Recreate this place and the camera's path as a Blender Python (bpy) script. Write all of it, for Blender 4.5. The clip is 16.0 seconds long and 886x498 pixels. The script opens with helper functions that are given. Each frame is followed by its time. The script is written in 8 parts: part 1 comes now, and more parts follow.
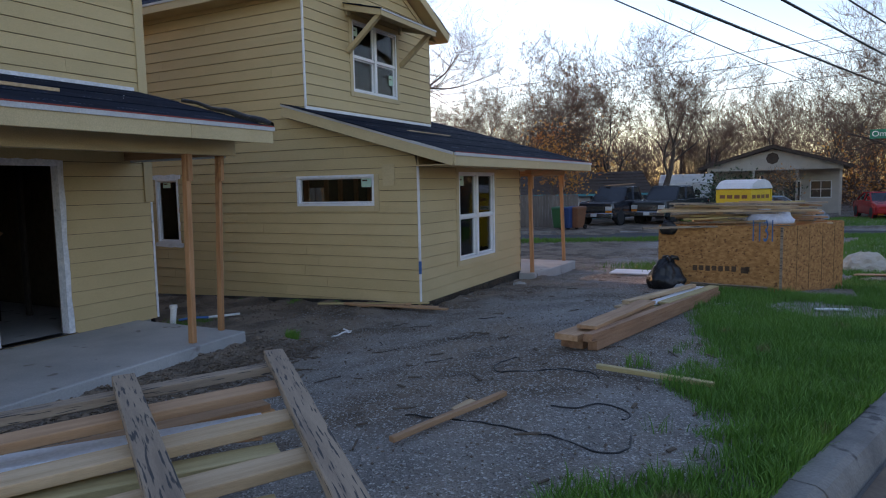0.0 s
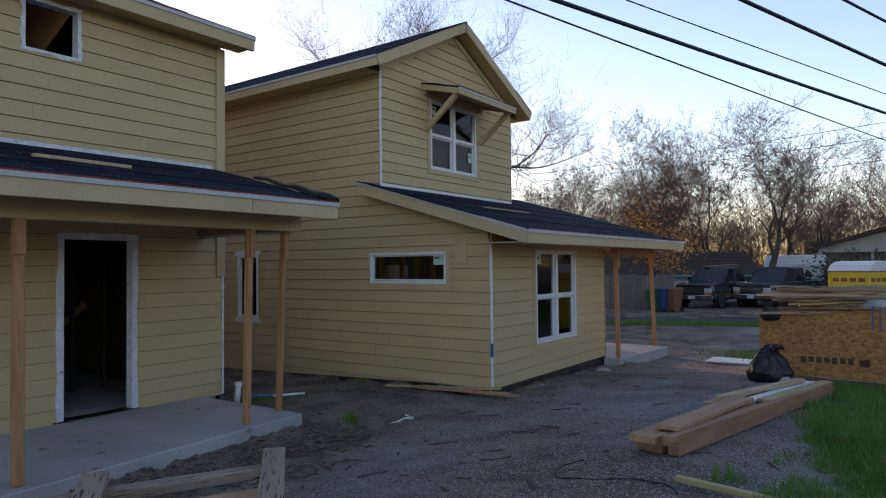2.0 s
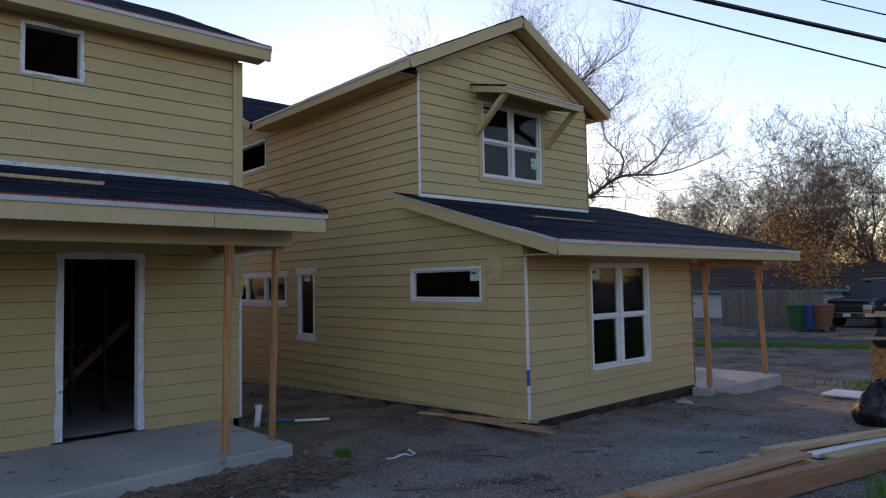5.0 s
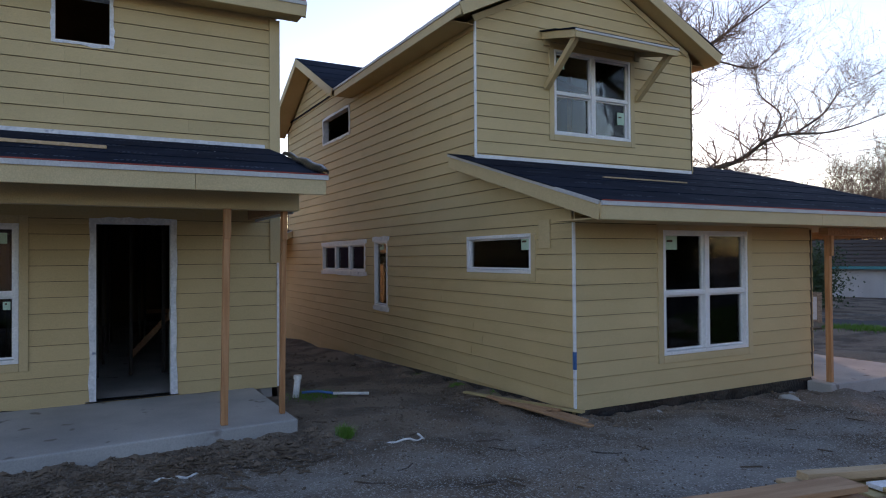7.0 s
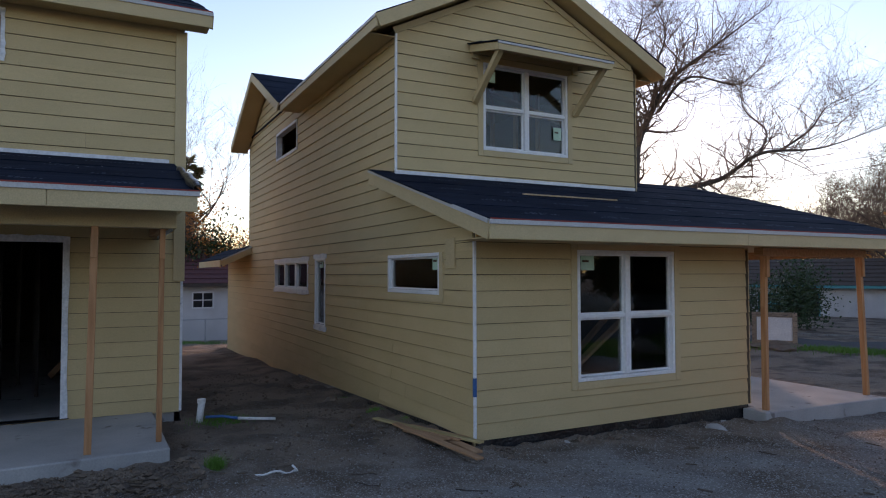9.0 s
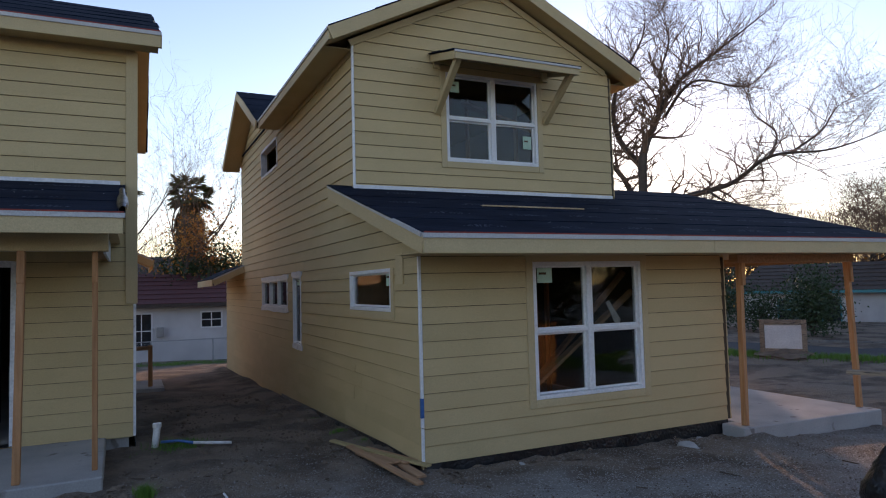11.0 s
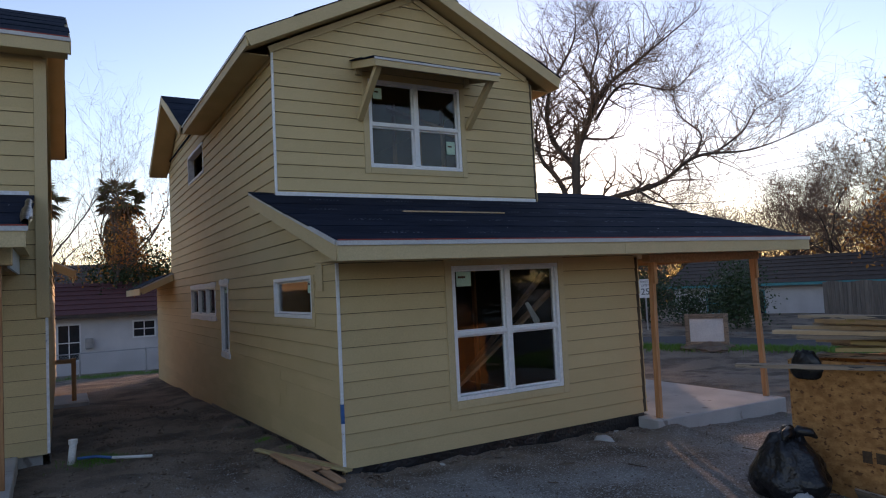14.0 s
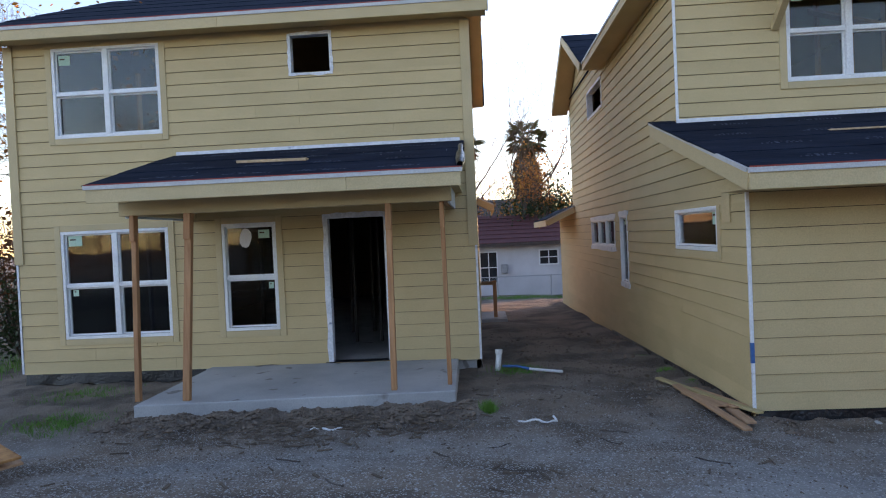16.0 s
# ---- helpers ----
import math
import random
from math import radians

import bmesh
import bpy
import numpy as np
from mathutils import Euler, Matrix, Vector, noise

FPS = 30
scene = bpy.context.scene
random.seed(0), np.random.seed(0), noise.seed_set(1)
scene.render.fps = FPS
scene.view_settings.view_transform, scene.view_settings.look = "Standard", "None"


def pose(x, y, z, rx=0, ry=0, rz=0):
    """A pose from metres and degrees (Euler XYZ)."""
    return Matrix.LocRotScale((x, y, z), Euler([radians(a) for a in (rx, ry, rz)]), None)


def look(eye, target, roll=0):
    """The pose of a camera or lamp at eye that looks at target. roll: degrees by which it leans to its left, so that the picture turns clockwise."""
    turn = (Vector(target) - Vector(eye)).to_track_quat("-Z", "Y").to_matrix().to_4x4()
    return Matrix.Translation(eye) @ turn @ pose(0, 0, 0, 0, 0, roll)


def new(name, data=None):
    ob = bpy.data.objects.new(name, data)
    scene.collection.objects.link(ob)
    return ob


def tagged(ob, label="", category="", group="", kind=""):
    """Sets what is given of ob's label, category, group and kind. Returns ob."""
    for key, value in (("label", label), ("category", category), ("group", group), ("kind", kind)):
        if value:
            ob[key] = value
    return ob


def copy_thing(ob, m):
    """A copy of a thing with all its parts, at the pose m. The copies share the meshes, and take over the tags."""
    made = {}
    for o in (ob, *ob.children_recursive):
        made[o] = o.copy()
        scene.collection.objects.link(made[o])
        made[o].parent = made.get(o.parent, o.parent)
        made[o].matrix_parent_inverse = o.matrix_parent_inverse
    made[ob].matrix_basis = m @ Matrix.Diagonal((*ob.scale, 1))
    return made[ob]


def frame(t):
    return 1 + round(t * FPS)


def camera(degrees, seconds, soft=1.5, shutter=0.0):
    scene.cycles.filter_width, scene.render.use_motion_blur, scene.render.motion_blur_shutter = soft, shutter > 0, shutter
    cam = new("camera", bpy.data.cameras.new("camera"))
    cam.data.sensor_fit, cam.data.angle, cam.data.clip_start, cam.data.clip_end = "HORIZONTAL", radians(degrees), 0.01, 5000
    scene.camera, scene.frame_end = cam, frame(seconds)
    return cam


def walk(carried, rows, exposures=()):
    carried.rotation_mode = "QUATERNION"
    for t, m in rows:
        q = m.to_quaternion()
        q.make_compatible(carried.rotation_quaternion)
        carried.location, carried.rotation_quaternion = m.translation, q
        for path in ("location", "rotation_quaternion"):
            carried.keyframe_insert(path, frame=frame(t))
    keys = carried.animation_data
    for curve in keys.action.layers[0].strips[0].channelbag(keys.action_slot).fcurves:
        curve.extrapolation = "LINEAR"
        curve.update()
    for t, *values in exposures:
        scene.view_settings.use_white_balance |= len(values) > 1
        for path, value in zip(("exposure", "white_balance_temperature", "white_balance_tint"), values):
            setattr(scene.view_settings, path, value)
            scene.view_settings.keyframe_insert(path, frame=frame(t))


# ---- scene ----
cam = camera(67.6, 16.0, soft=1.1)
PATH = [
    (0, (0.015, 0.031, 1.875), (-0.908, 1.795, 1.686), -1.2),
    (0.5, (-0.016, 0.038, 1.877), (-0.884, 1.836, 1.75), -0.7),
    (1, (0.009, 0.156, 1.876), (-0.771, 1.993, 1.74), 0.1),
    (1.5, (0.063, 0.389, 1.885), (-0.931, 2.122, 1.798), -1.0),
    (2, (0.039, 0.595, 1.861), (-1.123, 2.222, 1.913), -0.6),
    (2.5, (0.085, 0.922, 1.831), (-1.276, 2.388, 1.849), -4.0),
    (3, (0.24, 1.171, 1.854), (-1.282, 2.464, 1.952), -6.0),
    (3.5, (0.182, 1.474, 1.813), (-1.223, 2.894, 1.911), 0.8),
    (4, (0.371, 1.841, 1.807), (-0.916, 3.368, 1.923), 1.4),
    (4.2, (0.472, 1.912, 1.822), (-0.901, 3.361, 1.945), 2.4),
    (6.3, (0.759, 3.519, 1.86), (-0.778, 4.798, 1.923), -2.1),
    (6.5, (0.802, 3.692, 1.809), (-0.738, 4.967, 1.862), -0.5),
    (7, (0.84, 4.071, 1.795), (-0.92, 5.02, 1.821), -0.4),
    (7.5, (0.994, 4.326, 1.861), (-0.74, 5.318, 1.954), -1.3),
    (8, (1.072, 4.785, 1.831), (-0.653, 5.794, 1.922), 0.2),
    (8.5, (1.045, 5.098, 1.797), (-0.753, 5.962, 1.927), 1.0),
    (9, (1.115, 5.329, 1.839), (-0.656, 6.253, 1.913), -0.1),
    (11.3, (1.325, 6.235, 1.87), (-0.481, 7.087, 1.986), -1.5),
    (11.5, (1.363, 6.233, 1.879), (-0.443, 7.087, 1.981), -0.9),
    (12, (1.425, 6.314, 1.902), (-0.364, 7.208, 1.954), -2.0),
    (12.5, (1.536, 6.369, 1.946), (-0.316, 7.121, 2.006), -1.2),
    (13, (1.475, 6.372, 1.926), (-0.271, 7.345, 1.991), -2.2),
    (13.5, (1.533, 6.413, 1.896), (-0.181, 7.44, 1.995), -3.1),
    (14, (1.522, 6.421, 1.897), (-0.206, 7.421, 2.007), -2.8),
    (14.5, (1.557, 6.43, 1.909), (-0.335, 7.064, 2.048), -3.5),
    (15, (1.528, 6.414, 1.899), (-0.456, 6.643, 2.011), -3.3),
    (15.5, (1.516, 6.357, 1.886), (-0.483, 6.406, 1.913), -2.6),
    (16, (1.537, 6.332, 1.896), (-0.459, 6.217, 1.856), -2.6),
]
walk(cam, [(t, look(eye, target, roll)) for t, eye, target, roll in PATH], [(0, 1.3, 6300, 30), (1, 1.08, 6300, 30), (3.5, 1.0, 6300, 30), (6.4, 1.0, 6300, 30), (7.2, 1.25, 6300, 30), (9, 1.0, 6300, 30), (12.8, 1.03, 6300, 30), (14.1, 0.87, 6300, 30), (16, 1.85, 6300, 30)])

# ---------------- world, sun, exposure ----------------
SUN_YAW, SUN_UP = 52.0, 8.0          # degrees from +y towards -x, degrees above the horizon
world = bpy.data.worlds.new("world")
scene.world = world
world.use_nodes = True
wn = world.node_tree.nodes
sky = wn.new("ShaderNodeTexSky")
sky.sky_type = "NISHITA"
sky.sun_disc = False
sky.sun_elevation = radians(SUN_UP)
sky.sun_rotation = radians(-SUN_YAW)
sky.air_density, sky.dust_density, sky.ozone_density = 1.0, 0.15, 1.2
wn["Background"].inputs["Strength"].default_value = 0.15
world.node_tree.links.new(sky.outputs[0], wn["Background"].inputs["Color"])
sun = new("sun", bpy.data.lights.new("sun", "SUN"))
sun.data.energy, sun.data.angle, sun.data.color = 2.0, radians(0.6), (1.0, 0.62, 0.32)
sa, se = radians(SUN_YAW), radians(SUN_UP)
sun.matrix_world = look((0, 0, 30), (30 * math.sin(sa) * math.cos(se), -30 * math.cos(sa) * math.cos(se), 30 - 30 * math.sin(se)))

# ---------------- materials ----------------
MATS = {}


def material(name, c1, c2=None, rough=0.8, scale=6.0, fine=60.0, bump=0.15, stretch=(1, 1, 1), vary=0.0, metal=0.0,
             detail=4.0, spot=None, spot_scale=20.0, spot_at=0.68, dist=0.004, spec=0.5):
    """Two colours mixed by a coarse noise, broken by a fine one that also gives the relief; vary: per piece; spot: a third colour in patches."""
    m = bpy.data.materials.new(name)
    m.use_nodes = True
    MATS[name] = m
    nt = m.node_tree
    bsdf = nt.nodes["Principled BSDF"]
    add, link = nt.nodes.new, nt.links.new
    tc = add("ShaderNodeTexCoord")
    mp = add("ShaderNodeMapping")
    mp.inputs["Scale"].default_value = stretch
    link(tc.outputs["Object"], mp.inputs["Vector"])
    src = mp.outputs[0]
    if vary:
        info = add("ShaderNodeObjectInfo")
        off = add("ShaderNodeVectorMath")
        off.operation = "MULTIPLY_ADD"
        link(info.outputs["Random"], off.inputs[0])
        off.inputs[1].default_value = (37.0, 51.0, 23.0)
        link(src, off.inputs[2])
        src = off.outputs[0]
    n1, n2 = add("ShaderNodeTexNoise"), add("ShaderNodeTexNoise")
    for n, s, d in ((n1, scale, detail), (n2, fine, 3.0)):
        n.inputs["Scale"].default_value = s
        n.inputs["Detail"].default_value = d
        link(src, n.inputs["Vector"])
    c2 = c2 or tuple(v * 0.8 for v in c1)
    ramp = add("ShaderNodeValToRGB")
    ramp.color_ramp.elements[0].position, ramp.color_ramp.elements[1].position = 0.35, 0.65
    ramp.color_ramp.elements[0].color, ramp.color_ramp.elements[1].color = (*c1, 1), (*c2, 1)
    link(n1.outputs["Fac"], ramp.inputs[0])
    col = ramp.outputs[0]
    if spot:
        n3 = add("ShaderNodeTexNoise")
        n3.inputs["Scale"].default_value = spot_scale
        n3.inputs["Detail"].default_value = 2.0
        link(src, n3.inputs["Vector"])
        r3 = add("ShaderNodeValToRGB")
        r3.color_ramp.elements[0].position, r3.color_ramp.elements[1].position = spot_at, spot_at + 0.05
        link(n3.outputs["Fac"], r3.inputs[0])
        mx = add("ShaderNodeMix")
        mx.data_type = "RGBA"
        link(r3.outputs[0], mx.inputs[0])
        link(col, mx.inputs[6])
        mx.inputs[7].default_value = (*spot, 1)
        col = mx.outputs[2]
    hsv = add("ShaderNodeHueSaturation")
    link(col, hsv.inputs["Color"])
    mr = add("ShaderNodeMapRange")
    mr.inputs[1].default_value, mr.inputs[2].default_value = 0.25, 0.75
    mr.inputs[3].default_value, mr.inputs[4].default_value = 0.86, 1.12
    link(n2.outputs["Fac"], mr.inputs[0])
    val = mr.outputs[0]
    if vary:
        mv = add("ShaderNodeMapRange")
        mv.inputs[3].default_value, mv.inputs[4].default_value = 1 - vary, 1 + vary
        link(info.outputs["Random"], mv.inputs[0])
        mul = add("ShaderNodeMath")
        mul.operation = "MULTIPLY"
        link(val, mul.inputs[0])
        link(mv.outputs[0], mul.inputs[1])
        val = mul.outputs[0]
    link(val, hsv.inputs["Value"])
    link(hsv.outputs[0], bsdf.inputs["Base Color"])
    bsdf.inputs["Roughness"].default_value = rough
    bsdf.inputs["Metallic"].default_value = metal
    bsdf.inputs["Specular IOR Level"].default_value = spec
    if bump:
        bp = add("ShaderNodeBump")
        bp.inputs["Strength"].default_value = bump
        bp.inputs["Distance"].default_value = dist
        link(n2.outputs["Fac"], bp.inputs["Height"])
        link(bp.outputs[0], bsdf.inputs["Normal"])
    return m


def glass_material(name, tint, gloss_rough=0.0):
    m = bpy.data.materials.new(name)
    m.use_nodes = True
    nt = m.node_tree
    nt.nodes.remove(nt.nodes["Principled BSDF"])
    out = nt.nodes["Material Output"]
    tr, gl, mx, fr = (nt.nodes.new("ShaderNode" + k) for k in ("BsdfTransparent", "BsdfGlossy", "MixShader", "Fresnel"))
    tr.inputs["Color"].default_value = (*tint, 1)
    gl.inputs["Roughness"].default_value = gloss_rough
    fr.inputs["IOR"].default_value = 1.45
    nz, bp, tc = (nt.nodes.new("ShaderNode" + k) for k in ("TexNoise", "Bump", "TexCoord"))
    nz.inputs["Scale"].default_value = 2.5
    bp.inputs["Strength"].default_value, bp.inputs["Distance"].default_value = 0.06, 0.02
    nt.links.new(tc.outputs["Object"], nz.inputs["Vector"])
    nt.links.new(nz.outputs["Fac"], bp.inputs["Height"])
    nt.links.new(bp.outputs[0], gl.inputs["Normal"])
    nt.links.new(fr.outputs[0], mx.inputs[0])
    nt.links.new(tr.outputs[0], mx.inputs[1])
    nt.links.new(gl.outputs[0], mx.inputs[2])
    nt.links.new(mx.outputs[0], out.inputs["Surface"])
    return m


SIDING = material("siding paint", (0.575, 0.44, 0.228), (0.53, 0.405, 0.205), 0.7, 1.3, 90, 0.12, (1, 1, 1), 0.035, dist=0.002)
TRIM = material("trim paint", (0.57, 0.448, 0.248), (0.53, 0.412, 0.222), 0.65, 2.0, 80, 0.08, vary=0.04, dist=0.002)
# colour lowered so slits between the siding boards read as shadow lines
SHEATH = material("sheathing darkened for lap shadows", (0.10, 0.075, 0.045), (0.07, 0.05, 0.03), 0.85, 14, 60, 0.3, vary=0.1)
VINYL = material("white vinyl", (0.80, 0.81, 0.82), (0.74, 0.75, 0.77), 0.4, 4, 50, 0.03, dist=0.001)
WRAP = material("white house wrap", (0.78, 0.79, 0.82), (0.62, 0.64, 0.68), 0.6, 14, 40, 0.3, spot=(0.06, 0.09, 0.22), spot_scale=5, spot_at=0.69)
FELT = material("roof underlayment", (0.011, 0.015, 0.026), (0.019, 0.025, 0.041), 0.85, 1.6, 9, 0.5, (2.0, 0.7, 2.0), dist=0.02, spec=0.04)
FELTPRINT = material("faded print on underlayment", (0.085, 0.10, 0.135), (0.045, 0.055, 0.08), 0.8, 9, 40, 0.1, spec=0.1)
DRIP = material("primed drip edge", (0.55, 0.55, 0.55), (0.48, 0.48, 0.49), 0.5, 3, 60, 0.05)
REDLINE = material("red chalked edge", (0.35, 0.05, 0.03), (0.25, 0.04, 0.03), 0.7, 9, 60, 0.1)
SOFFIT = material("soffit board", (0.56, 0.42, 0.22), (0.50, 0.37, 0.19), 0.7, 2, 60, 0.08)
CONCRETE = material("concrete", (0.47, 0.46, 0.44), (0.36, 0.355, 0.345), 0.85, 1.6, 70, 0.25, spot=(0.22, 0.20, 0.18), spot_scale=4, spot_at=0.66)
STUD = material("framing lumber", (0.46, 0.275, 0.15), (0.35, 0.19, 0.095), 0.75, 3.0, 50, 0.25, (0.6, 9, 9), 0.16)
STUDZ = material("upright framing lumber", (0.52, 0.27, 0.125), (0.40, 0.185, 0.075), 0.7, 3.0, 50, 0.25, (9, 9, 0.6), 0.12,
                 spot=(0.16, 0.07, 0.03), spot_scale=5, spot_at=0.74)
PALE = material("pale sawn lumber", (0.54, 0.385, 0.235), (0.42, 0.28, 0.15), 0.75, 3.0, 60, 0.3, (0.6, 9, 9), 0.15, spot=(0.30, 0.15, 0.06), spot_scale=3.5, spot_at=0.76)
REDSTUD = material("weathered reddish lumber", (0.37, 0.20, 0.11), (0.26, 0.135, 0.07), 0.8, 3.0, 50, 0.3, (0.6, 9, 9), 0.2, spot=(0.14, 0.07, 0.04), spot_scale=4, spot_at=0.68)
YELLOWPINE = material("treated yellow pine", (0.52, 0.415, 0.20), (0.40, 0.30, 0.125), 0.75, 3.0, 60, 0.3, (0.6, 9, 9), 0.12)
GREYWOOD = material("weathered lumber", (0.36, 0.27, 0.19), (0.24, 0.18, 0.13), 0.85, 3.0, 60, 0.4, (0.6, 9, 9), 0.14, spot=(0.05, 0.047, 0.047), spot_scale=11, spot_at=0.58)
OLDBOARD = material("old fence boards", (0.20, 0.175, 0.15), (0.13, 0.115, 0.10), 0.9, 3, 50, 0.4, (8, 8, 0.5), 0.15)
OSB = material("strand board", (0.52, 0.26, 0.085), (0.33, 0.145, 0.042), 0.8, 14, 55, 0.35, (1, 1, 1.6), 0.06, detail=3, spot=(0.17, 0.07, 0.022), spot_scale=17, spot_at=0.60)
# near-black stands for the shade of unlit rooms, painted into the timber
DARKROOM = material("framing darkened as unlit room", (0.05, 0.042, 0.035), (0.035, 0.03, 0.026), 0.9, 5, 40, 0.2)
BLACKPLASTIC = material("black plastic film", (0.008, 0.008, 0.009), (0.014, 0.014, 0.016), 0.28, 5, 30, 0.6, dist=0.02)
WHITEPLASTIC = material("white plastic film", (0.75, 0.77, 0.85), (0.6, 0.63, 0.75), 0.4, 7, 30, 0.6, dist=0.02)
BLUEPAINT = material("blue marking paint", (0.04, 0.14, 0.36), (0.03, 0.10, 0.28), 0.6, 12, 60, 0.1)
BLACKINK = material("faded black ink", (0.06, 0.035, 0.02), (0.10, 0.055, 0.025), 0.8, 30, 80, 0.1)
PVC = material("white pipe", (0.78, 0.78, 0.76), (0.7, 0.7, 0.69), 0.35, 6, 50, 0.05)
BLUEPIPE = material("blue tubing", (0.05, 0.16, 0.42), (0.04, 0.12, 0.32), 0.4, 6, 50, 0.05)
CABLE = material("black cable", (0.012, 0.012, 0.013), (0.02, 0.02, 0.02), 0.5, 20, 60, 0.1)
ASPHALT = material("asphalt", (0.055, 0.056, 0.06), (0.042, 0.043, 0.046), 0.9, 0.7, 120, 0.4, spot=(0.075, 0.075, 0.078), spot_scale=60, spot_at=0.62)
KERB = material("kerb concrete", (0.27, 0.255, 0.23), (0.16, 0.15, 0.14), 0.9, 3.0, 60, 0.5, spot=(0.10, 0.09, 0.085), spot_scale=5, spot_at=0.62, dist=0.012)
BARK = material("bark", (0.105, 0.082, 0.065), (0.07, 0.054, 0.044), 0.9, 5, 30, 0.5, (1, 1, 0.4), 0.12)
TWIG = material("bare twigs", (0.19, 0.12, 0.08), (0.13, 0.085, 0.06), 0.9, 4, 30, 0.0, vary=0.15)
GRASS = material("grass blades", (0.075, 0.195, 0.018), (0.115, 0.25, 0.028), 0.6, 1.2, 14, 0.0, spot=(0.19, 0.17, 0.06), spot_scale=3, spot_at=0.68)
LEAFGREEN = material("dark evergreen leaves", (0.022, 0.045, 0.014), (0.04, 0.07, 0.02), 0.5, 1.5, 8, 0.0)
LEAFGOLD = material("turning autumn leaves", (0.50, 0.24, 0.03), (0.42, 0.13, 0.025), 0.55, 0.7, 6, 0.0)
LEAFRUST = material("dry rust leaves", (0.20, 0.10, 0.045), (0.14, 0.075, 0.04), 0.7, 0.6, 6, 0.0)
FROND = material("palm fronds", (0.09, 0.12, 0.035), (0.14, 0.12, 0.04), 0.5, 2, 10, 0.0)
DRYFROND = material("dead palm skirt", (0.16, 0.105, 0.05), (0.10, 0.065, 0.03), 0.8, 2, 10, 0.1)
GLASS = glass_material("window glass", (0.78, 0.80, 0.79))
CARGLASS = glass_material("car glass", (0.10, 0.11, 0.12))
LABELGREEN = material("pale green label", (0.48, 0.66, 0.52), (0.42, 0.6, 0.47), 0.6, 8, 50, 0.03)
PRIMED = material("grey-blue primer", (0.62, 0.68, 0.72), (0.56, 0.62, 0.66), 0.7, 3, 40, 0.05)
PAPER = material("paper", (0.75, 0.72, 0.66), (0.68, 0.65, 0.6), 0.7, 8, 50, 0.05)
SCREENDARK = material("dark insect screen", (0.03, 0.034, 0.036), (0.04, 0.044, 0.046), 0.7, 5, 90, 0.1)
STEEL = material("galvanised steel", (0.45, 0.46, 0.47), (0.36, 0.37, 0.38), 0.45, 6, 60, 0.1, metal=0.7)
CARDBOARD = material("dark debris", (0.15, 0.11, 0.075), (0.09, 0.065, 0.045), 0.9, 8, 50, 0.3)


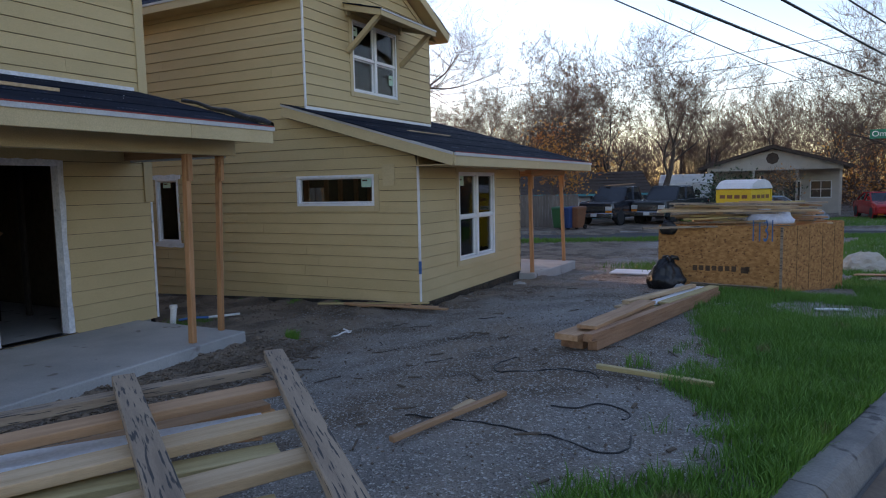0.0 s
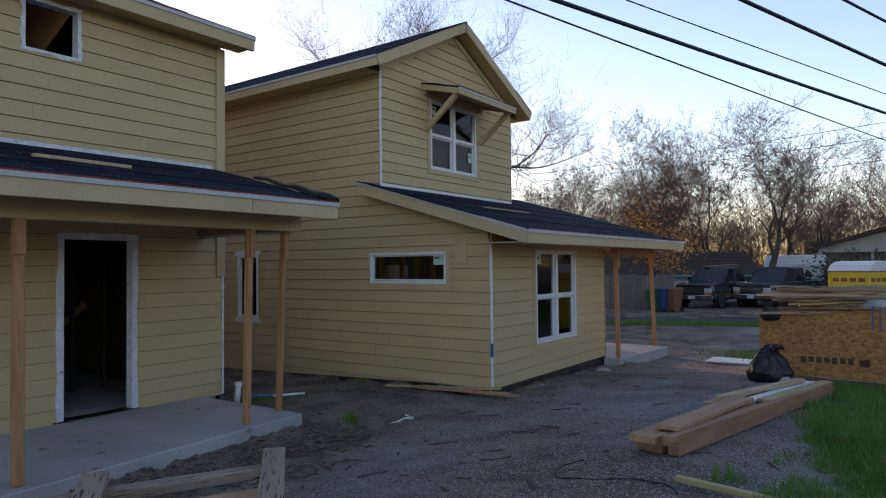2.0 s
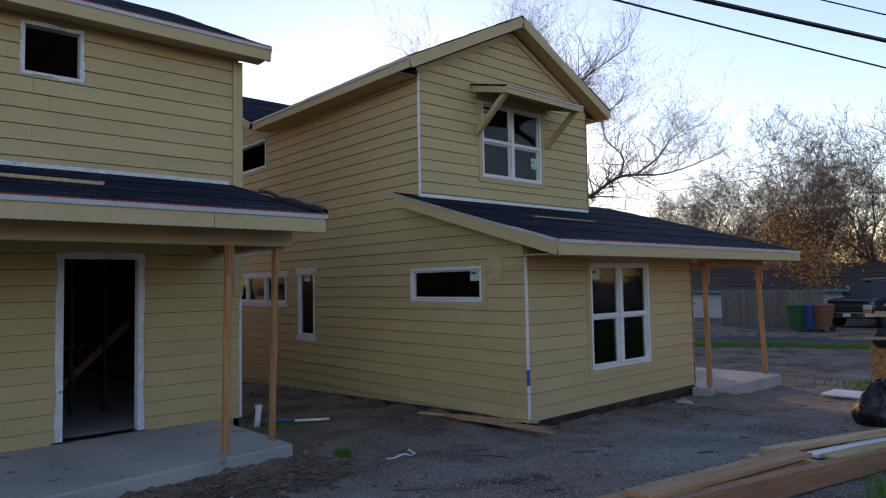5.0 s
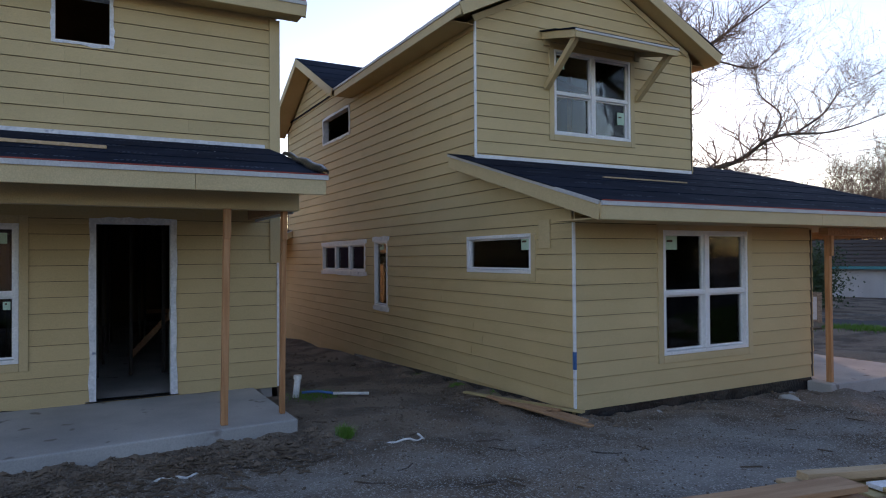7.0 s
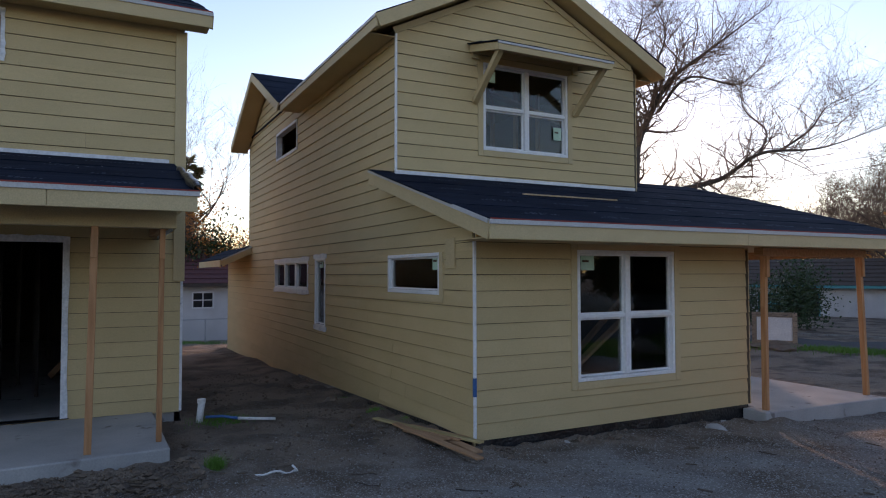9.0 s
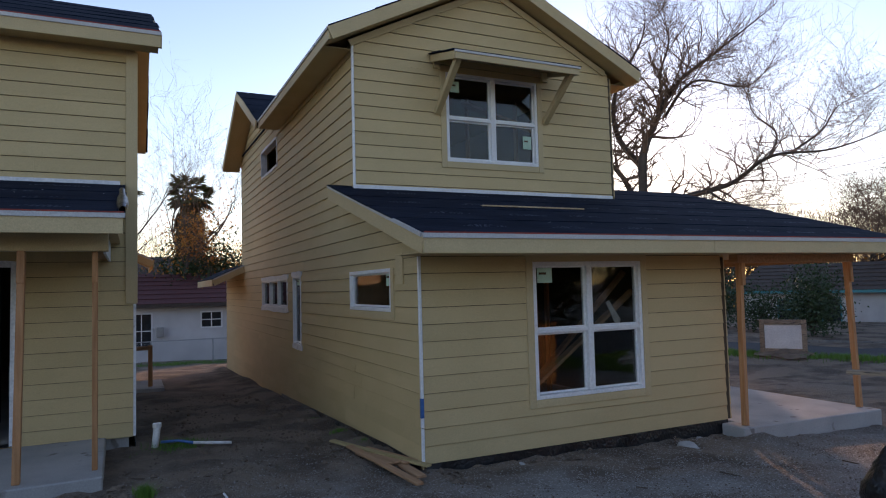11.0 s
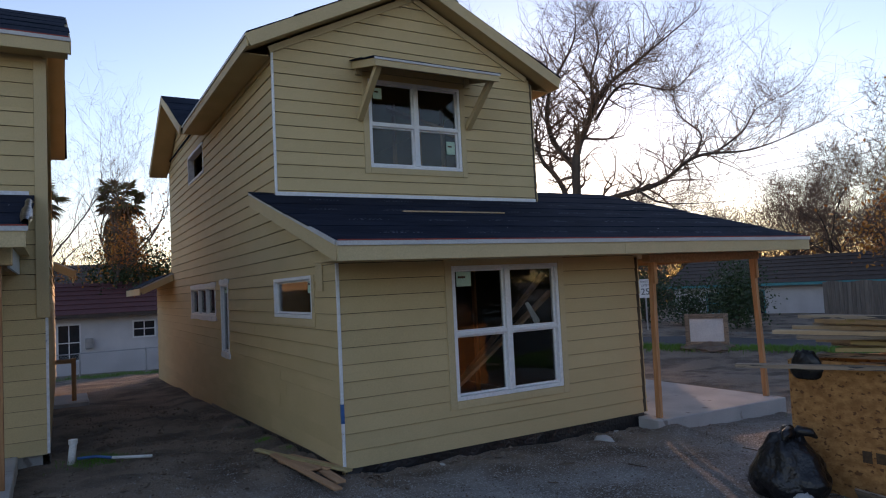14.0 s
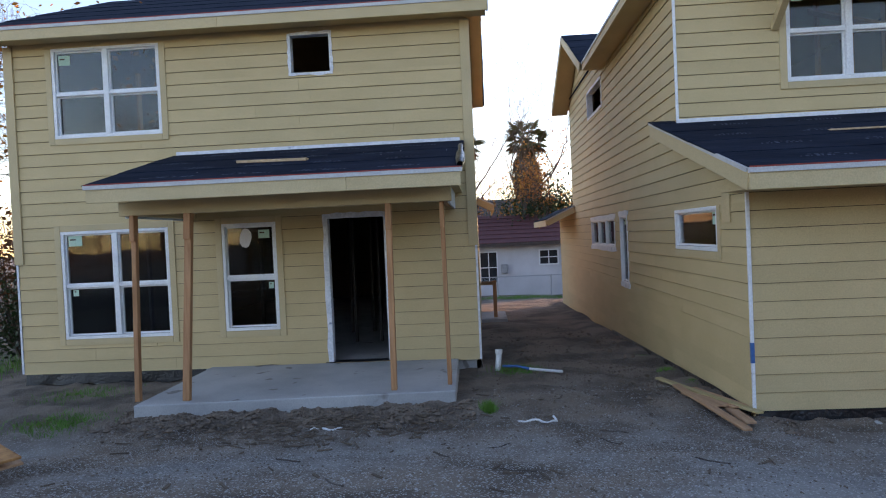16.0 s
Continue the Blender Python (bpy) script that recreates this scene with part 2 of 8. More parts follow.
def ground_material():
    """Crushed limestone drive in the middle of the lot, brown earth along the houses, both broken up by noise."""
    m = material("ground gravel and earth", (0.375, 0.35, 0.32), (0.225, 0.208, 0.19), 0.95, 1.7, 38, 1.0, dist=0.04, detail=8.0)
    nt = m.node_tree
    add, link = nt.nodes.new, nt.links.new
    bsdf = nt.nodes["Principled BSDF"]
    old = bsdf.inputs["Base Color"].links[0].from_socket
    tc = add("ShaderNodeTexCoord")
    vo = add("ShaderNodeTexVoronoi")
    vo.inputs["Scale"].default_value = 85.0
    link(tc.outputs["Object"], vo.inputs["Vector"])
    sep = add("ShaderNodeSeparateColor")
    link(vo.outputs["Color"], sep.inputs[0])
    white = add("ShaderNodeValToRGB")
    white.color_ramp.elements[0].position, white.color_ramp.elements[1].position = 0.86, 0.9
    link(sep.outputs[0], white.inputs[0])
    big = add("ShaderNodeTexNoise")
    big.inputs["Scale"].default_value, big.inputs["Detail"].default_value = 0.55, 6.0
    link(tc.outputs["Object"], big.inputs["Vector"])
    bramp = add("ShaderNodeValToRGB")
    bramp.color_ramp.elements[0].position, bramp.color_ramp.elements[1].position = 0.42, 0.60
    link(big.outputs["Fac"], bramp.inputs[0])
    earth = add("ShaderNodeMix")
    earth.data_type = "RGBA"
    # bare earth also lies along and between the houses, west of the drive
    sx = add("ShaderNodeSeparateXYZ")
    link(tc.outputs["Object"], sx.inputs[0])
    west = add("ShaderNodeMapRange")
    west.inputs[1].default_value, west.inputs[2].default_value = -3.9, -5.6
    link(sx.outputs[0], west.inputs[0])
    wmul = add("ShaderNodeMath")
    wmul.operation = "MULTIPLY_ADD"
    link(west.outputs[0], wmul.inputs[0])
    wmul.inputs[1].default_value = 0.85
    link(bramp.outputs[0], wmul.inputs[2])
    wmul.use_clamp = True
    link(wmul.outputs[0], earth.inputs[0])
    link(old, earth.inputs[6])
    earth.inputs[7].default_value = (0.28, 0.218, 0.162, 1)
    # damp dark soil in patches on the bare earth
    damp = add("ShaderNodeTexNoise")
    damp.inputs["Scale"].default_value, damp.inputs["Detail"].default_value = 1.3, 9.0
    link(tc.outputs["Object"], damp.inputs["Vector"])
    dramp = add("ShaderNodeValToRGB")
    dramp.color_ramp.elements[0].position, dramp.color_ramp.elements[1].position = 0.44, 0.62
    link(damp.outputs["Fac"], dramp.inputs[0])
    dfac = add("ShaderNodeMath")
    dfac.operation = "MULTIPLY"
    link(dramp.outputs[0], dfac.inputs[0])
    link(wmul.outputs[0], dfac.inputs[1])
    soil = add("ShaderNodeMix")
    soil.data_type = "RGBA"
    link(dfac.outputs[0], soil.inputs[0])
    link(earth.outputs[2], soil.inputs[6])
    soil.inputs[7].default_value = (0.125, 0.095, 0.071, 1)
    chips = add("ShaderNodeMix")
    chips.data_type = "RGBA"
    fewer = add("ShaderNodeMath")
    fewer.operation = "MULTIPLY_ADD"
    link(west.outputs[0], fewer.inputs[0])
    fewer.inputs[1].default_value, fewer.inputs[2].default_value = -0.85, 1.0
    amount = add("ShaderNodeMath")
    amount.operation = "MULTIPLY"
    link(white.outputs[0], amount.inputs[0])
    link(fewer.outputs[0], amount.inputs[1])
    link(amount.outputs[0], chips.inputs[0])
    link(soil.outputs[2], chips.inputs[6])
    chips.inputs[7].default_value = (0.55, 0.53, 0.50, 1)
    link(chips.outputs[2], bsdf.inputs["Base Color"])
    bp = bsdf.inputs["Normal"].links[0].from_node
    bp2 = add("ShaderNodeBump")
    bp2.inputs["Strength"].default_value, bp2.inputs["Distance"].default_value = 0.8, 0.022
    link(vo.outputs["Distance"], bp2.inputs["Height"])
    link(bp.outputs[0], bp2.inputs["Normal"])
    link(bp2.outputs[0], bsdf.inputs["Normal"])
    return m


GROUND = ground_material()

# ---------------- mesh helpers ----------------
V = Vector


class Shape:
    """Vertices and faces of one mesh."""

    def __init__(self):
        self.v, self.f = [], []

    def add(self, verts, faces):
        n = len(self.v)
        self.v += [tuple(p) for p in verts]
        self.f += [tuple(n + i for i in f) for f in faces]
        return self

    def hexa(self, c):
        """Eight corners: four below, four above, both round the same way."""
        return self.add(c, [(0, 3, 2, 1), (4, 5, 6, 7), (0, 1, 5, 4), (1, 2, 6, 5), (2, 3, 7, 6), (3, 0, 4, 7)])

    def box(self, x0, x1, y0, y1, z0, z1):
        return self.hexa([(x0, y0, z0), (x1, y0, z0), (x1, y1, z0), (x0, y1, z0), (x0, y0, z1), (x1, y0, z1), (x1, y1, z1), (x0, y1, z1)])

    def beam(self, p, q, w, h, up=(0, 0, 1)):
        """A bar of w x h from p to q."""
        p, q = V(p), V(q)
        d = (q - p).normalized()
        s = d.cross(V(up)).normalized()
        t = s.cross(d)
        a, b = s * (w / 2), t * (h / 2)
        return self.hexa([p - a - b, p + a - b, p + a + b, p - a + b, q - a - b, q + a - b, q + a + b, q - a + b])

    def prism(self, poly, d):
        """A polygon of points pushed along d."""
        n = len(poly)
        top = [V(p) + V(d) for p in poly]
        return self.add([V(p) for p in poly] + top, [tuple(range(n))[::-1], tuple(range(n, 2 * n))] + [(i, (i + 1) % n, n + (i + 1) % n, n + i) for i in range(n)])

    def tube(self, pts, radii, n=6, caps=True):
        pts = [V(p) for p in pts]
        if not hasattr(radii, "__len__"):
            radii = [radii] * len(pts)
        ring0 = len(self.v)
        ref = V((0.31, 0.17, 0.93))
        for i, p in enumerate(pts):
            d = (pts[min(i + 1, len(pts) - 1)] - pts[max(i - 1, 0)])
            d = d.normalized() if d.length > 1e-9 else V((0, 0, 1))
            a = d.cross(ref)
            a = a.normalized() if a.length > 1e-3 else d.orthogonal().normalized()
            b = d.cross(a)
            for k in range(n):
                an = 2 * math.pi * k / n
                self.v.append(tuple(p + (a * math.cos(an) + b * math.sin(an)) * radii[i]))
        for i in range(len(pts) - 1):
            for k in range(n):
                q, r = ring0 + i * n + k, ring0 + i * n + (k + 1) % n
                self.f.append((q, r, r + n, q + n))
        if caps:
            self.f.append(tuple(ring0 + k for k in range(n))[::-1])
            self.f.append(tuple(ring0 + (len(pts) - 1) * n + k for k in range(n)))
        return self

    def lathe(self, profile, centre=(0, 0, 0), n=16, axis="z"):
        """Rings of (radius, height) round an upright axis, or one along y."""
        n0 = len(self.v)
        for r, h in profile:
            for k in range(n):
                a = 2 * math.pi * k / n
                p = (r * math.cos(a), r * math.sin(a), h) if axis == "z" else (r * math.cos(a), h, r * math.sin(a))
                self.v.append((p[0] + centre[0], p[1] + centre[1], p[2] + centre[2]))
        for i in range(len(profile) - 1):
            for k in range(n):
                q, r = n0 + i * n + k, n0 + i * n + (k + 1) % n
                self.f.append((q, r, r + n, q + n))
        self.f.append(tuple(n0 + k for k in range(n)))
        self.f.append(tuple(n0 + (len(profile) - 1) * n + k for k in range(n)))
        return self


ORIGIN = {}


def to_mesh(name, s, mat, at=V((0, 0, 0)), bevel=0.0, smooth=False, fix=True, weld=False):
    me = bpy.data.meshes.new(name)
    me.from_pydata([(p[0] - at[0], p[1] - at[1], p[2] - at[2]) for p in s.v], [], s.f)
    if fix or bevel:
        bm = bmesh.new()
        bm.from_mesh(me)
        if weld:
            bmesh.ops.remove_doubles(bm, verts=bm.verts[:], dist=0.0005)
        bmesh.ops.recalc_face_normals(bm, faces=bm.faces)
        if bevel:
            bmesh.ops.bevel(bm, geom=bm.edges[:], offset=bevel, segments=1, affect="EDGES", clamp_overlap=True)
        bm.to_mesh(me)
        bm.free()
    me.materials.append(mat)
    if smooth:
        me.polygons.foreach_set("use_smooth", [True] * len(me.polygons))
    return me


def thing(name, at, label, category, group="", kind="", turn=0.0):
    """An Empty at the base of a thing; its parts are given in world metres, or in its own metres when it is turned."""
    ob = new(name)
    ob.empty_display_size = 0.1
    ob.matrix_basis = pose(*at, 0, 0, turn)
    ORIGIN[ob] = V(at) if not turn else V((0, 0, 0))
    return tagged(ob, label, category, group, kind)


def part(name, s, mat, parent, label="", bevel=0.0, smooth=False, fix=True, kind="", weld=False):
    at = ORIGIN[parent]
    ob = new(name, to_mesh(name, s, mat, at, bevel, smooth, fix, weld))
    ob.parent = parent
    ORIGIN[ob] = at
    return tagged(ob, label, "", "", kind)


def solo(name, s, mat, label, category, at=(0, 0, 0), group="", kind="", bevel=0.0, smooth=False, fix=True, m=None):
    """A thing of one mesh."""
    ob = new(name, to_mesh(name, s, mat, V(at), bevel, smooth, fix))
    ob.matrix_basis = m if m is not None else pose(*at)
    ORIGIN[ob] = V(at)
    return tagged(ob, label, category, group, kind)


class Face:
    """A wall's plane: a runs along it, b out of it, z up."""

    def __init__(self, o, u, w):
        self.o, self.u, self.w = V(o), V(u), V(w)

    def p(self, a, b, z):
        return self.o + self.u * a + self.w * b + V((0, 0, z))

    def box(self, s, a0, a1, b0, b1, z0, z1):
        p = self.p
        return s.hexa([p(a0, b0, z0), p(a1, b0, z0), p(a1, b1, z0), p(a0, b1, z0), p(a0, b0, z1), p(a1, b0, z1), p(a1, b1, z1), p(a0, b1, z1)])


rng = random.Random(7)
ROW = 0.178


def cut(spans, holes):
    for h0, h1 in holes:
        spans = [q for s0, s1 in spans for q in ((s0, min(s1, h0)), (max(s0, h1), s1)) if q[1] - q[0] > 0.01]
    return spans


def wall(house, name, face, lo, hi, z0, z1, holes, thick=0.14, siding_from=None, joints=True):
    """A wall between the lines lo(z) and hi(z), with holes (a0, a1, z0, z1) through it, clad with lapped boards."""
    core = Shape()
    zs = sorted({z0, z1, *[h[2] for h in holes if z0 < h[2] < z1], *[h[3] for h in holes if z0 < h[3] < z1]})
    fine = []
    for q0, q1 in zip(zs, zs[1:]):
        n = 1 if abs(lo(q0) - lo(q1)) + abs(hi(q0) - hi(q1)) < 1e-6 else max(1, int((q1 - q0) / 0.25))
        fine += [(q0 + (q1 - q0) * i / n, q0 + (q1 - q0) * (i + 1) / n) for i in range(n)]
    for q0, q1 in fine:
        mid = (q0 + q1) / 2
        for s0, s1 in cut([(-99, 99)], [(h[0], h[1]) for h in holes if h[2] < mid < h[3]]):
            e = [max(s0, lo(q0)), min(s1, hi(q0)), max(s0, lo(q1)), min(s1, hi(q1))]
            if e[1] - e[0] < 0.01:
                continue
            e[3] = max(e[3], e[2] + 0.001)
            p = face.p
            core.hexa([p(e[0], 0, q0), p(e[1], 0, q0), p(e[1], -thick, q0), p(e[0], -thick, q0),
                       p(e[2], 0, q1), p(e[3], 0, q1), p(e[3], -thick, q1), p(e[2], -thick, q1)])
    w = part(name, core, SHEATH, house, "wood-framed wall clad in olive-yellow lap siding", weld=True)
    z, row = z0 if siding_from is None else siding_from, 0
    while z < z1 - 0.02:
        top = min(z + ROW, z1)
        zs = sorted({z, top, *[h[k] for h in holes for k in (2, 3) if z + 0.012 < h[k] < top - 0.012]})
        for q0, q1 in zip(zs, zs[1:]):
            mid = (q0 + q1) / 2
            spans = cut([(lo(mid), hi(mid))], [(h[0], h[1]) for h in holes if h[2] < mid < h[3]])
            for s0, s1 in spans:
                cuts = [s0]
                if joints and s1 - s0 > 3.7:
                    c = s0 + rng.uniform(1.0, 3.4)
                    while c < s1 - 0.5:
                        cuts.append(c)
                        c += 3.66
                cuts.append(s1)
                for c0, c1 in zip(cuts, cuts[1:]):
                    a = [c0 + 0.001, c1 - 0.001, c0 + 0.001, c1 - 0.001]
                    if c0 == s0 and abs(s0 - lo(mid)) < 1e-6:
                        a[0], a[2] = lo(q0), lo(q1)
                    if c1 == s1 and abs(s1 - hi(mid)) < 1e-6:
                        a[1], a[3] = hi(q0), max(hi(q1), a[2] + 0.004)
                    d0 = 0.025 - 0.014 * (q0 - z) / ROW + rng.uniform(-0.0012, 0.0012)
                    d1 = 0.025 - 0.014 * (q1 - z) / ROW
                    # slit above each board bares the darkened core as a lap shadow
                    if top - q1 < 1e-6:
                        q1x = q1 - 0.0068
                    else:
                        q1x = q1
                    p = face.p
                    s = Shape().hexa([p(a[0], 0.001, q0), p(a[1], 0.001, q0), p(a[1], d0, q0), p(a[0], d0, q0),
                                      p(a[2], 0.001, q1x), p(a[3], 0.001, q1x), p(a[3], d1, q1x), p(a[2], d1, q1x)])
                    part("siding_board", s, SIDING, w)
        z, row = top, row + 1
    return w


def ring(face, a0, a1, z0, z1, w, b0, b1):
    """A rectangular frame of one piece."""
    s = Shape()
    for b in (b0, b1):
        for k in (0, w):
            s.v += [tuple(face.p(a, b, z)) for a, z in ((a0 + k, z0 + k), (a1 - k, z0 + k), (a1 - k, z1 - k), (a0 + k, z1 - k))]
    for i in range(4):
        j = (i + 1) % 4
        s.f += [(i, j, 4 + j, 4 + i), (8 + i, 8 + j, 12 + j, 12 + i), (i, j, 8 + j, 8 + i), (4 + i, 4 + j, 12 + j, 12 + i)]
    return s


def window(house, face, a0, a1, z0, z1, halves=2, rail=True, trim=(1, 1, 1, 1), label="", screens=False, bands=1):
    """A white vinyl window in its hole, with casing boards (left, right, below, above), mullion, rails and panes."""
    base = part("window", ring(face, a0, a1, z0, z1, 0.045, -0.09, 0.03), VINYL, house, label or "white vinyl double window", 0.004)
    t = 0.09
    for on, name, q in ((trim[0], "casing", (a0 - t, a0 - 0.002, z0 - t * trim[2], z1 + t * trim[3])), (trim[1], "casing", (a1 + 0.002, a1 + t, z0 - t * trim[2], z1 + t * trim[3])),
                        (trim[2], "sill", (a0, a1, z0 - t, z0 - 0.002)), (trim[3], "casing", (a0, a1, z1 + 0.002, z1 + t))):
        if on:
            part(name, face.box(Shape(), q[0], q[1], 0.002, 0.034, q[2], q[3]), TRIM, base, bevel=0.003)
    inner0, inner1 = a0 + 0.045, a1 - 0.045
    edges = [inner0]
    for k in range(1, halves):
        c = inner0 + (inner1 - inner0) * k / halves
        part("mullion", face.box(Shape(), c - 0.04, c + 0.04, -0.085, 0.028, z0 + 0.05, z1 - 0.045), VINYL, base, bevel=0.003)
        edges += [c - 0.04, c + 0.04]
    edges.append(inner1)
    zm = z0 + (z1 - z0) * 0.49
    for e0, e1 in zip(edges[::2], edges[1::2]):
        cells = [(z0 + 0.05, zm - 0.022), (zm + 0.022, z1 - 0.045)] if rail else [(z0 + 0.05, z1 - 0.045)]
        if rail:
            part("meeting_rail", face.box(Shape(), e0, e1, -0.06, 0.016, zm - 0.022, zm + 0.022), VINYL, base, bevel=0.003)
        for k, (c0, c1) in enumerate(cells):
            depth = -0.045 if k == 0 and rail else -0.028
            part("sash", ring(face, e0, e1, c0, c1, 0.022, depth - 0.015, depth + 0.018), VINYL, base)
            pane = part("pane", face.box(Shape(), e0 + 0.02, e1 - 0.02, depth - 0.003, depth + 0.003, c0 + 0.02, c1 - 0.016), GLASS, base, "clear reflecting glass")
            pane.visible_shadow = False
    return base


def opening_wrap(house, face, a0, a1, z0, z1, width=0.055, name="house_wrap_strip", sides="lrtb"):
    """Torn white wrap folded round an unfinished opening."""
    for k in sides:
        q = {"l": (a0 - width, a0, z0, z1), "r": (a1, a1 + width, z0, z1), "t": (a0 - width, a1 + width, z1, z1 + width), "b": (a0 - width, a1 + width, z0 - width, z0)}[k]
        s = Shape()
        n = 9
        for i in range(n + 1):
            f = i / n
            j, o = rng.uniform(-0.012, 0.012), 0.028 + rng.uniform(0, 0.01)
            if k in "lr":
                z = q[2] + (q[3] - q[2]) * f
                e0, e1 = (q[0] + j, q[1] + 0.012) if k == "l" else (q[0] - 0.012, q[1] + j)
                s.v += [tuple(face.p(a, b, z)) for a, b in ((e0, -0.10), (e1, -0.10), (e1, o), (e0, o))]
            else:
                a = q[0] + (q[1] - q[0]) * f
                e0, e1 = (q[2] + j, q[3] + 0.012) if k == "b" else (q[2] - 0.012, q[3] + j)
                s.v += [tuple(face.p(a, b, z)) for z, b in ((e0, -0.10), (e1, -0.10), (e1, o), (e0, o))]
        for i in range(n):
            s.f += [(i * 4 + c, i * 4 + (c + 1) % 4, i * 4 + 4 + (c + 1) % 4, i * 4 + 4 + c) for c in range(4)]
        s.f += [(3, 2, 1, 0), (n * 4, n * 4 + 1, n * 4 + 2, n * 4 + 3)]
        part(name, s, WRAP, house, "torn white house wrap with dark print")


def film_strip(face, a0, a1, n, low, high, out):
    """A hanging strip of film with an uneven lower edge; low(a) gives the edge."""
    s = Shape()
    for i in range(n + 1):
        a = a0 + (a1 - a0) * i / n
        b, z = out + rng.uniform(0, 0.03), low(a) + rng.uniform(-0.02, 0.02)
        s.v += [tuple(face.p(a, b - 0.008, z)), tuple(face.p(a, b, z)), tuple(face.p(a, 0.006 + out * 0.4, high(a))), tuple(face.p(a, 0.0 + out * 0.4, high(a)))]
    for i in range(n):
        s.f += [(i * 4 + c, i * 4 + (c + 1) % 4, i * 4 + 4 + (c + 1) % 4, i * 4 + 4 + c) for c in range(4)]
    s.f += [(3, 2, 1, 0), (n * 4, n * 4 + 1, n * 4 + 2, n * 4 + 3)]
    return s


def roof_slab(house, name, quad, thick, mat, label="", wavy=0.0):
    """A roof sheet over four corners (eave 1, eave 2, ridge 2, ridge 1), laid in lapped courses with slightly uneven edges."""
    a, b, c, d = (V(q) for q in quad)
    up = (b - a).cross(d - a).normalized()
    up = up if up.z > 0 else -up
    u = (b - a).normalized()
    run = (d - a).length
    n = max(2, round(run / 0.8))
    m = max(2, int((b - a).length / 0.22))
    r2 = random.Random(int(abs(a.x * 31 + a.y * 17 + a.z * 7) * 10))
    base = part(name, Shape().hexa([a + up * 0.001, b + up * 0.001, c + up * 0.001, d + up * 0.001, a + up * thick * 0.6, b + up * thick * 0.6, c + up * thick * 0.6, d + up * thick * 0.6]), mat, house, label)
    for i in range(n):
        f0, f1 = i / n, (i + 1) / n + (0.06 / run if i < n - 1 else 0)
        ex0, ex1 = r2.uniform(0, wavy), r2.uniform(0, wavy)
        s = Shape()
        for k in range(m + 1):
            g = k / m
            p0, p1 = a.lerp(b, g).lerp(d.lerp(c, g), f0), a.lerp(b, g).lerp(d.lerp(c, g), f1)
            if k in (0, m):
                sh = u * (-ex0 if k == 0 else ex1)
                p0, p1 = p0 + sh + u * r2.uniform(-0.3, 0.3) * wavy, p1 + sh
            drop = (p0 - p1).normalized() * (r2.uniform(0, 1) * wavy * 0.25)
            w0, w1 = r2.uniform(0, 1) * 0.006, r2.uniform(0, 1) * 0.003
            lo0, lo1 = thick * 0.6 + 0.001, thick * 0.6 - 0.002
            s.v += [tuple(p0 + drop + up * lo0), tuple(p1 + up * lo1), tuple(p1 + up * (thick + 0.002 + w1)), tuple(p0 + drop + up * (thick + 0.008 + w0))]
        for k in range(m):
            s.f += [(k * 4 + q, k * 4 + (q + 1) % 4, k * 4 + 4 + (q + 1) % 4, k * 4 + 4 + q) for q in range(4)]
        s.f += [(3, 2, 1, 0), (m * 4, m * 4 + 1, m * 4 + 2, m * 4 + 3)]
        part("underlayment_course", s, mat, base)
    return base

# ---------------- the lie of the land ----------------
KERB0, AL, AC = V((0.05, 3.40, 0)), V((0.28, 0.96, 0)), V((0.96, -0.28, 0))
# one street runs along AL on the far side of the kerb line; the side street passes behind the lot along BD
B0, BD, BN = V((-9.25, 24.05, 0)), V((0.912, 0.410, 0)), V((-0.410, 0.912, 0))
SIDE_W = 4.9


def side(x, y):
    d = V((x, y, 0)) - B0
    return d.dot(BD), d.dot(BN)


def at_side(u, n, z=0.0):
    p = B0 + BD * u + BN * n
    return V((p.x, p.y, z))


def smooth_step(t):
    t = min(1.0, max(0.0, t))
    return t * t * (3 - 2 * t)


def lot(x, y):
    d = V((x, y, 0)) - KERB0
    return d.dot(AC), d.dot(AL)


def fall(a):
    return 0.48 - 0.052 * min(max(a, 0.0), 15.0)


def land(x, y):
    """Height of the yard without street or kerb."""
    s, a = lot(x, y)
    east = fall(a)
    west = 0.03 - 0.028 * min(max(y - 7.0, 0.0), 14.0)
    if x < -6.0:
        west -= 0.034 * min(-6.0 - x, 15.0)
    if x < -21.0:
        west -= 0.07 * min(-21.0 - x, 9.0)
    k = smooth_step((x + 4.9) / 3.6)
    z = west + (east - west) * k
    if a > 13:
        z = z + (fall(15) - z) * smooth_step((a - 13) / 6) if x > -20 else z
    return z


def ground_z(x, y):
    s, a = lot(x, y)
    z = land(x, y)
    if s > -0.6:
        z = z + (fall(a) - z) * smooth_step((s + 0.6) / 0.6)
    if s > 0.07:
        z = fall(a) - 0.18
    u, n = side(x, y)
    if -22 < u < 24:
        if s < 0 and n > -3.5:
            z = z + (fall(15) - z) * smooth_step((n + 3.5) / 3.0)
        if 0.0 < n < SIDE_W and s < 0.5:
            z = fall(15) - 0.16
    return z


def rough(x, y):
    k = 1.0 + 2.0 * smooth_step((-4.0 - x) / 0.9)
    return 0.018 * noise.noise((x * 1.1, y * 1.1, 0)) + k * (0.017 * noise.noise((x * 4.3, y * 4.3, 3.0)) + 0.011 * noise.noise((x * 11, y * 11, 7.0)))


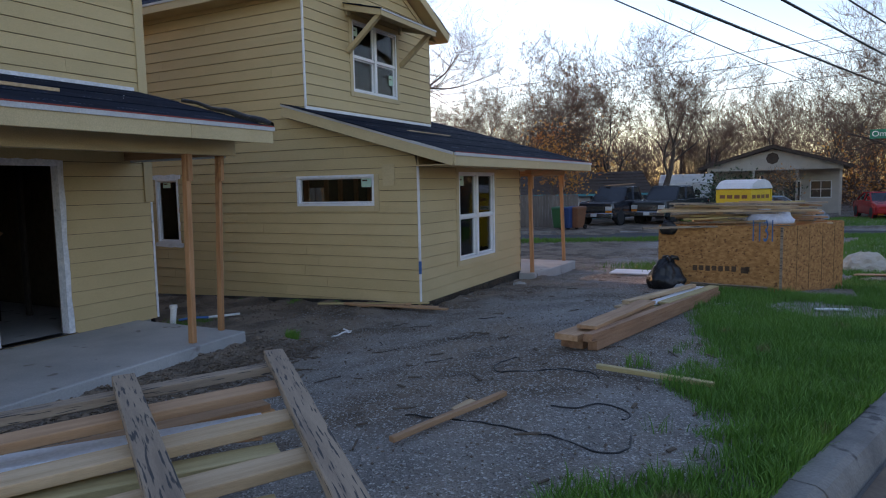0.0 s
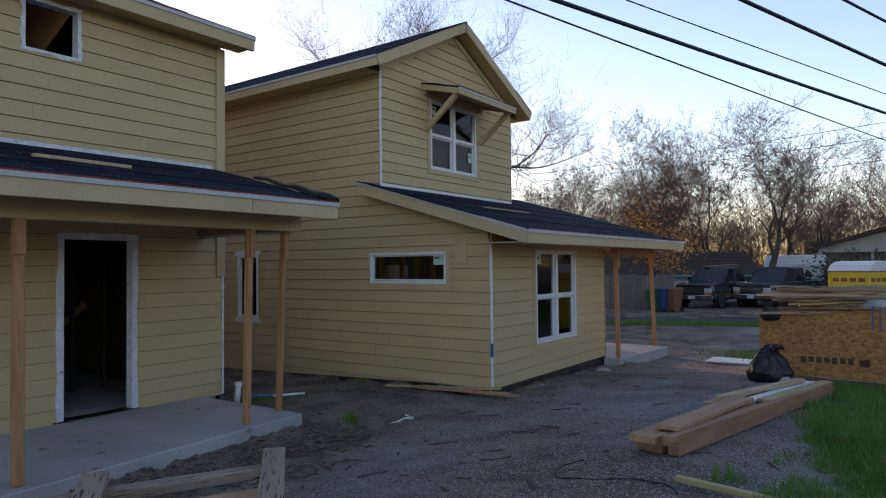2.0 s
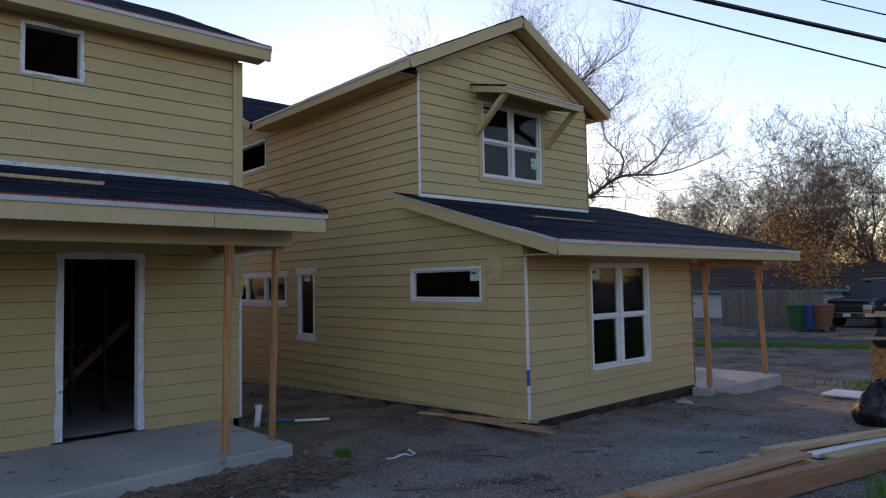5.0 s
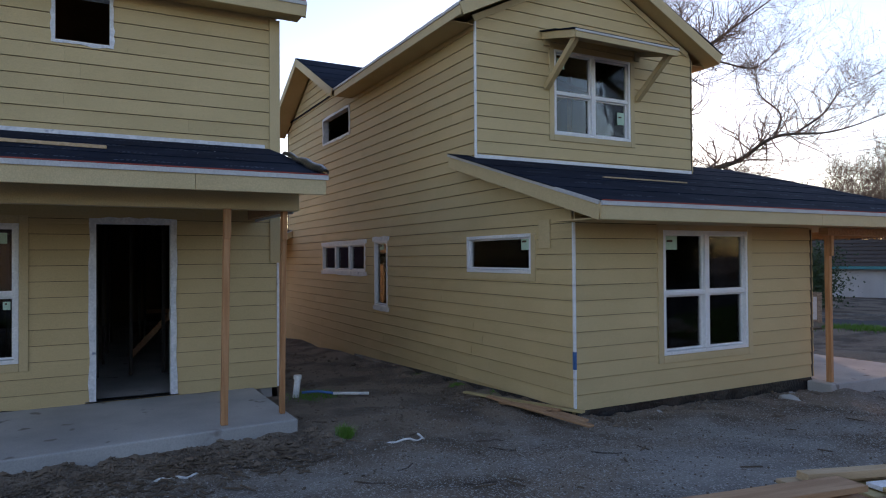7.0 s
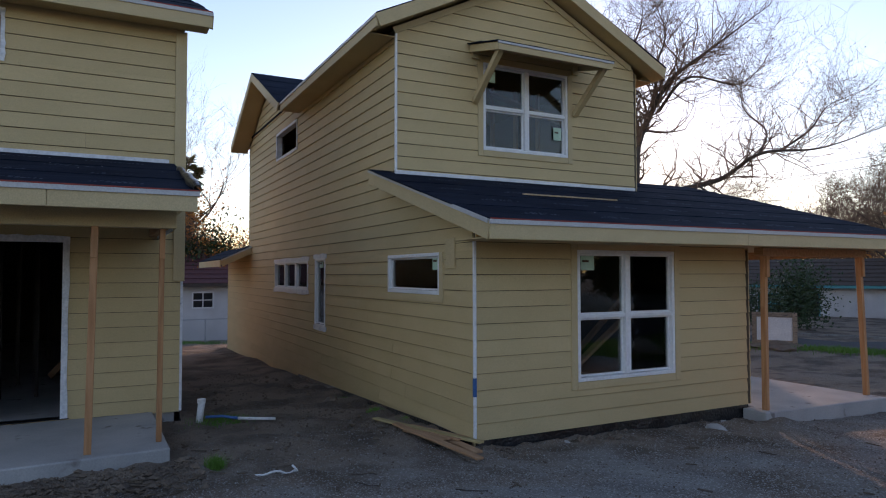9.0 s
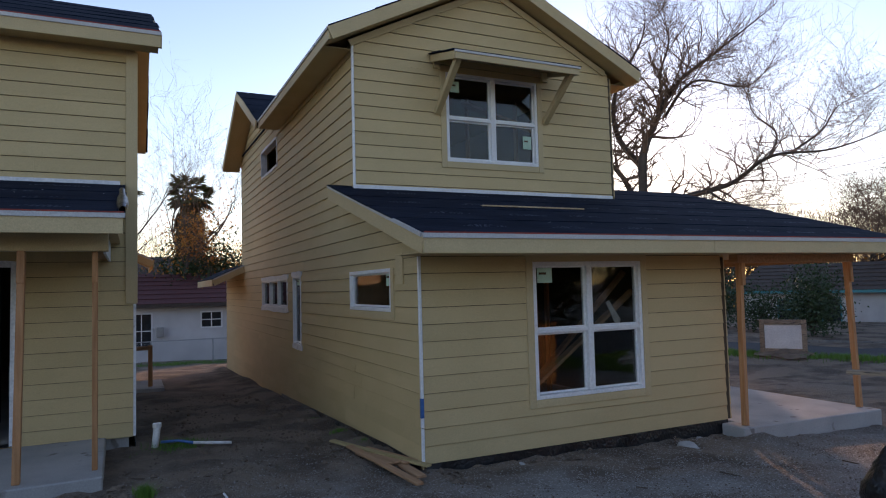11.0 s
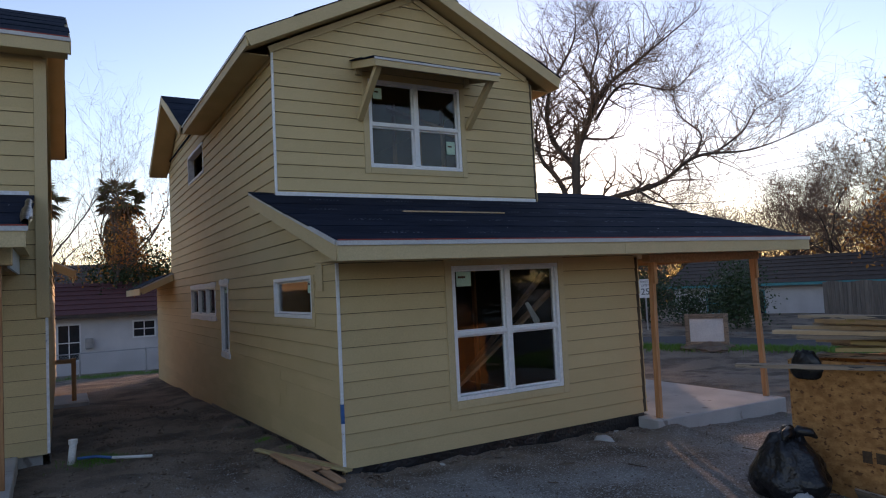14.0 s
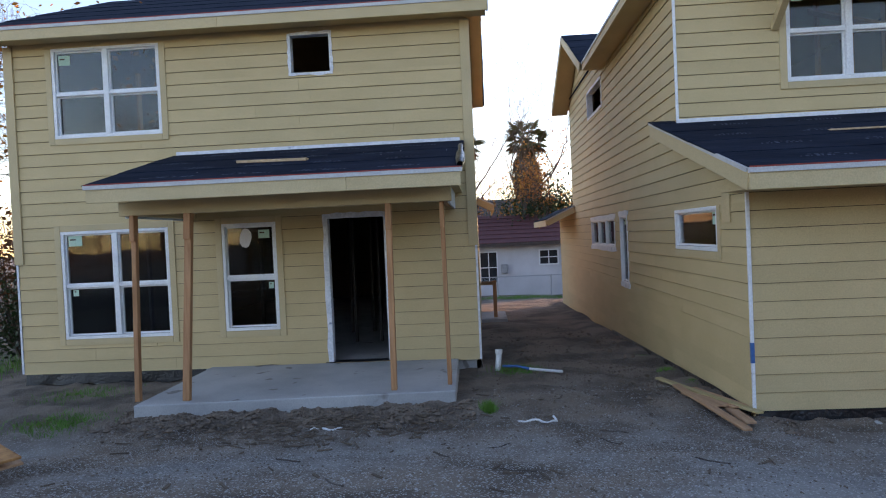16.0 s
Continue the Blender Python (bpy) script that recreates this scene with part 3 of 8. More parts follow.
def steps(lo, hi, f0, f1, d):
    """Coordinates from lo to hi, d apart between f0 and f1 and growing outside."""
    mid = [f0 + d * i for i in range(int((f1 - f0) / d) + 1)]
    out, g, p = [], d, mid[-1]
    while p < hi:
        g *= 1.18
        p += g
        out.append(p)
    inn, g, p = [], d, f0
    while p > lo:
        g *= 1.18
        p -= g
        inn.append(p)
    return inn[::-1] + mid + out


def build_ground():
    xs, ys = steps(-900, 900, -9.0, 2.6, 0.11), steps(-900, 900, 0.5, 17.0, 0.11)
    verts = []
    for y in ys:
        for x in xs:
            s, a = lot(x, y)
            amp = 1.0 if -12 < x < 0.06 + 5 and s < 0 and y < 24 else 0.2
            z = ground_z(x, y) + rough(x, y) * amp
            if -0.25 < s < 0.1:
                z -= 0.03
            if x < -5.6 and 6.2 < y < 8.9:
                z += 0.05 * noise.noise((x * 0.8, y * 0.8, 5.0)) * smooth_step((-5.6 - x) / 1.0)
                z += 0.10 * smooth_step((y - 8.25) / 0.5) * (0.4 + noise.noise((x * 1.7, y * 1.7, 8.0)))
            # low earth bank thrown up along the front of the second house and its porch
            if -5.1 < x < -3.9 and 9.2 < y < 13.4:
                z += 0.07 * smooth_step((x + 5.15) / 0.45) * smooth_step((-3.9 - x) / 0.5) * (0.6 + noise.noise((x * 2, y * 2, 1)))
            verts.append((x, y, z))
    nx = len(xs)
    faces = [(j * nx + i, j * nx + i + 1, (j + 1) * nx + i + 1, (j + 1) * nx + i) for j in range(len(ys) - 1) for i in range(nx - 1)]
    s = Shape()
    s.v, s.f = verts, faces
    solo("ground", s, GROUND, "grey crushed gravel and bare brown earth of the building lot", "ground", kind="structure", smooth=True, fix=False)


build_ground()


def at_lot(s, a, z=0.0):
    p = KERB0 + AC * s + AL * a
    return V((p.x, p.y, z))


def build_streets():
    s = Shape()
    rows = [(-30 + i) for i in range(51)] + [20.2 + k for k in (0, 6.0)] + [26.2 + 4 * k for k in range(1, 30)]
    rows = sorted(set(rows))
    cols = (0.42, 2.0, 4.2, 6.4, 8.2)
    verts = [at_lot(c, a, fall(a) - 0.145 + 0.05 * (1 - abs(c - 4.3) / 4.0)) for a in rows for c in cols]
    n = len(cols)
    s.add(verts, [(j * n + i, j * n + i + 1, (j + 1) * n + i + 1, (j + 1) * n + i) for j in range(len(rows) - 1) for i in range(n - 1)])
    solo("road", s, ASPHALT, "grey asphalt street along the grass verge", "road", kind="structure", fix=False)
    s = Shape()
    cols = [-21.5 + 1.5 * k for k in range(29)]
    lines = (0.05, 1.2, 2.45, 3.7, SIDE_W - 0.05)
    verts = [at_side(c, a, fall(15) - 0.13 + 0.03 * (1 - abs(a - 2.45) / 2.45)) for c in cols for a in lines]
    n = len(lines)
    s.add(verts, [(j * n + i, j * n + i + 1, (j + 1) * n + i + 1, (j + 1) * n + i) for j in range(len(cols) - 1) for i in range(n - 1)])
    solo("road", s, ASPHALT, "grey asphalt side street crossing behind the lot", "road", kind="structure", fix=False)
    for u0 in range(-4, 19, 2):
        s = Shape()
        s.hexa([at_side(u0, SIDE_W + 0.02, fall(15) - 0.3), at_side(u0 + 1.985, SIDE_W + 0.02, fall(15) - 0.3), at_side(u0 + 1.985, SIDE_W + 0.17, fall(15) - 0.3), at_side(u0, SIDE_W + 0.17, fall(15) - 0.3),
                at_side(u0, SIDE_W + 0.04, fall(15) + 0.012), at_side(u0 + 1.985, SIDE_W + 0.04, fall(15) + 0.012), at_side(u0 + 1.985, SIDE_W + 0.17, fall(15) + 0.012), at_side(u0, SIDE_W + 0.17, fall(15) + 0.012)])
        if not 1 <= u0 < 8:
            solo("kerb", s, KERB, "pale concrete kerb across the side street", "kerb", group="kerb stones of the side street", kind="structure")
    # kerb: a rounded profile swept along the verge in cast lengths
    prof = [(-0.02, -0.12), (-0.02, -0.012), (0.0, 0.004), (0.11, 0.004), (0.145, -0.012), (0.17, -0.05), (0.20, -0.135), (0.25, -0.150), (0.46, -0.140), (0.46, -0.26), (-0.02, -0.26)]
    for i in range(-8, 15):
        s = Shape()
        a0, a1 = i * 1.5 + 0.006, i * 1.5 + 1.494
        j = random.Random(i + 40)
        sag, turn = j.uniform(-0.006, 0.006), j.uniform(-0.006, 0.006)
        n = len(prof)
        vs = []
        for k in range(7):
            a = a0 + (a1 - a0) * k / 6
            for q, (c, z) in enumerate(prof):
                w = 0.004 * noise.noise((a * 5, q * 3.1, i))
                vs.append(at_lot(c + turn * k / 6 + w, a, fall(a) + z + sag + w))
        fs = [(k * n + q, k * n + (q + 1) % n, (k + 1) * n + (q + 1) % n, (k + 1) * n + q) for k in range(6) for q in range(n)]
        fs += [tuple(range(n))[::-1], tuple(6 * n + q for q in range(n))]
        s.add(vs, fs)
        solo("kerb", s, KERB, "worn grey concrete kerb with a stained gutter", "kerb", group="kerb stones along the street", kind="structure")


build_streets()


def gutter():
    s = Shape()
    n = 60
    for i in range(n + 1):
        a = -8 + 24 * i / n
        w = 0.40 + 0.12 * noise.noise((a * 1.7, 2.0, 0))
        s.v += [tuple(at_lot(0.225, a, fall(a) - 0.118)), tuple(at_lot(w, a, fall(a) - 0.128)), tuple(at_lot(w + 0.14, a, fall(a) - 0.142))]
    s.f = [(i * 3 + k, i * 3 + k + 1, i * 3 + k + 4, i * 3 + k + 3) for i in range(n) for k in range(2)]
    solo("gutter_dirt", s, CLOD, "brown dirt and leaves lying in the gutter", "dirt", kind="stuff", fix=False, smooth=True)


CLOD = material("earth clods", (0.20, 0.15, 0.108), (0.14, 0.105, 0.078), 0.95, 6, 50, 0.4)
gutter()

# ---------------- first house ----------------


def porch_post(name, foot, head, w=0.089, d=0.089, label="rough-sawn temporary timber porch post", group="", split=True):
    """A temporary post: an upright with a scab block nailed on near its head."""
    t = thing(name, foot, label, "post", group)
    foot, head = V(foot), V(head)
    part("upright", Shape().beam(foot, head, w, d, (1, 0, 0)), STUDZ, t, bevel=0.004)
    if split:
        q = foot.lerp(head, 0.86)
        off = V((0.5 * d + 0.018, 0, 0))
        part("scab_block", Shape().beam(q + off, head + off, w * 0.98, 0.034, (1, 0, 0)), STUDZ, t, bevel=0.003)
    return t


def fascia(house, p, q, h, th=0.03, label="olive-yellow painted fascia board", mat=None):
    return part("fascia", Shape().beam(p, q, th, h), mat or TRIM, house, label, 0.003)


def wing_roof(house, x0, x1, y, sgn, z, deep, out=0.80, fall_in=0.44):
    """The low roof of the rear wing between x0 and x1: it slopes down past the side wall at y, with an open eave."""
    ye, yi = y + sgn * out, y - sgn * deep
    ze, zi = z - fall_in * out, z - 0.05
    roof_slab(house, "rear_roof", [(x0, ye, ze), (x1, ye, ze), (x1, y + sgn * 0.03, z), (x0, y + sgn * 0.03, z)], 0.012, FELT, "black underlayment on the low rear roof", 0.03)
    part("roof_deck", Shape().hexa([(x0, ye, ze - 0.03), (x1, ye, ze - 0.03), (x1, y + sgn * 0.03, z - 0.03), (x0, y + sgn * 0.03, z - 0.03),
                                    (x0, ye, ze - 0.003), (x1, ye, ze - 0.003), (x1, y + sgn * 0.03, z - 0.003), (x0, y + sgn * 0.03, z - 0.003)]), SOFFIT, house, "bare roof deck boards")
    part("roof_deck", Shape().hexa([(x0 - 0.15, y, z - 0.03), (x1, y, z - 0.03), (x1, yi, zi - 0.03), (x0 - 0.15, yi, zi - 0.03), (x0 - 0.15, y, z), (x1, y, z), (x1, yi, zi), (x0 - 0.15, yi, zi)]), FELT, house)
    fascia(house, (x0 + 0.015, ye, ze - 0.09), (x0 + 0.015, y + sgn * 0.03, z - 0.09), 0.17, 0.028, "olive-yellow painted rake board")
    fascia(house, (x0, ye + sgn * 0.012, ze - 0.09), (x1, ye + sgn * 0.012, ze - 0.09), 0.17, 0.028)
    part("drip_edge", Shape().beam((x0 + 0.032, ye, ze - 0.006), (x0 + 0.032, y + sgn * 0.03, z - 0.006), 0.02, 0.035), DRIP, house, "pale primed drip-edge strip")


def house_one():
    h = thing("house", (-13.0, 2.9, 0.0), "unfinished two-storey house with olive-yellow lap siding and black roof underlayment", "house")
    X, Y0, Y1, BACK, LBACK = -7.78, -0.42, 6.25, -14.72, -18.4
    front = Face((X, 0, 0), (0, 1, 0), (1, 0, 0))
    door = (4.16, 4.98, 0.165, 2.225)
    win = [(0.24, 1.845, 0.63, 2.20), (2.63, 3.42, 0.665, 2.205), (0.245, 1.845, 3.545, 4.845)]
    hole = (3.75, 4.325, 4.28, 4.83)
    wall(h, "front_wall", front, lambda z: Y0, lambda z: Y1, 0.135, 4.96, [door, hole, *win])
    side = Face((0, Y1, 0), (1, 0, 0), (0, 1, 0))
    ridge_x, slope = -11.25, 0.45

    def gl(z):
        return LBACK if z < 2.7 else BACK if z < 4.96 else BACK + (z - 4.96) / slope

    def gh(z):
        return X - 0.02 if z < 4.96 else X - (z - 4.96) / slope

    wall(h, "side_wall", side, gl, gh, 0.135, 6.5, [])
    for nm, f in (("far_wall", Face((0, Y0, 0), (1, 0, 0), (0, -1, 0))),):
        wall(h, nm, f, gl, gh, 0.135, 6.5, [], joints=False)
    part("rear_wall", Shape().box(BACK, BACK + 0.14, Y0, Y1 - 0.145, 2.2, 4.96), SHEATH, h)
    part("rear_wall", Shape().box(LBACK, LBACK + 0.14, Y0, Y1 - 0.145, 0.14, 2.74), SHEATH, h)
    part("foundation", Shape().box(LBACK, X - 0.05, Y0 + 0.05, Y1 - 0.05, -0.9, 0.13), CONCRETE, h, "grey concrete slab foundation")
    part("floor_slab", Shape().box(LBACK, X - 0.03, Y0 + 0.14, Y1 - 0.14, 0.132, 0.165), CONCRETE, h, "bare concrete floor")
    # floor structure carries the painted room shade
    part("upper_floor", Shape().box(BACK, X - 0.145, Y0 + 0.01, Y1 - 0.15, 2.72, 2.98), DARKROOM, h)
    part("damp_course_film", film_strip(front, Y0 + 0.02, 2.3, 14, lambda a: -0.02, lambda a: 0.14, 0.012), BLACKPLASTIC, h, "black plastic film hanging below the siding")
    part("damp_course_film", film_strip(front, 2.4, 5.9, 16, lambda a: 0.158, lambda a: 0.145, 0.028), BLACKPLASTIC, h, "black film edge on the porch slab")
    part("damp_course_film", film_strip(side, X - 4.0, X - 0.05, 14, lambda a: -0.04, lambda a: 0.14, 0.012), BLACKPLASTIC, h, "black plastic film hanging below the siding")
    # corner boards: the upper length only, the lower one not yet nailed on
    for y in (Y0, Y1):
        sgn = 1 if y > 0 else -1
        s = Shape().box(X + 0.0215, X + 0.045, min(y - sgn * 0.09, y + sgn * 0.045), max(y - sgn * 0.09, y + sgn * 0.045), 1.75, 4.9)
        part("corner_board", s, TRIM, h, bevel=0.003)
        s = Shape().box(X - 0.09, X + 0.02, min(y + sgn * 0.0215, y + sgn * 0.045), max(y + sgn * 0.0215, y + sgn * 0.045), 1.75, 4.9)
        part("corner_board", s, TRIM, h, bevel=0.003)
        part("corner_board", Shape().box(X + 0.0215, X + 0.03, min(y, y + sgn * 0.03), max(y, y + sgn * 0.03), 0.145, 1.745), WRAP, h, "white wrap at the bare corner")
    window(h, front, *win[0], label="white vinyl twin sash window with olive casing")
    window(h, front, *win[1], halves=1, label="white vinyl single sash window with olive casing")
    window(h, front, *win[2], label="white vinyl twin sash window reflecting the sky", trim=(1, 1, 1, 0))
    opening_wrap(h, front, *hole, width=0.03)
    opening_wrap(h, front, *door, width=0.06, sides="lrt")
    part("sill_membrane", Shape().box(X - 0.12, X + 0.05, 4.06, 5.06, 0.167, 0.174), BLACKPLASTIC, h)
    # stickers on the glass
    for a, z, w, k in ((0.33, 2.06, 0.20, 0.15), (3.15, 2.04, 0.16, 0.12), (0.33, 4.68, 0.17, 0.14), (0.36, 1.30, 0.08, 0.09), (3.27, 1.30, 0.07, 0.09)):
        part("window_sticker", front.box(Shape(), a, a + w, -0.024, -0.019, z - k / 2, z + k / 2), LABELGREEN, h, "pale green maker's sticker on the glass")
        part("sticker_print", front.box(Shape(), a + 0.02, a + w * 0.55, -0.0185, -0.0165, z + 0.01, z + 0.03), BLACKINK, h)
    oval = [front.p(2.96 + 0.09 * math.cos(q * 0.5236) * (1 + 0.15 * math.sin(q)), -0.021, 1.99 + 0.14 * math.sin(q * 0.5236)) for q in range(12)]
    part("paper_patch", Shape().prism(oval, (0.003, 0, 0)), PAPER, h, "pale torn paper stuck on the pane")
    # main roof
    zE, over = 5.075, 0.34
    e0, e1 = X + over, BACK - over
    rz = zE + slope * (e0 - ridge_x)
    for sx, n in ((e0, "roof"), (e1, "roof")):
        zz = zE if sx == e0 else rz - slope * (ridge_x - e1)
        roof_slab(h, n, [(sx, Y0 - 0.3, zz), (sx, Y1 + 0.27, zz), (ridge_x, Y1 + 0.27, rz), (ridge_x, Y0 - 0.3, rz)], 0.02, FELT, "black synthetic roof underlayment, not yet shingled", 0.05)
        s = Shape().hexa([(sx, Y0 - 0.28, zz - 0.03), (sx, Y1 + 0.28, zz - 0.03), (ridge_x, Y1 + 0.28, rz - 0.03), (ridge_x, Y0 - 0.28, rz - 0.03),
                          (sx, Y0 - 0.28, zz - 0.004), (sx, Y1 + 0.28, zz - 0.004), (ridge_x, Y1 + 0.28, rz - 0.004), (ridge_x, Y0 - 0.28, rz - 0.004)])
        part("roof_deck", s, SOFFIT, h)
    fascia(h, (e0 + 0.012, Y0 - 0.3, zE - 0.10), (e0 + 0.012, Y1 - 3.4, zE - 0.10), 0.16)
    fascia(h, (e0 + 0.012, Y1 - 3.396, zE - 0.10), (e0 + 0.012, Y1 + 0.3, zE - 0.10), 0.16)
    part("drip_edge", Shape().beam((e0 + 0.03, Y0 - 0.31, zE - 0.012), (e0 + 0.03, Y1 + 0.31, zE - 0.012), 0.024, 0.045), DRIP, h, "pale primed drip-edge strip")
    part("edge_stripe", Shape().beam((e0 + 0.036, Y0 - 0.3, zE + 0.018), (e0 + 0.036, Y1 + 0.3, zE + 0.018), 0.012, 0.014), REDLINE, h)
    for y in (Y0 - 0.3, Y1 + 0.3):
        fascia(h, (e0, y, zE - 0.1), (ridge_x, y, rz - 0.1), 0.17, 0.03, "olive-yellow painted rake board")
    # soffits
    part("soffit", Shape().box(X + 0.03, e0 - 0.004, Y0 - 0.28, Y1 + 0.28, zE - 0.15, zE - 0.14), SOFFIT, h, "painted soffit under the eave")
    part("soffit", Shape().hexa([(e0, Y1 + 0.02, zE - 0.16), (e0, Y1 + 0.285, zE - 0.16), (ridge_x, Y1 + 0.285, rz - 0.16), (ridge_x, Y1 + 0.02, rz - 0.16),
                                 (e0, Y1 + 0.02, zE - 0.15), (e0, Y1 + 0.285, zE - 0.15), (ridge_x, Y1 + 0.285, rz - 0.15), (ridge_x, Y1 + 0.02, rz - 0.15)]), SOFFIT, h)
    # porch: slab, beam, roof
    slab = [(-7.79, 2.38), (-5.60, 2.38), (-5.85, 5.98), (-7.79, 5.95)]
    part("porch_slab", Shape().prism([(x, y, -0.28) for x, y in slab], (0, 0, 0.435)), CONCRETE, h, "smooth grey concrete porch slab with rough edges", 0.012)
    bx = -5.96
    part("porch_beam", Shape().box(bx - 0.09, bx + 0.05, 2.16, 6.02, 2.29, 2.485), TRIM, h, "olive-painted porch beam", 0.004)
    part("porch_beam", Shape().box(-7.75, bx - 0.095, 2.19, 2.28, 2.295, 2.485), TRIM, h, "olive-painted porch beam", 0.004)
    part("porch_beam", Shape().box(-7.75, bx - 0.095, 5.88, 5.97, 2.295, 2.485), STUD, h, "bare porch side beam", 0.004)
    fx, fz = -5.455, 2.60
    wz = 3.205
    roof_slab(h, "porch_roof", [(fx, 2.06, fz), (fx, 6.16, fz), (X + 0.02, 6.12, wz), (X + 0.02, 2.02, wz)], 0.012, FELT, "black roof underlayment with staples and lapped edges", 0.05)
    part("porch_roof_deck", Shape().hexa([(fx, 2.08, fz - 0.025), (fx, 6.14, fz - 0.025), (X + 0.02, 6.10, wz - 0.025), (X + 0.02, 2.04, wz - 0.025),
                                          (fx, 2.08, fz - 0.002), (fx, 6.14, fz - 0.002), (X + 0.02, 6.10, wz - 0.002), (X + 0.02, 2.04, wz - 0.002)]), SOFFIT, h)
    fascia(h, (fx + 0.012, 2.07, fz - 0.10), (fx + 0.012, 4.93, fz - 0.10), 0.16)
    fascia(h, (fx + 0.012, 4.934, fz - 0.10), (fx + 0.012, 6.15, fz - 0.10), 0.16)
    for y in (2.07, 6.13):
        fascia(h, (fx, y, fz - 0.09), (X + 0.03, y - 0.03, wz - 0.09), 0.15, 0.026, "olive-yellow rake board of the porch roof")
    part("drip_edge", Shape().beam((fx + 0.03, 2.05, fz - 0.012), (fx + 0.03, 6.17, fz - 0.012), 0.024, 0.045), DRIP, h, "pale primed drip-edge strip")
    part("edge_stripe", Shape().beam((fx + 0.036, 2.06, fz + 0.016), (fx + 0.036, 6.16, fz + 0.016), 0.012, 0.014), REDLINE, h, "thin red line along the eave")
    part("porch_soffit", Shape().box(X + 0.03, fx - 0.01, 2.10, 6.10, 2.488, 2.498), SOFFIT, h)
    # primed panels closing the ends of the porch roof
    for y0, y1 in ((2.163, 2.187), (5.973, 5.997)):
        s = Shape().hexa([(X + 0.03, y0, 2.27), (bx - 0.092, y0, 2.27), (bx - 0.092, y1, 2.27), (X + 0.03, y1, 2.27),
                          (X + 0.03, y0, wz - 0.05), (bx - 0.092, y0, fz + 0.08), (bx - 0.092, y1, fz + 0.08), (X + 0.03, y1, wz - 0.05)])
        part("porch_end_panel", s, PRIMED, h, "pale grey-blue primed panel closing the porch end")
    wing_roof(h, BACK, LBACK - 0.4, Y1, 1, 2.80, 6.8, 0.42)
    part("flashing", Shape().box(X + 0.022, X + 0.03, 2.03, 6.10, wz + 0.005, wz + 0.06), WRAP, h, "white printed flashing strip")
    flap = Shape()
    for i in range(13):
        f = i / 12
        p = V((fx + 0.02, 6.17, fz + 0.03)).lerp(V((X + 0.9, 6.15, wz - 0.18)), f)
        w = 0.035 + 0.03 * math.sin(f * 5.0) * (1 - f)
        for k in range(6):
            an = -0.6 + k * 0.85
            flap.v.append(tuple(p + V((0, w * math.cos(an) - 0.02, w * math.sin(an) + 0.012 + 0.012 * math.sin(f * 17)))))
    flap.f = [(i * 6 + k, i * 6 + k + 1, i * 6 + 7 + k, i * 6 + 6 + k) for i in range(12) for k in range(5)]
    part("curled_flap", flap, BLACKPLASTIC, h, "black underlayment edge curled up at the rake", smooth=True, fix=False)
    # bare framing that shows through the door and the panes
    # ground-floor studs are coloured near-black to stand for the shade indoors
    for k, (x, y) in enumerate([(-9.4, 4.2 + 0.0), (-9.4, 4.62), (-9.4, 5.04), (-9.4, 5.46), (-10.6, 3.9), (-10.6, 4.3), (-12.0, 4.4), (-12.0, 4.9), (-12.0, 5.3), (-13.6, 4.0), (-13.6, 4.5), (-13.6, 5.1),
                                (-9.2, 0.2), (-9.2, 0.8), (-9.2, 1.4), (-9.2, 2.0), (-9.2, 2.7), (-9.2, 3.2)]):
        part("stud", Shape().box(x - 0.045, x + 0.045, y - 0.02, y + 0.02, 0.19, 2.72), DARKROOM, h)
    part("plate", Shape().beam((-9.4, 4.0, 2.66), (-9.4, 5.7, 2.66), 0.04, 0.09), STUD, h)
    part("brace", Shape().beam((-10.9, 4.7, 0.25), (-10.2, 5.6, 1.35), 0.04, 0.09), STUD, h)
    for k, y in enumerate((0.6, 1.0, 1.4, 1.8)):
        part("stud", Shape().box(-9.6, -9.5, y - 0.02, y + 0.02, 2.98, 4.9), STUDZ, h)
    part("plate", Shape().beam((-9.55, 0.3, 4.7), (-9.55, 2.0, 4.3), 0.04, 0.09), STUD, h)
    return h


house_one()
for foot, head, w in (((-5.80, 2.34, 0.157), (-5.95, 2.325, 2.29), 0.055), ((-5.775, 2.92, 0.157), (-5.95, 2.98, 2.29), 0.08), ((-5.97, 5.27, 0.157), (-5.95, 5.30, 2.29), 0.065), ((-6.18, 5.90, 0.157), (-6.08, 5.90, 2.29), 0.05)):
    porch_post("porch_post", foot, head, w, 0.07, group="temporary posts of the first porch")
solo("loose_board", Shape().beam((-6.58, 3.35, 2.927), (-6.52, 4.25, 2.911), 0.09, 0.035), PALE, "short pale board lying on the porch roof", "board", bevel=0.003)


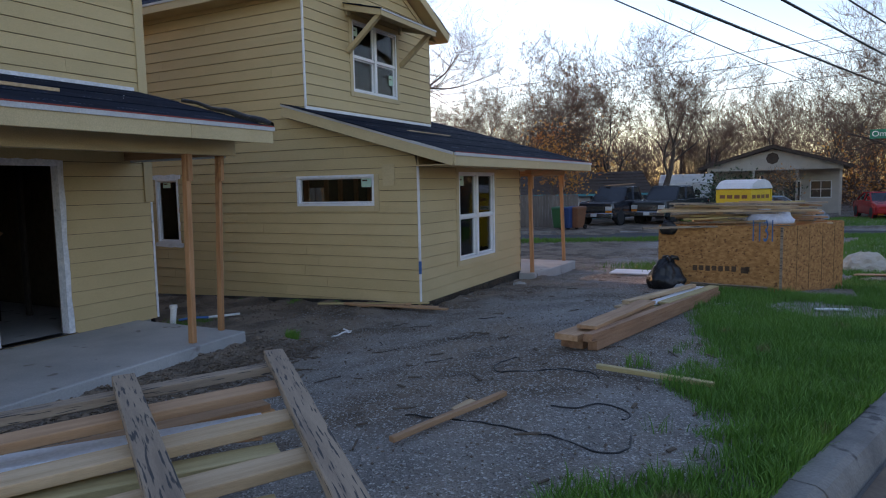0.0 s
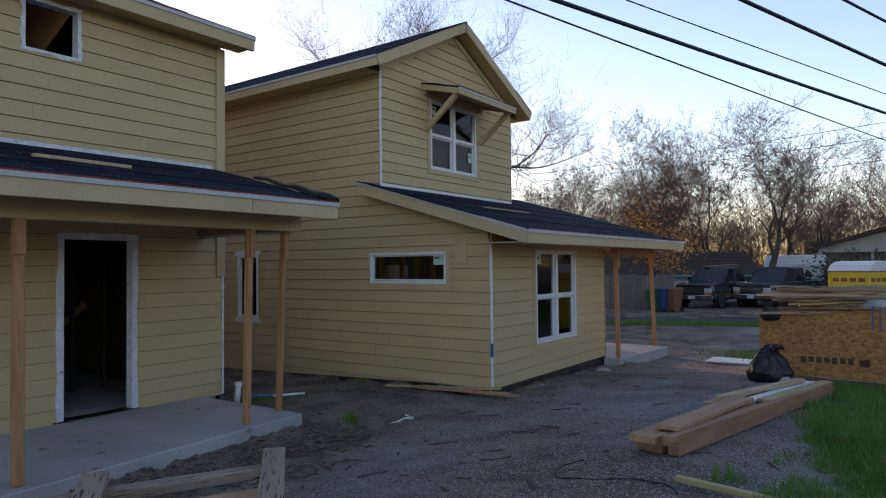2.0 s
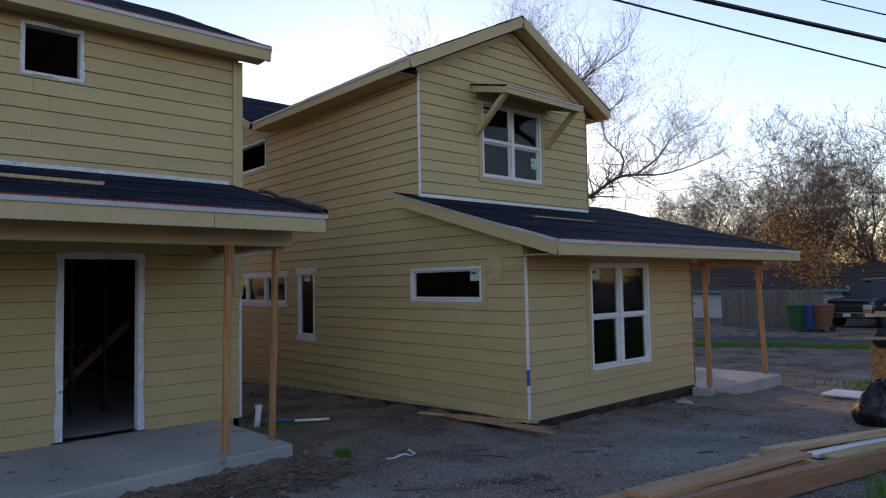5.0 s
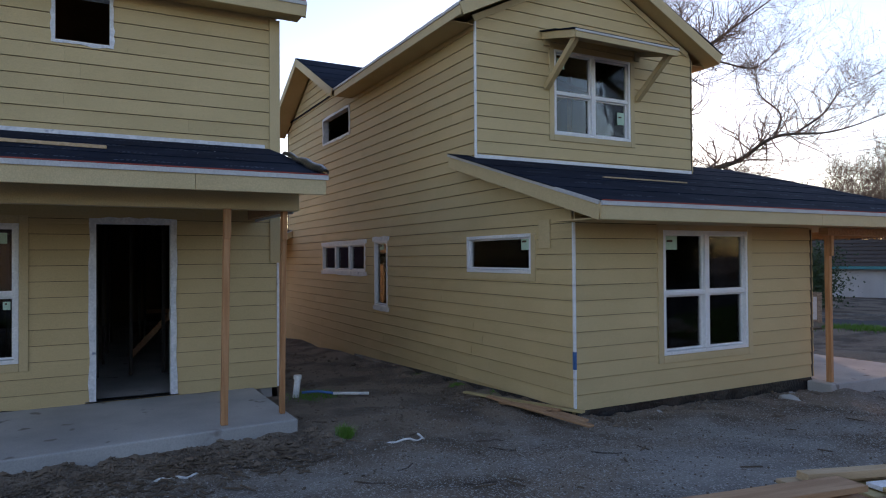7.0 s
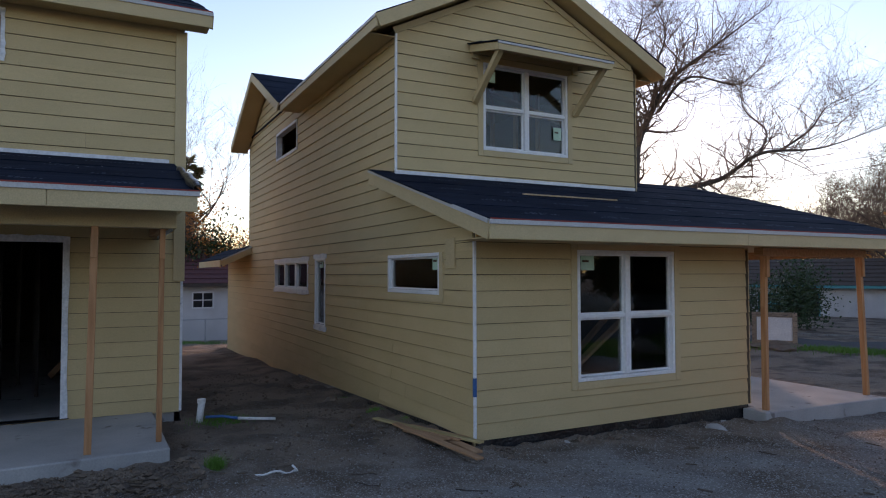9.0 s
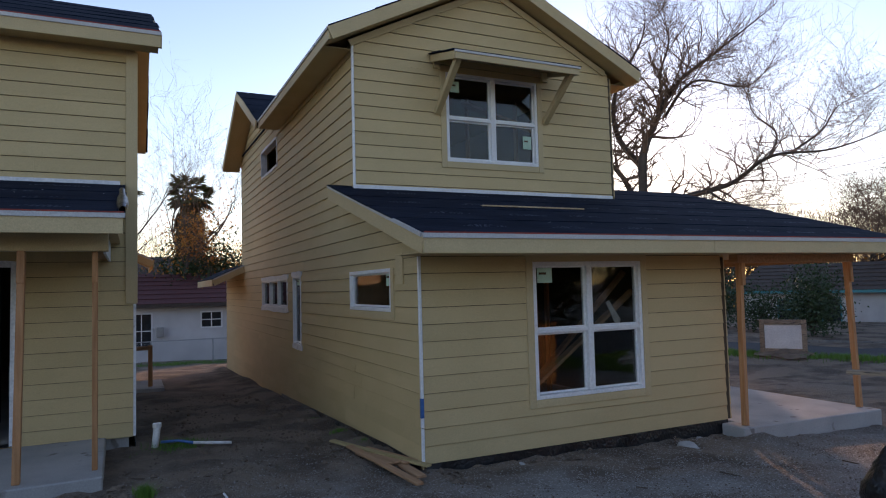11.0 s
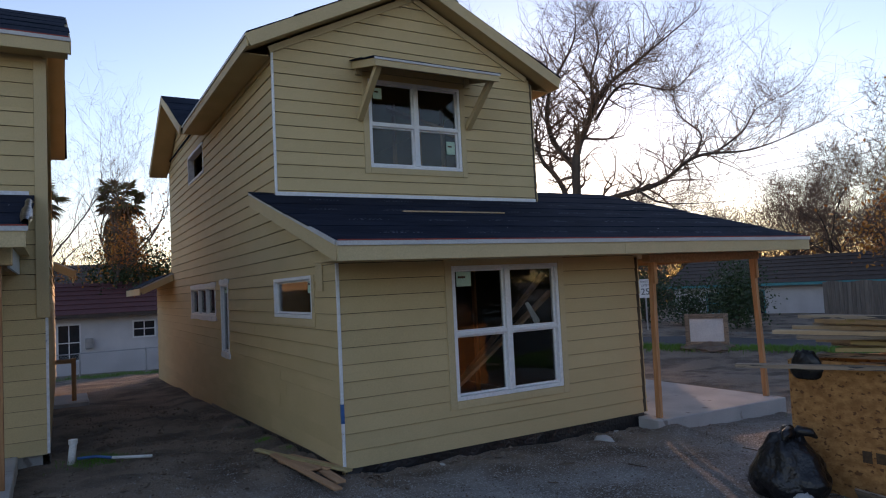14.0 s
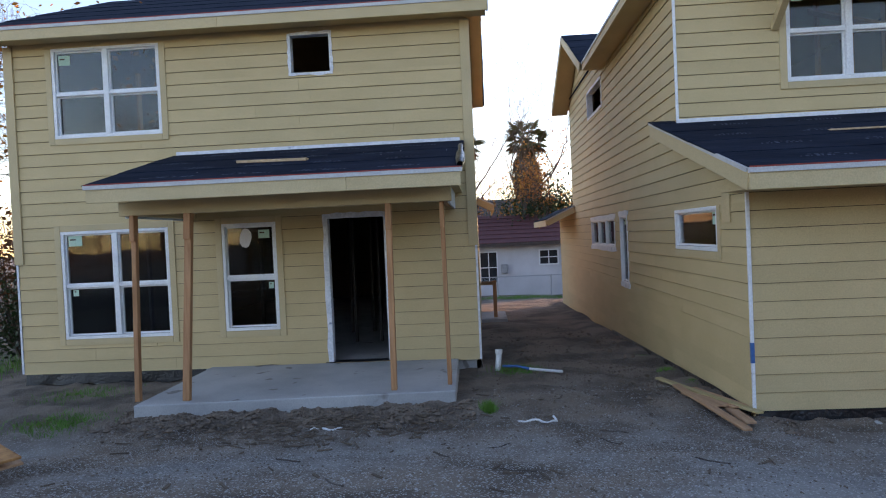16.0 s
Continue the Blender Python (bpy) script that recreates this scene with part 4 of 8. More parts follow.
# ---------------- second house ----------------
def house_two():
    h = thing("house", (-13.0, 11.1, 0.0), "unfinished two-storey house with gabled front, olive-yellow lap siding and porch roof", "house")
    X, Y0, Y1 = -5.06, 8.94, 13.24
    UX, UY1, BACK, LBACK = -7.18, 13.26, -17.0, -20.2
    front = Face((X, 0, 0), (0, 1, 0), (1, 0, 0))
    side = Face((0, Y0, 0), (1, 0, 0), (0, -1, 0))
    upper = Face((UX, 0, 0), (0, 1, 0), (1, 0, 0))
    big = (10.31, 11.875, 0.57, 2.115)
    wall(h, "front_wall", front, lambda z: Y0, lambda z: Y1, 0.05, 2.36, [big], joints=False)
    up = (10.315, 11.865, 3.65, 4.95)
    slope, zA, yA = 0.494, 6.52, 11.107

    def ul(z):
        return Y0 if z < 5.24 else yA - (6.33 - z) / slope

    def uh(z):
        return UY1 if z < 5.24 else yA + (6.33 - z) / slope

    wall(h, "upper_front_wall", upper, ul, uh, 3.10, 6.31, [up], joints=False)
    small = (-7.42, -5.85, 1.585, 2.09)
    tall = (-10.92, -10.30, 0.88, 2.125)
    slider = (-14.05, -11.39, 1.51, 2.10)
    hole = (-13.96, -12.25, 4.43, 4.98)
    gA, gx = 6.37, -14.7

    def sl(z):
        if z < 2.5:
            return LBACK
        if z < 5.25:
            return BACK
        return gx - (gA - z) / 0.5

    def sh(z):
        if z < 3.2:
            return min(X, X - (z - 2.35) / 0.29) if z > 2.35 else X
        if z < 5.25:
            return UX
        return gx + (gA - z) / 0.5

    wall(h, "side_wall", side, sl, sh, -0.662, 6.34, [small, tall, slider, hole])
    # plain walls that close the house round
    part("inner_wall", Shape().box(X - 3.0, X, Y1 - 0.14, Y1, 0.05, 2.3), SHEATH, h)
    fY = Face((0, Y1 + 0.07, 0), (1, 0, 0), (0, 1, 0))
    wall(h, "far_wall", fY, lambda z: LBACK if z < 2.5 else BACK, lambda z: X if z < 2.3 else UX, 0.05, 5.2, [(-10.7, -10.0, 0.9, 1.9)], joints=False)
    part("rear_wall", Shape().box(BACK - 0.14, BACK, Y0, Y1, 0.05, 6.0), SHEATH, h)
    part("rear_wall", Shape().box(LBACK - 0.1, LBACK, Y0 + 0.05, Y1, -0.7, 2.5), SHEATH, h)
    part("foundation", Shape().box(LBACK, X - 0.05, Y0 + 0.05, Y1 - 0.05, -0.9, 0.04), CONCRETE, h, "grey concrete slab foundation")
    # indoor shade is painted into this floor too
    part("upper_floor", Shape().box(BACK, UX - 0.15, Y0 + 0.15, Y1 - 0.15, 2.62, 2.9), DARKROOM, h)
    part("damp_course_film", film_strip(front, Y0 + 0.02, Y1, 20, lambda a: -0.13, lambda a: 0.055, 0.02), BLACKPLASTIC, h, "black plastic film hanging below the siding")
    part("damp_course_film", film_strip(side, -12.0, X - 0.03, 24, lambda a: land(a, Y0 - 0.1) - 0.05, lambda a: land(a, Y0 - 0.1) + 0.07, 0.05), BLACKPLASTIC, h, "black plastic film along the foot of the wall")
    window(h, front, *big, label="white vinyl twin sash window with stickers")
    window(h, upper, *up, label="white vinyl twin sash window under an awning", trim=(1, 1, 1, 0))
    window(h, side, *small, halves=1, rail=False, label="low white vinyl slider window", trim=(0, 1, 1, 0))
    window(h, side, *tall, halves=1, rail=False, label="tall narrow white vinyl window, not yet cased", trim=(0, 0, 0, 0))
    window(h, side, *slider, halves=3, rail=False, label="three-pane white vinyl window, not yet cased", trim=(0, 0, 0, 0))
    opening_wrap(h, side, *hole, width=0.04)
    for q in (tall, slider):
        opening_wrap(h, side, q[0], q[1], q[2], q[3], 0.07, sides="tb")
    for f, a, z, w, k in ((front, 10.40, 1.96, 0.20, 0.17), (side, -6.12, 1.97, 0.19, 0.17), (upper, 11.62, 4.02, 0.15, 0.20), (upper, 10.41, 4.76, 0.14, 0.16), (side, -10.75, 2.0, 0.2, 0.1)):
        part("window_sticker", f.box(Shape(), a, a + w, -0.024, -0.019, z - k / 2, z + k / 2), LABELGREEN, h, "pale green maker's sticker on the glass")
        part("sticker_print", f.box(Shape(), a + 0.02, a + w * 0.6, -0.0185, -0.0165, z + 0.01, z + 0.035), BLACKINK, h)
    # white outside-corner metal at the bare corners, with blue tape
    for x, z0, z1 in ((X, 0.42, 2.19), (UX, 3.19, 5.15)):
        s = Shape().box(x + 0.0, x + 0.032, Y0 - 0.032, Y0 - 0.001, z0, z1)
        part("corner_flashing", s, VINYL, h, "white corner flashing", 0.003)
    part("corner_flashing", Shape().box(X + 0.0, X + 0.03, Y0 - 0.03, Y0 - 0.001, 0.06, 0.415), VINYL, h, "white corner flashing", 0.003)
    part("corner_tape", Shape().box(X - 0.002, X + 0.0335, Y0 - 0.0335, Y0 - 0.002, 0.52, 0.72), BLUEPAINT, h, "strip of blue tape")
    part("corner_board", Shape().box(X - 0.62, X - 0.40, Y0 - 0.034, Y0 - 0.022, 1.9, 2.24), TRIM, h)
    # shed roof over the front room and the porch
    eX, eZ, RY0, RY1 = -4.29, 2.35, 8.645, 16.06
    sl2 = (3.19 - eZ) / (eX - UX)
    tX = -7.45
    tZ = eZ + sl2 * (eX - tX)
    roof_slab(h, "porch_roof", [(eX, RY0, eZ), (eX, RY1, eZ), (UX + 0.02, RY1, 3.19), (UX + 0.02, RY0, 3.19)], 0.012, FELT, "black roof underlayment with staples and lapped edges", 0.05)
    roof_slab(h, "porch_roof", [(UX + 0.02, UY1 + 0.12, 3.19), (UX + 0.02, RY1, 3.19), (-8.6, RY1, 3.19 + sl2 * 1.4), (-8.6, UY1 + 0.12, 3.19 + sl2 * 1.4)], 0.012, FELT, "black roof underlayment", 0.04)
    roof_slab(h, "porch_roof", [(UX + 0.02, RY0, 3.19), (UX + 0.02, Y0 - 0.024, 3.19), (tX, Y0 - 0.024, tZ), (tX, RY0, tZ)], 0.012, FELT, "narrow strip of black roof underlayment", 0.03)
    for y0, y1, xa in ((RY0 + 0.02, Y0 - 0.024, tX), (Y0 - 0.02, UY1 + 0.1, UX), (UY1 + 0.1, RY1 - 0.02, -8.6)):
        za = eZ + sl2 * (eX - xa)
        s = Shape().hexa([(eX, y0, eZ - 0.026), (eX, y1, eZ - 0.026), (xa, y1, za - 0.026), (xa, y0, za - 0.026), (eX, y0, eZ - 0.002), (eX, y1, eZ - 0.002), (xa, y1, za - 0.002), (xa, y0, za - 0.002)])
        part("porch_roof_deck", s, SOFFIT, h)
    fascia(h, (eX + 0.012, RY0, eZ - 0.10), (eX + 0.012, 12.3, eZ - 0.10), 0.16)
    fascia(h, (eX + 0.012, 12.304, eZ - 0.10), (eX + 0.012, RY1, eZ - 0.10), 0.16)
    fascia(h, (eX, RY0 + 0.005, eZ - 0.1), (tX, RY0 + 0.005, tZ - 0.1), 0.17, 0.028, "olive-yellow painted rake board")
    fascia(h, (eX, RY1 - 0.005, eZ - 0.1), (-8.6, RY1 - 0.005, eZ + sl2 * (eX + 8.6) - 0.1), 0.17, 0.028, "olive-yellow painted rake board")
    part("drip_edge", Shape().beam((eX + 0.03, RY0 - 0.01, eZ - 0.012), (eX + 0.03, RY1 + 0.01, eZ - 0.012), 0.024, 0.045), DRIP, h, "pale primed drip-edge strip")
    part("drip_edge", Shape().beam((eX, RY0 - 0.012, eZ - 0.006), (tX, RY0 - 0.012, tZ - 0.006), 0.02, 0.04), DRIP, h, "pale primed drip-edge strip")
    part("edge_stripe", Shape().beam((eX + 0.036, RY0, eZ + 0.016), (eX + 0.036, RY1, eZ + 0.016), 0.012, 0.014), REDLINE, h, "thin red line along the eave")
    part("flashing", Shape().box(UX + 0.022, UX + 0.032, Y0, UY1, 3.205, 3.255), VINYL, h, "white flashing strip above the porch roof")
    part("soffit", Shape().box(X + 0.025, eX - 0.006, RY0 + 0.02, RY1 - 0.02, 2.185, 2.197), SOFFIT, h, "painted soffit under the eave")
    part("soffit", Shape().box(-8.5, X + 0.02, UY1 + 0.1, RY1 - 0.02, 2.20, 2.212), SOFFIT, h, "porch ceiling board")
    part("porch_beam", Shape().box(-4.92, -4.78, Y1 + 0.02, 15.6, 2.07, 2.18), STUD, h, "bare timber porch beam", 0.004)
    part("porch_beam", Shape().box(-8.4, -4.93, 15.35, 15.44, 2.07, 2.19), STUD, h, "bare timber porch beam", 0.004)
    slab = [(-4.66, 13.10), (-4.53, 15.62), (-8.4, 15.62), (-8.4, 13.32), (-5.02, 13.32), (-5.02, 13.10)]
    part("porch_slab", Shape().prism([(x, y, -0.55) for x, y in slab], (0, 0, 0.565)), CONCRETE, h, "smooth grey concrete porch slab with earth at its foot", 0.012)
    # main roof with its gable to the street
    e = 8.535
    zE = zA - slope * (yA - e)
    gR = yA + (yA - e)
    zR = zA - slope * (gR - yA)
    fx = -6.885
    roof_slab(h, "roof", [(fx, e, zE), (-12.1, e, zE), (-12.1, yA, zA), (fx, yA, zA)], 0.02, FELT, "black synthetic roof underlayment, not yet shingled", 0.04)
    roof_slab(h, "roof", [(-12.1, e + 0.36, zE + 0.178), (-17.2, e + 0.36, zE + 0.178), (-17.2, yA, zA), (-12.1, yA, zA)], 0.02, FELT, "black roof underlayment", 0.0)
    roof_slab(h, "roof", [(fx, gR, zR), (-17.2, gR, zR), (-17.2, yA, zA), (fx, yA, zA)], 0.02, FELT, "black synthetic roof underlayment, not yet shingled", 0.04)
    for (y, z, x1) in ((e, zE, -12.05), (gR, zR, -17.2)):
        s = Shape().hexa([(fx, y, z - 0.03), (x1, y, z - 0.03), (x1, yA, zA - 0.03), (fx, yA, zA - 0.03), (fx, y, z - 0.003), (x1, y, z - 0.003), (x1, yA, zA - 0.003), (fx, yA, zA - 0.003)])
        part("roof_deck", s, SOFFIT, h, "bare roof deck boards")
        fascia(h, (fx - 0.0, y, z - 0.085), (x1, y, z - 0.085), 0.15, 0.028)
        part("drip_edge", Shape().beam((fx, y + (-0.02 if y < 10 else 0.02), z - 0.008), (x1, y + (-0.02 if y < 10 else 0.02), z - 0.008), 0.02, 0.04), DRIP, h)
        # rake board on the gable
        fascia(h, (fx + 0.015, y, z - 0.085), (fx + 0.015, yA, zA - 0.085), 0.17, 0.028, "olive-yellow painted rake board")
        # closed soffit behind the rake board
        s = Shape().hexa([(fx - 0.01, y, z - 0.155), (UX + 0.02, y, z - 0.155), (UX + 0.02, yA, zA - 0.155), (fx - 0.01, yA, zA - 0.155),
                          (fx - 0.01, y, z - 0.145), (UX + 0.02, y, z - 0.145), (UX + 0.02, yA, zA - 0.145), (fx - 0.01, yA, zA - 0.145)])
        part("soffit", s, SOFFIT, h, "painted soffit of the gable")
        part("frieze_board", Shape().beam((UX + 0.034, y + (0.35 if y < 10 else -0.5), z - 0.245 + slope * (0.35 if y < 10 else 0.5)), (UX + 0.034, yA, zA - 0.245), 0.02, 0.09), TRIM, h)
        yy = (y + 0.02, Y0 - 0.03) if y < 10 else (UY1 + 0.02, y - 0.02)
        part("soffit", Shape().box(x1, UX, yy[0], yy[1], z - 0.15, z - 0.14), SOFFIT, h, "painted soffit under the eave")
    # cross gable over the side wall
    cz, cw = 6.57, 2.6
    c = 8.50
    for k in (-1, 1):
        foot = (gx + k * cw, c, cz - 0.5 * cw)
        roof_slab(h, "cross_gable_roof", [(foot[0], c, foot[2]), (foot[0], yA, foot[2]), (gx, yA, cz), (gx, c, cz)], 0.02, FELT, "black underlayment on the cross gable", 0.03)
        s = Shape().hexa([(foot[0], c, foot[2] - 0.03), (foot[0], yA, foot[2] - 0.03), (gx, yA, cz - 0.03), (gx, c, cz - 0.03), (foot[0], c, foot[2] - 0.003), (foot[0], yA, foot[2] - 0.003), (gx, yA, cz - 0.003), (gx, c, cz - 0.003)])
        part("roof_deck", s, SOFFIT, h, "bare roof deck boards")
        fascia(h, (foot[0], c - 0.015, foot[2] - 0.085), (gx, c - 0.015, cz - 0.085), 0.17, 0.028, "olive-yellow painted rake board")
        s = Shape().hexa([(foot[0], c, foot[2] - 0.155), (foot[0], Y0 - 0.03, foot[2] - 0.155), (gx, Y0 - 0.03, cz - 0.155), (gx, c, cz - 0.155),
                          (foot[0], c, foot[2] - 0.145), (foot[0], Y0 - 0.03, foot[2] - 0.145), (gx, Y0 - 0.03, cz - 0.145), (gx, c, cz - 0.145)])
        part("soffit", s, SOFFIT, h, "painted soffit of the cross gable")
    wing_roof(h, -16.65, LBACK - 0.4, Y0, -1, 2.55, 4.6)
    # bare framing that shows through the panes
    for y in (9.4, 9.9, 10.5, 10.95, 11.5, 12.0, 12.5):
        part("stud", Shape().box(-8.05, -7.96, y - 0.02, y + 0.02, 0.05, 2.6), STUDZ, h)
        part("stud", Shape().box(-9.05, -8.96, y + 0.1, y + 0.14, 2.9, 5.2), STUDZ, h)
    part("brace", Shape().beam((-5.35, 10.35, 0.58), (-5.35, 12.0, 1.75), 0.04, 0.10, (1, 0, 0)), STUD, h, "diagonal bracing timber behind the glass")
    part("brace", Shape().beam((-6.4, 10.9, 0.3), (-5.6, 12.1, 2.0), 0.04, 0.09, (1, 0, 0)), STUD, h)
    part("paper_patch", Shape().prism([(-5.28, 11.52, 1.62), (-5.28, 11.57, 1.64), (-5.28, 11.74, 1.40), (-5.28, 11.72, 1.33), (-5.28, 11.65, 1.36)], (0.004, 0, 0)), PAPER, h, "torn white paper on the brace")
    part("plate", Shape().beam((-8.0, 9.2, 2.5), (-8.0, 13.0, 2.5), 0.04, 0.09), STUD, h)
    part("brace", Shape().beam((-8.4, 11.2, 4.9), (-7.6, 12.2, 4.3), 0.04, 0.14, (1, 0, 0)), STUD, h)
    return h


def staples(house, quad, n, seed):
    """White plastic cap nails holding the underlayment."""
    r = random.Random(seed)
    a, b, c2, d = (V(q) for q in quad)
    up = (b - a).cross(d - a).normalized()
    up = up if up.z > 0 else -up
    s = Shape()
    for _ in range(n):
        f, g = r.uniform(0.03, 0.97), r.uniform(0.02, 0.98)
        p = a.lerp(b, f).lerp(d.lerp(c2, f), g) + up * 0.012
        u, v = (b - a).normalized() * 0.008, (d - a).normalized() * 0.008
        s.hexa([p - u - v, p + u - v, p + u + v, p - u + v, p - u * 0.7 - v * 0.7 + up * 0.006, p + u * 0.7 - v * 0.7 + up * 0.006, p + u * 0.7 + v * 0.7 + up * 0.006, p - u * 0.7 + v * 0.7 + up * 0.006])
    part("cap_nails", s, VINYL, house, "white cap nails on the underlayment", kind="stuff")


def faded_print(house, quad, rows, gap, seed):
    """Rows of unreadable pale lettering printed on the underlayment: each word a run of slanted strokes and bars."""
    r = random.Random(seed)
    a, b, c2, d = (V(q) for q in quad)
    up = (b - a).cross(d - a).normalized()
    up = up if up.z > 0 else -up
    u, v = (b - a).normalized(), (d - a).normalized()
    long, run = (b - a).length, (d - a).length
    s = Shape()

    def bar(p, w, h, lean):
        q = [p, p + u * w, p + u * (w + lean) + v * h, p + u * lean + v * h]
        s.hexa([k + up * 0.0225 for k in q] + [k + up * 0.0235 for k in q])

    for row in rows:
        x = r.uniform(0.15, 0.6)
        while x < long - 0.7:
            y = row * run + r.uniform(-0.03, 0.03)
            n = r.randint(9, 13)
            for k in range(n):
                if r.random() < 0.82:
                    bar(a + u * (x + k * 0.048) + v * y, r.uniform(0.012, 0.036), r.uniform(0.03, 0.062), 0.014)
            for k in range(r.randint(3, 6)):
                bar(a + u * (x + 0.1 + k * 0.06) + v * (y + 0.085), r.uniform(0.02, 0.045), 0.018, 0.004)
            x += gap + r.uniform(-0.08, 0.14)
    part("printed_lettering", s, FELTPRINT, house, "pale printed lettering on the black underlayment", kind="stuff", fix=False)


h1, h2 = [o for o in scene.objects if o.name == "house"][0], house_two()
faded_print(h1, [(-5.455, 2.1, 2.60), (-5.455, 6.1, 2.60), (-7.76, 6.1, 3.205), (-7.76, 2.1, 3.205)], (0.10, 0.36, 0.58, 0.84), 0.85, 5)
faded_print(h2, [(-4.29, 8.72, 2.35), (-4.29, 16.0, 2.35), (-7.16, 16.0, 3.19), (-7.16, 8.72, 3.19)], (0.10, 0.36, 0.60, 0.86), 0.95, 6)
staples(h1, [(-5.455, 2.06, 2.60), (-5.455, 6.16, 2.60), (-7.76, 6.12, 3.205), (-7.76, 2.02, 3.205)], 60, 1)
staples(h2, [(-4.29, 8.7, 2.35), (-4.29, 16.0, 2.35), (-7.19, 16.0, 3.19), (-7.19, 8.7, 3.19)], 110, 2)
for foot, head in (((-4.77, 13.24, 0.016), (-4.85, 13.36, 2.07)), ((-4.79, 15.54, 0.016), (-4.86, 15.54, 2.07))):
    porch_post("porch_post", foot, head, 0.06, 0.075, group="temporary posts of the second porch")
solo("loose_board", Shape().beam((-5.95, 10.18, 2.858), (-5.93, 11.72, 2.852), 0.09, 0.02), PALE, "long thin pale batten lying on the porch roof", "board", bevel=0.003)


def awning():
    t = thing("window_awning", (-7.19, 11.1, 4.3), "small olive-painted timber awning with black underlayment over the upper window", "awning")
    x0, x1, y0, y1 = -7.155, -6.38, 10.08, 12.09
    za, zb = 5.17, 4.975
    s = Shape().hexa([(x0, y0, za - 0.025), (x1, y0, zb - 0.025), (x1, y1, zb - 0.025), (x0, y1, za - 0.025), (x0, y0, za), (x1, y0, zb), (x1, y1, zb), (x0, y1, za)])
    part("deck", s, SOFFIT, t)
    roof_slab(t, "cover", [(x1 + 0.02, y0 - 0.02, zb + 0.003), (x1 + 0.02, y1 + 0.02, zb + 0.003), (x0, y1 + 0.02, za + 0.003), (x0, y0 - 0.02, za + 0.003)], 0.01, FELT, "black underlayment with a ragged edge", 0.03)
    fascia(t, (x1 + 0.012, y0, zb - 0.055), (x1 + 0.012, y1, zb - 0.055), 0.11, 0.024)
    part("drip_edge", Shape().beam((x1 + 0.028, y0 - 0.01, zb - 0.008), (x1 + 0.028, y1 + 0.01, zb - 0.008), 0.02, 0.03), DRIP, t)
    for y in (y0 + 0.01, y1 - 0.01):
        fascia(t, (x0, y, za - 0.055), (x1, y, zb - 0.055), 0.10, 0.022, "olive painted side board")
    for y in (10.17, 12.0):
        part("bracket", Shape().beam((x0 - 0.0, y, 4.34), (x1 - 0.05, y, zb - 0.05), 0.085, 0.085, (0, 1, 0)), TRIM, t, "olive painted diagonal bracket", 0.004)
        part("wall_cleat", Shape().box(UXC, UXC + 0.04, y - 0.05, y + 0.05, 4.98, 5.12), TRIM, t)


UXC = -7.157
awning()


# ---------------- loose things on the lot ----------------
def plank(name, p, q, w, h, mat, label, category="board", group="", flat_up=(0, 0, 1), parent=None, bevel=0.003):
    """A board from p to q with its grain along it; p and q lie on its middle line."""
    p, q = V(p), V(q)
    x = (q - p).normalized()
    y = V(flat_up).cross(x).normalized()
    z = x.cross(y)
    m = Matrix.Identity(4)
    for i, c in enumerate((x, y, z)):
        m[0][i], m[1][i], m[2][i] = c
    m.translation = p
    length = (q - p).length
    j = random.Random(int(abs(p.x * 131 + p.y * 57 + q.x * 23) * 100))
    s = Shape()
    n = 4
    secs = []
    for i in range(n + 1):
        t = i / n
        bow, sag = j.uniform(-0.004, 0.004), j.uniform(-0.002, 0.002)
        secs.append([(t * length, -w / 2 + bow, -h / 2 + sag), (t * length, w / 2 + bow, -h / 2 + sag), (t * length, w / 2 + bow, h / 2 + sag), (t * length, -w / 2 + bow, h / 2 + sag)])
    for sec in secs:
        s.v += sec
    for i in range(n):
        for k in range(4):
            s.f.append((i * 4 + k, i * 4 + (k + 1) % 4, i * 4 + 4 + (k + 1) % 4, i * 4 + 4 + k))
    s.f += [(3, 2, 1, 0), (n * 4, n * 4 + 1, n * 4 + 2, n * 4 + 3)]
    ob = new(name, to_mesh(name, s, mat, bevel=bevel))
    if parent is not None:
        ob.parent = parent
        ob.matrix_basis = Matrix.Translation(-ORIGIN[parent]) @ m
        return tagged(ob, label)
    ob.matrix_basis = m
    return tagged(ob, label, category, group)


def text_mesh(name, words, size, m, mat, parent=None, label=""):
    cu = bpy.data.curves.new(name, "FONT")
    cu.body, cu.size, cu.extrude, cu.align_x, cu.align_y = words, size, 0.0008, "CENTER", "CENTER"
    tmp = new(name, cu)
    me = bpy.data.meshes.new_from_object(tmp.evaluated_get(bpy.context.evaluated_depsgraph_get()))
    bpy.data.objects.remove(tmp)
    me.materials.clear()
    me.materials.append(mat)
    ob = new(name, me)
    ob.matrix_basis = m
    if parent is not None:
        ob.parent = parent
    return tagged(ob, label)


def gz(x, y, up=0.0):
    return ground_z(x, y) + rough(x, y) + up


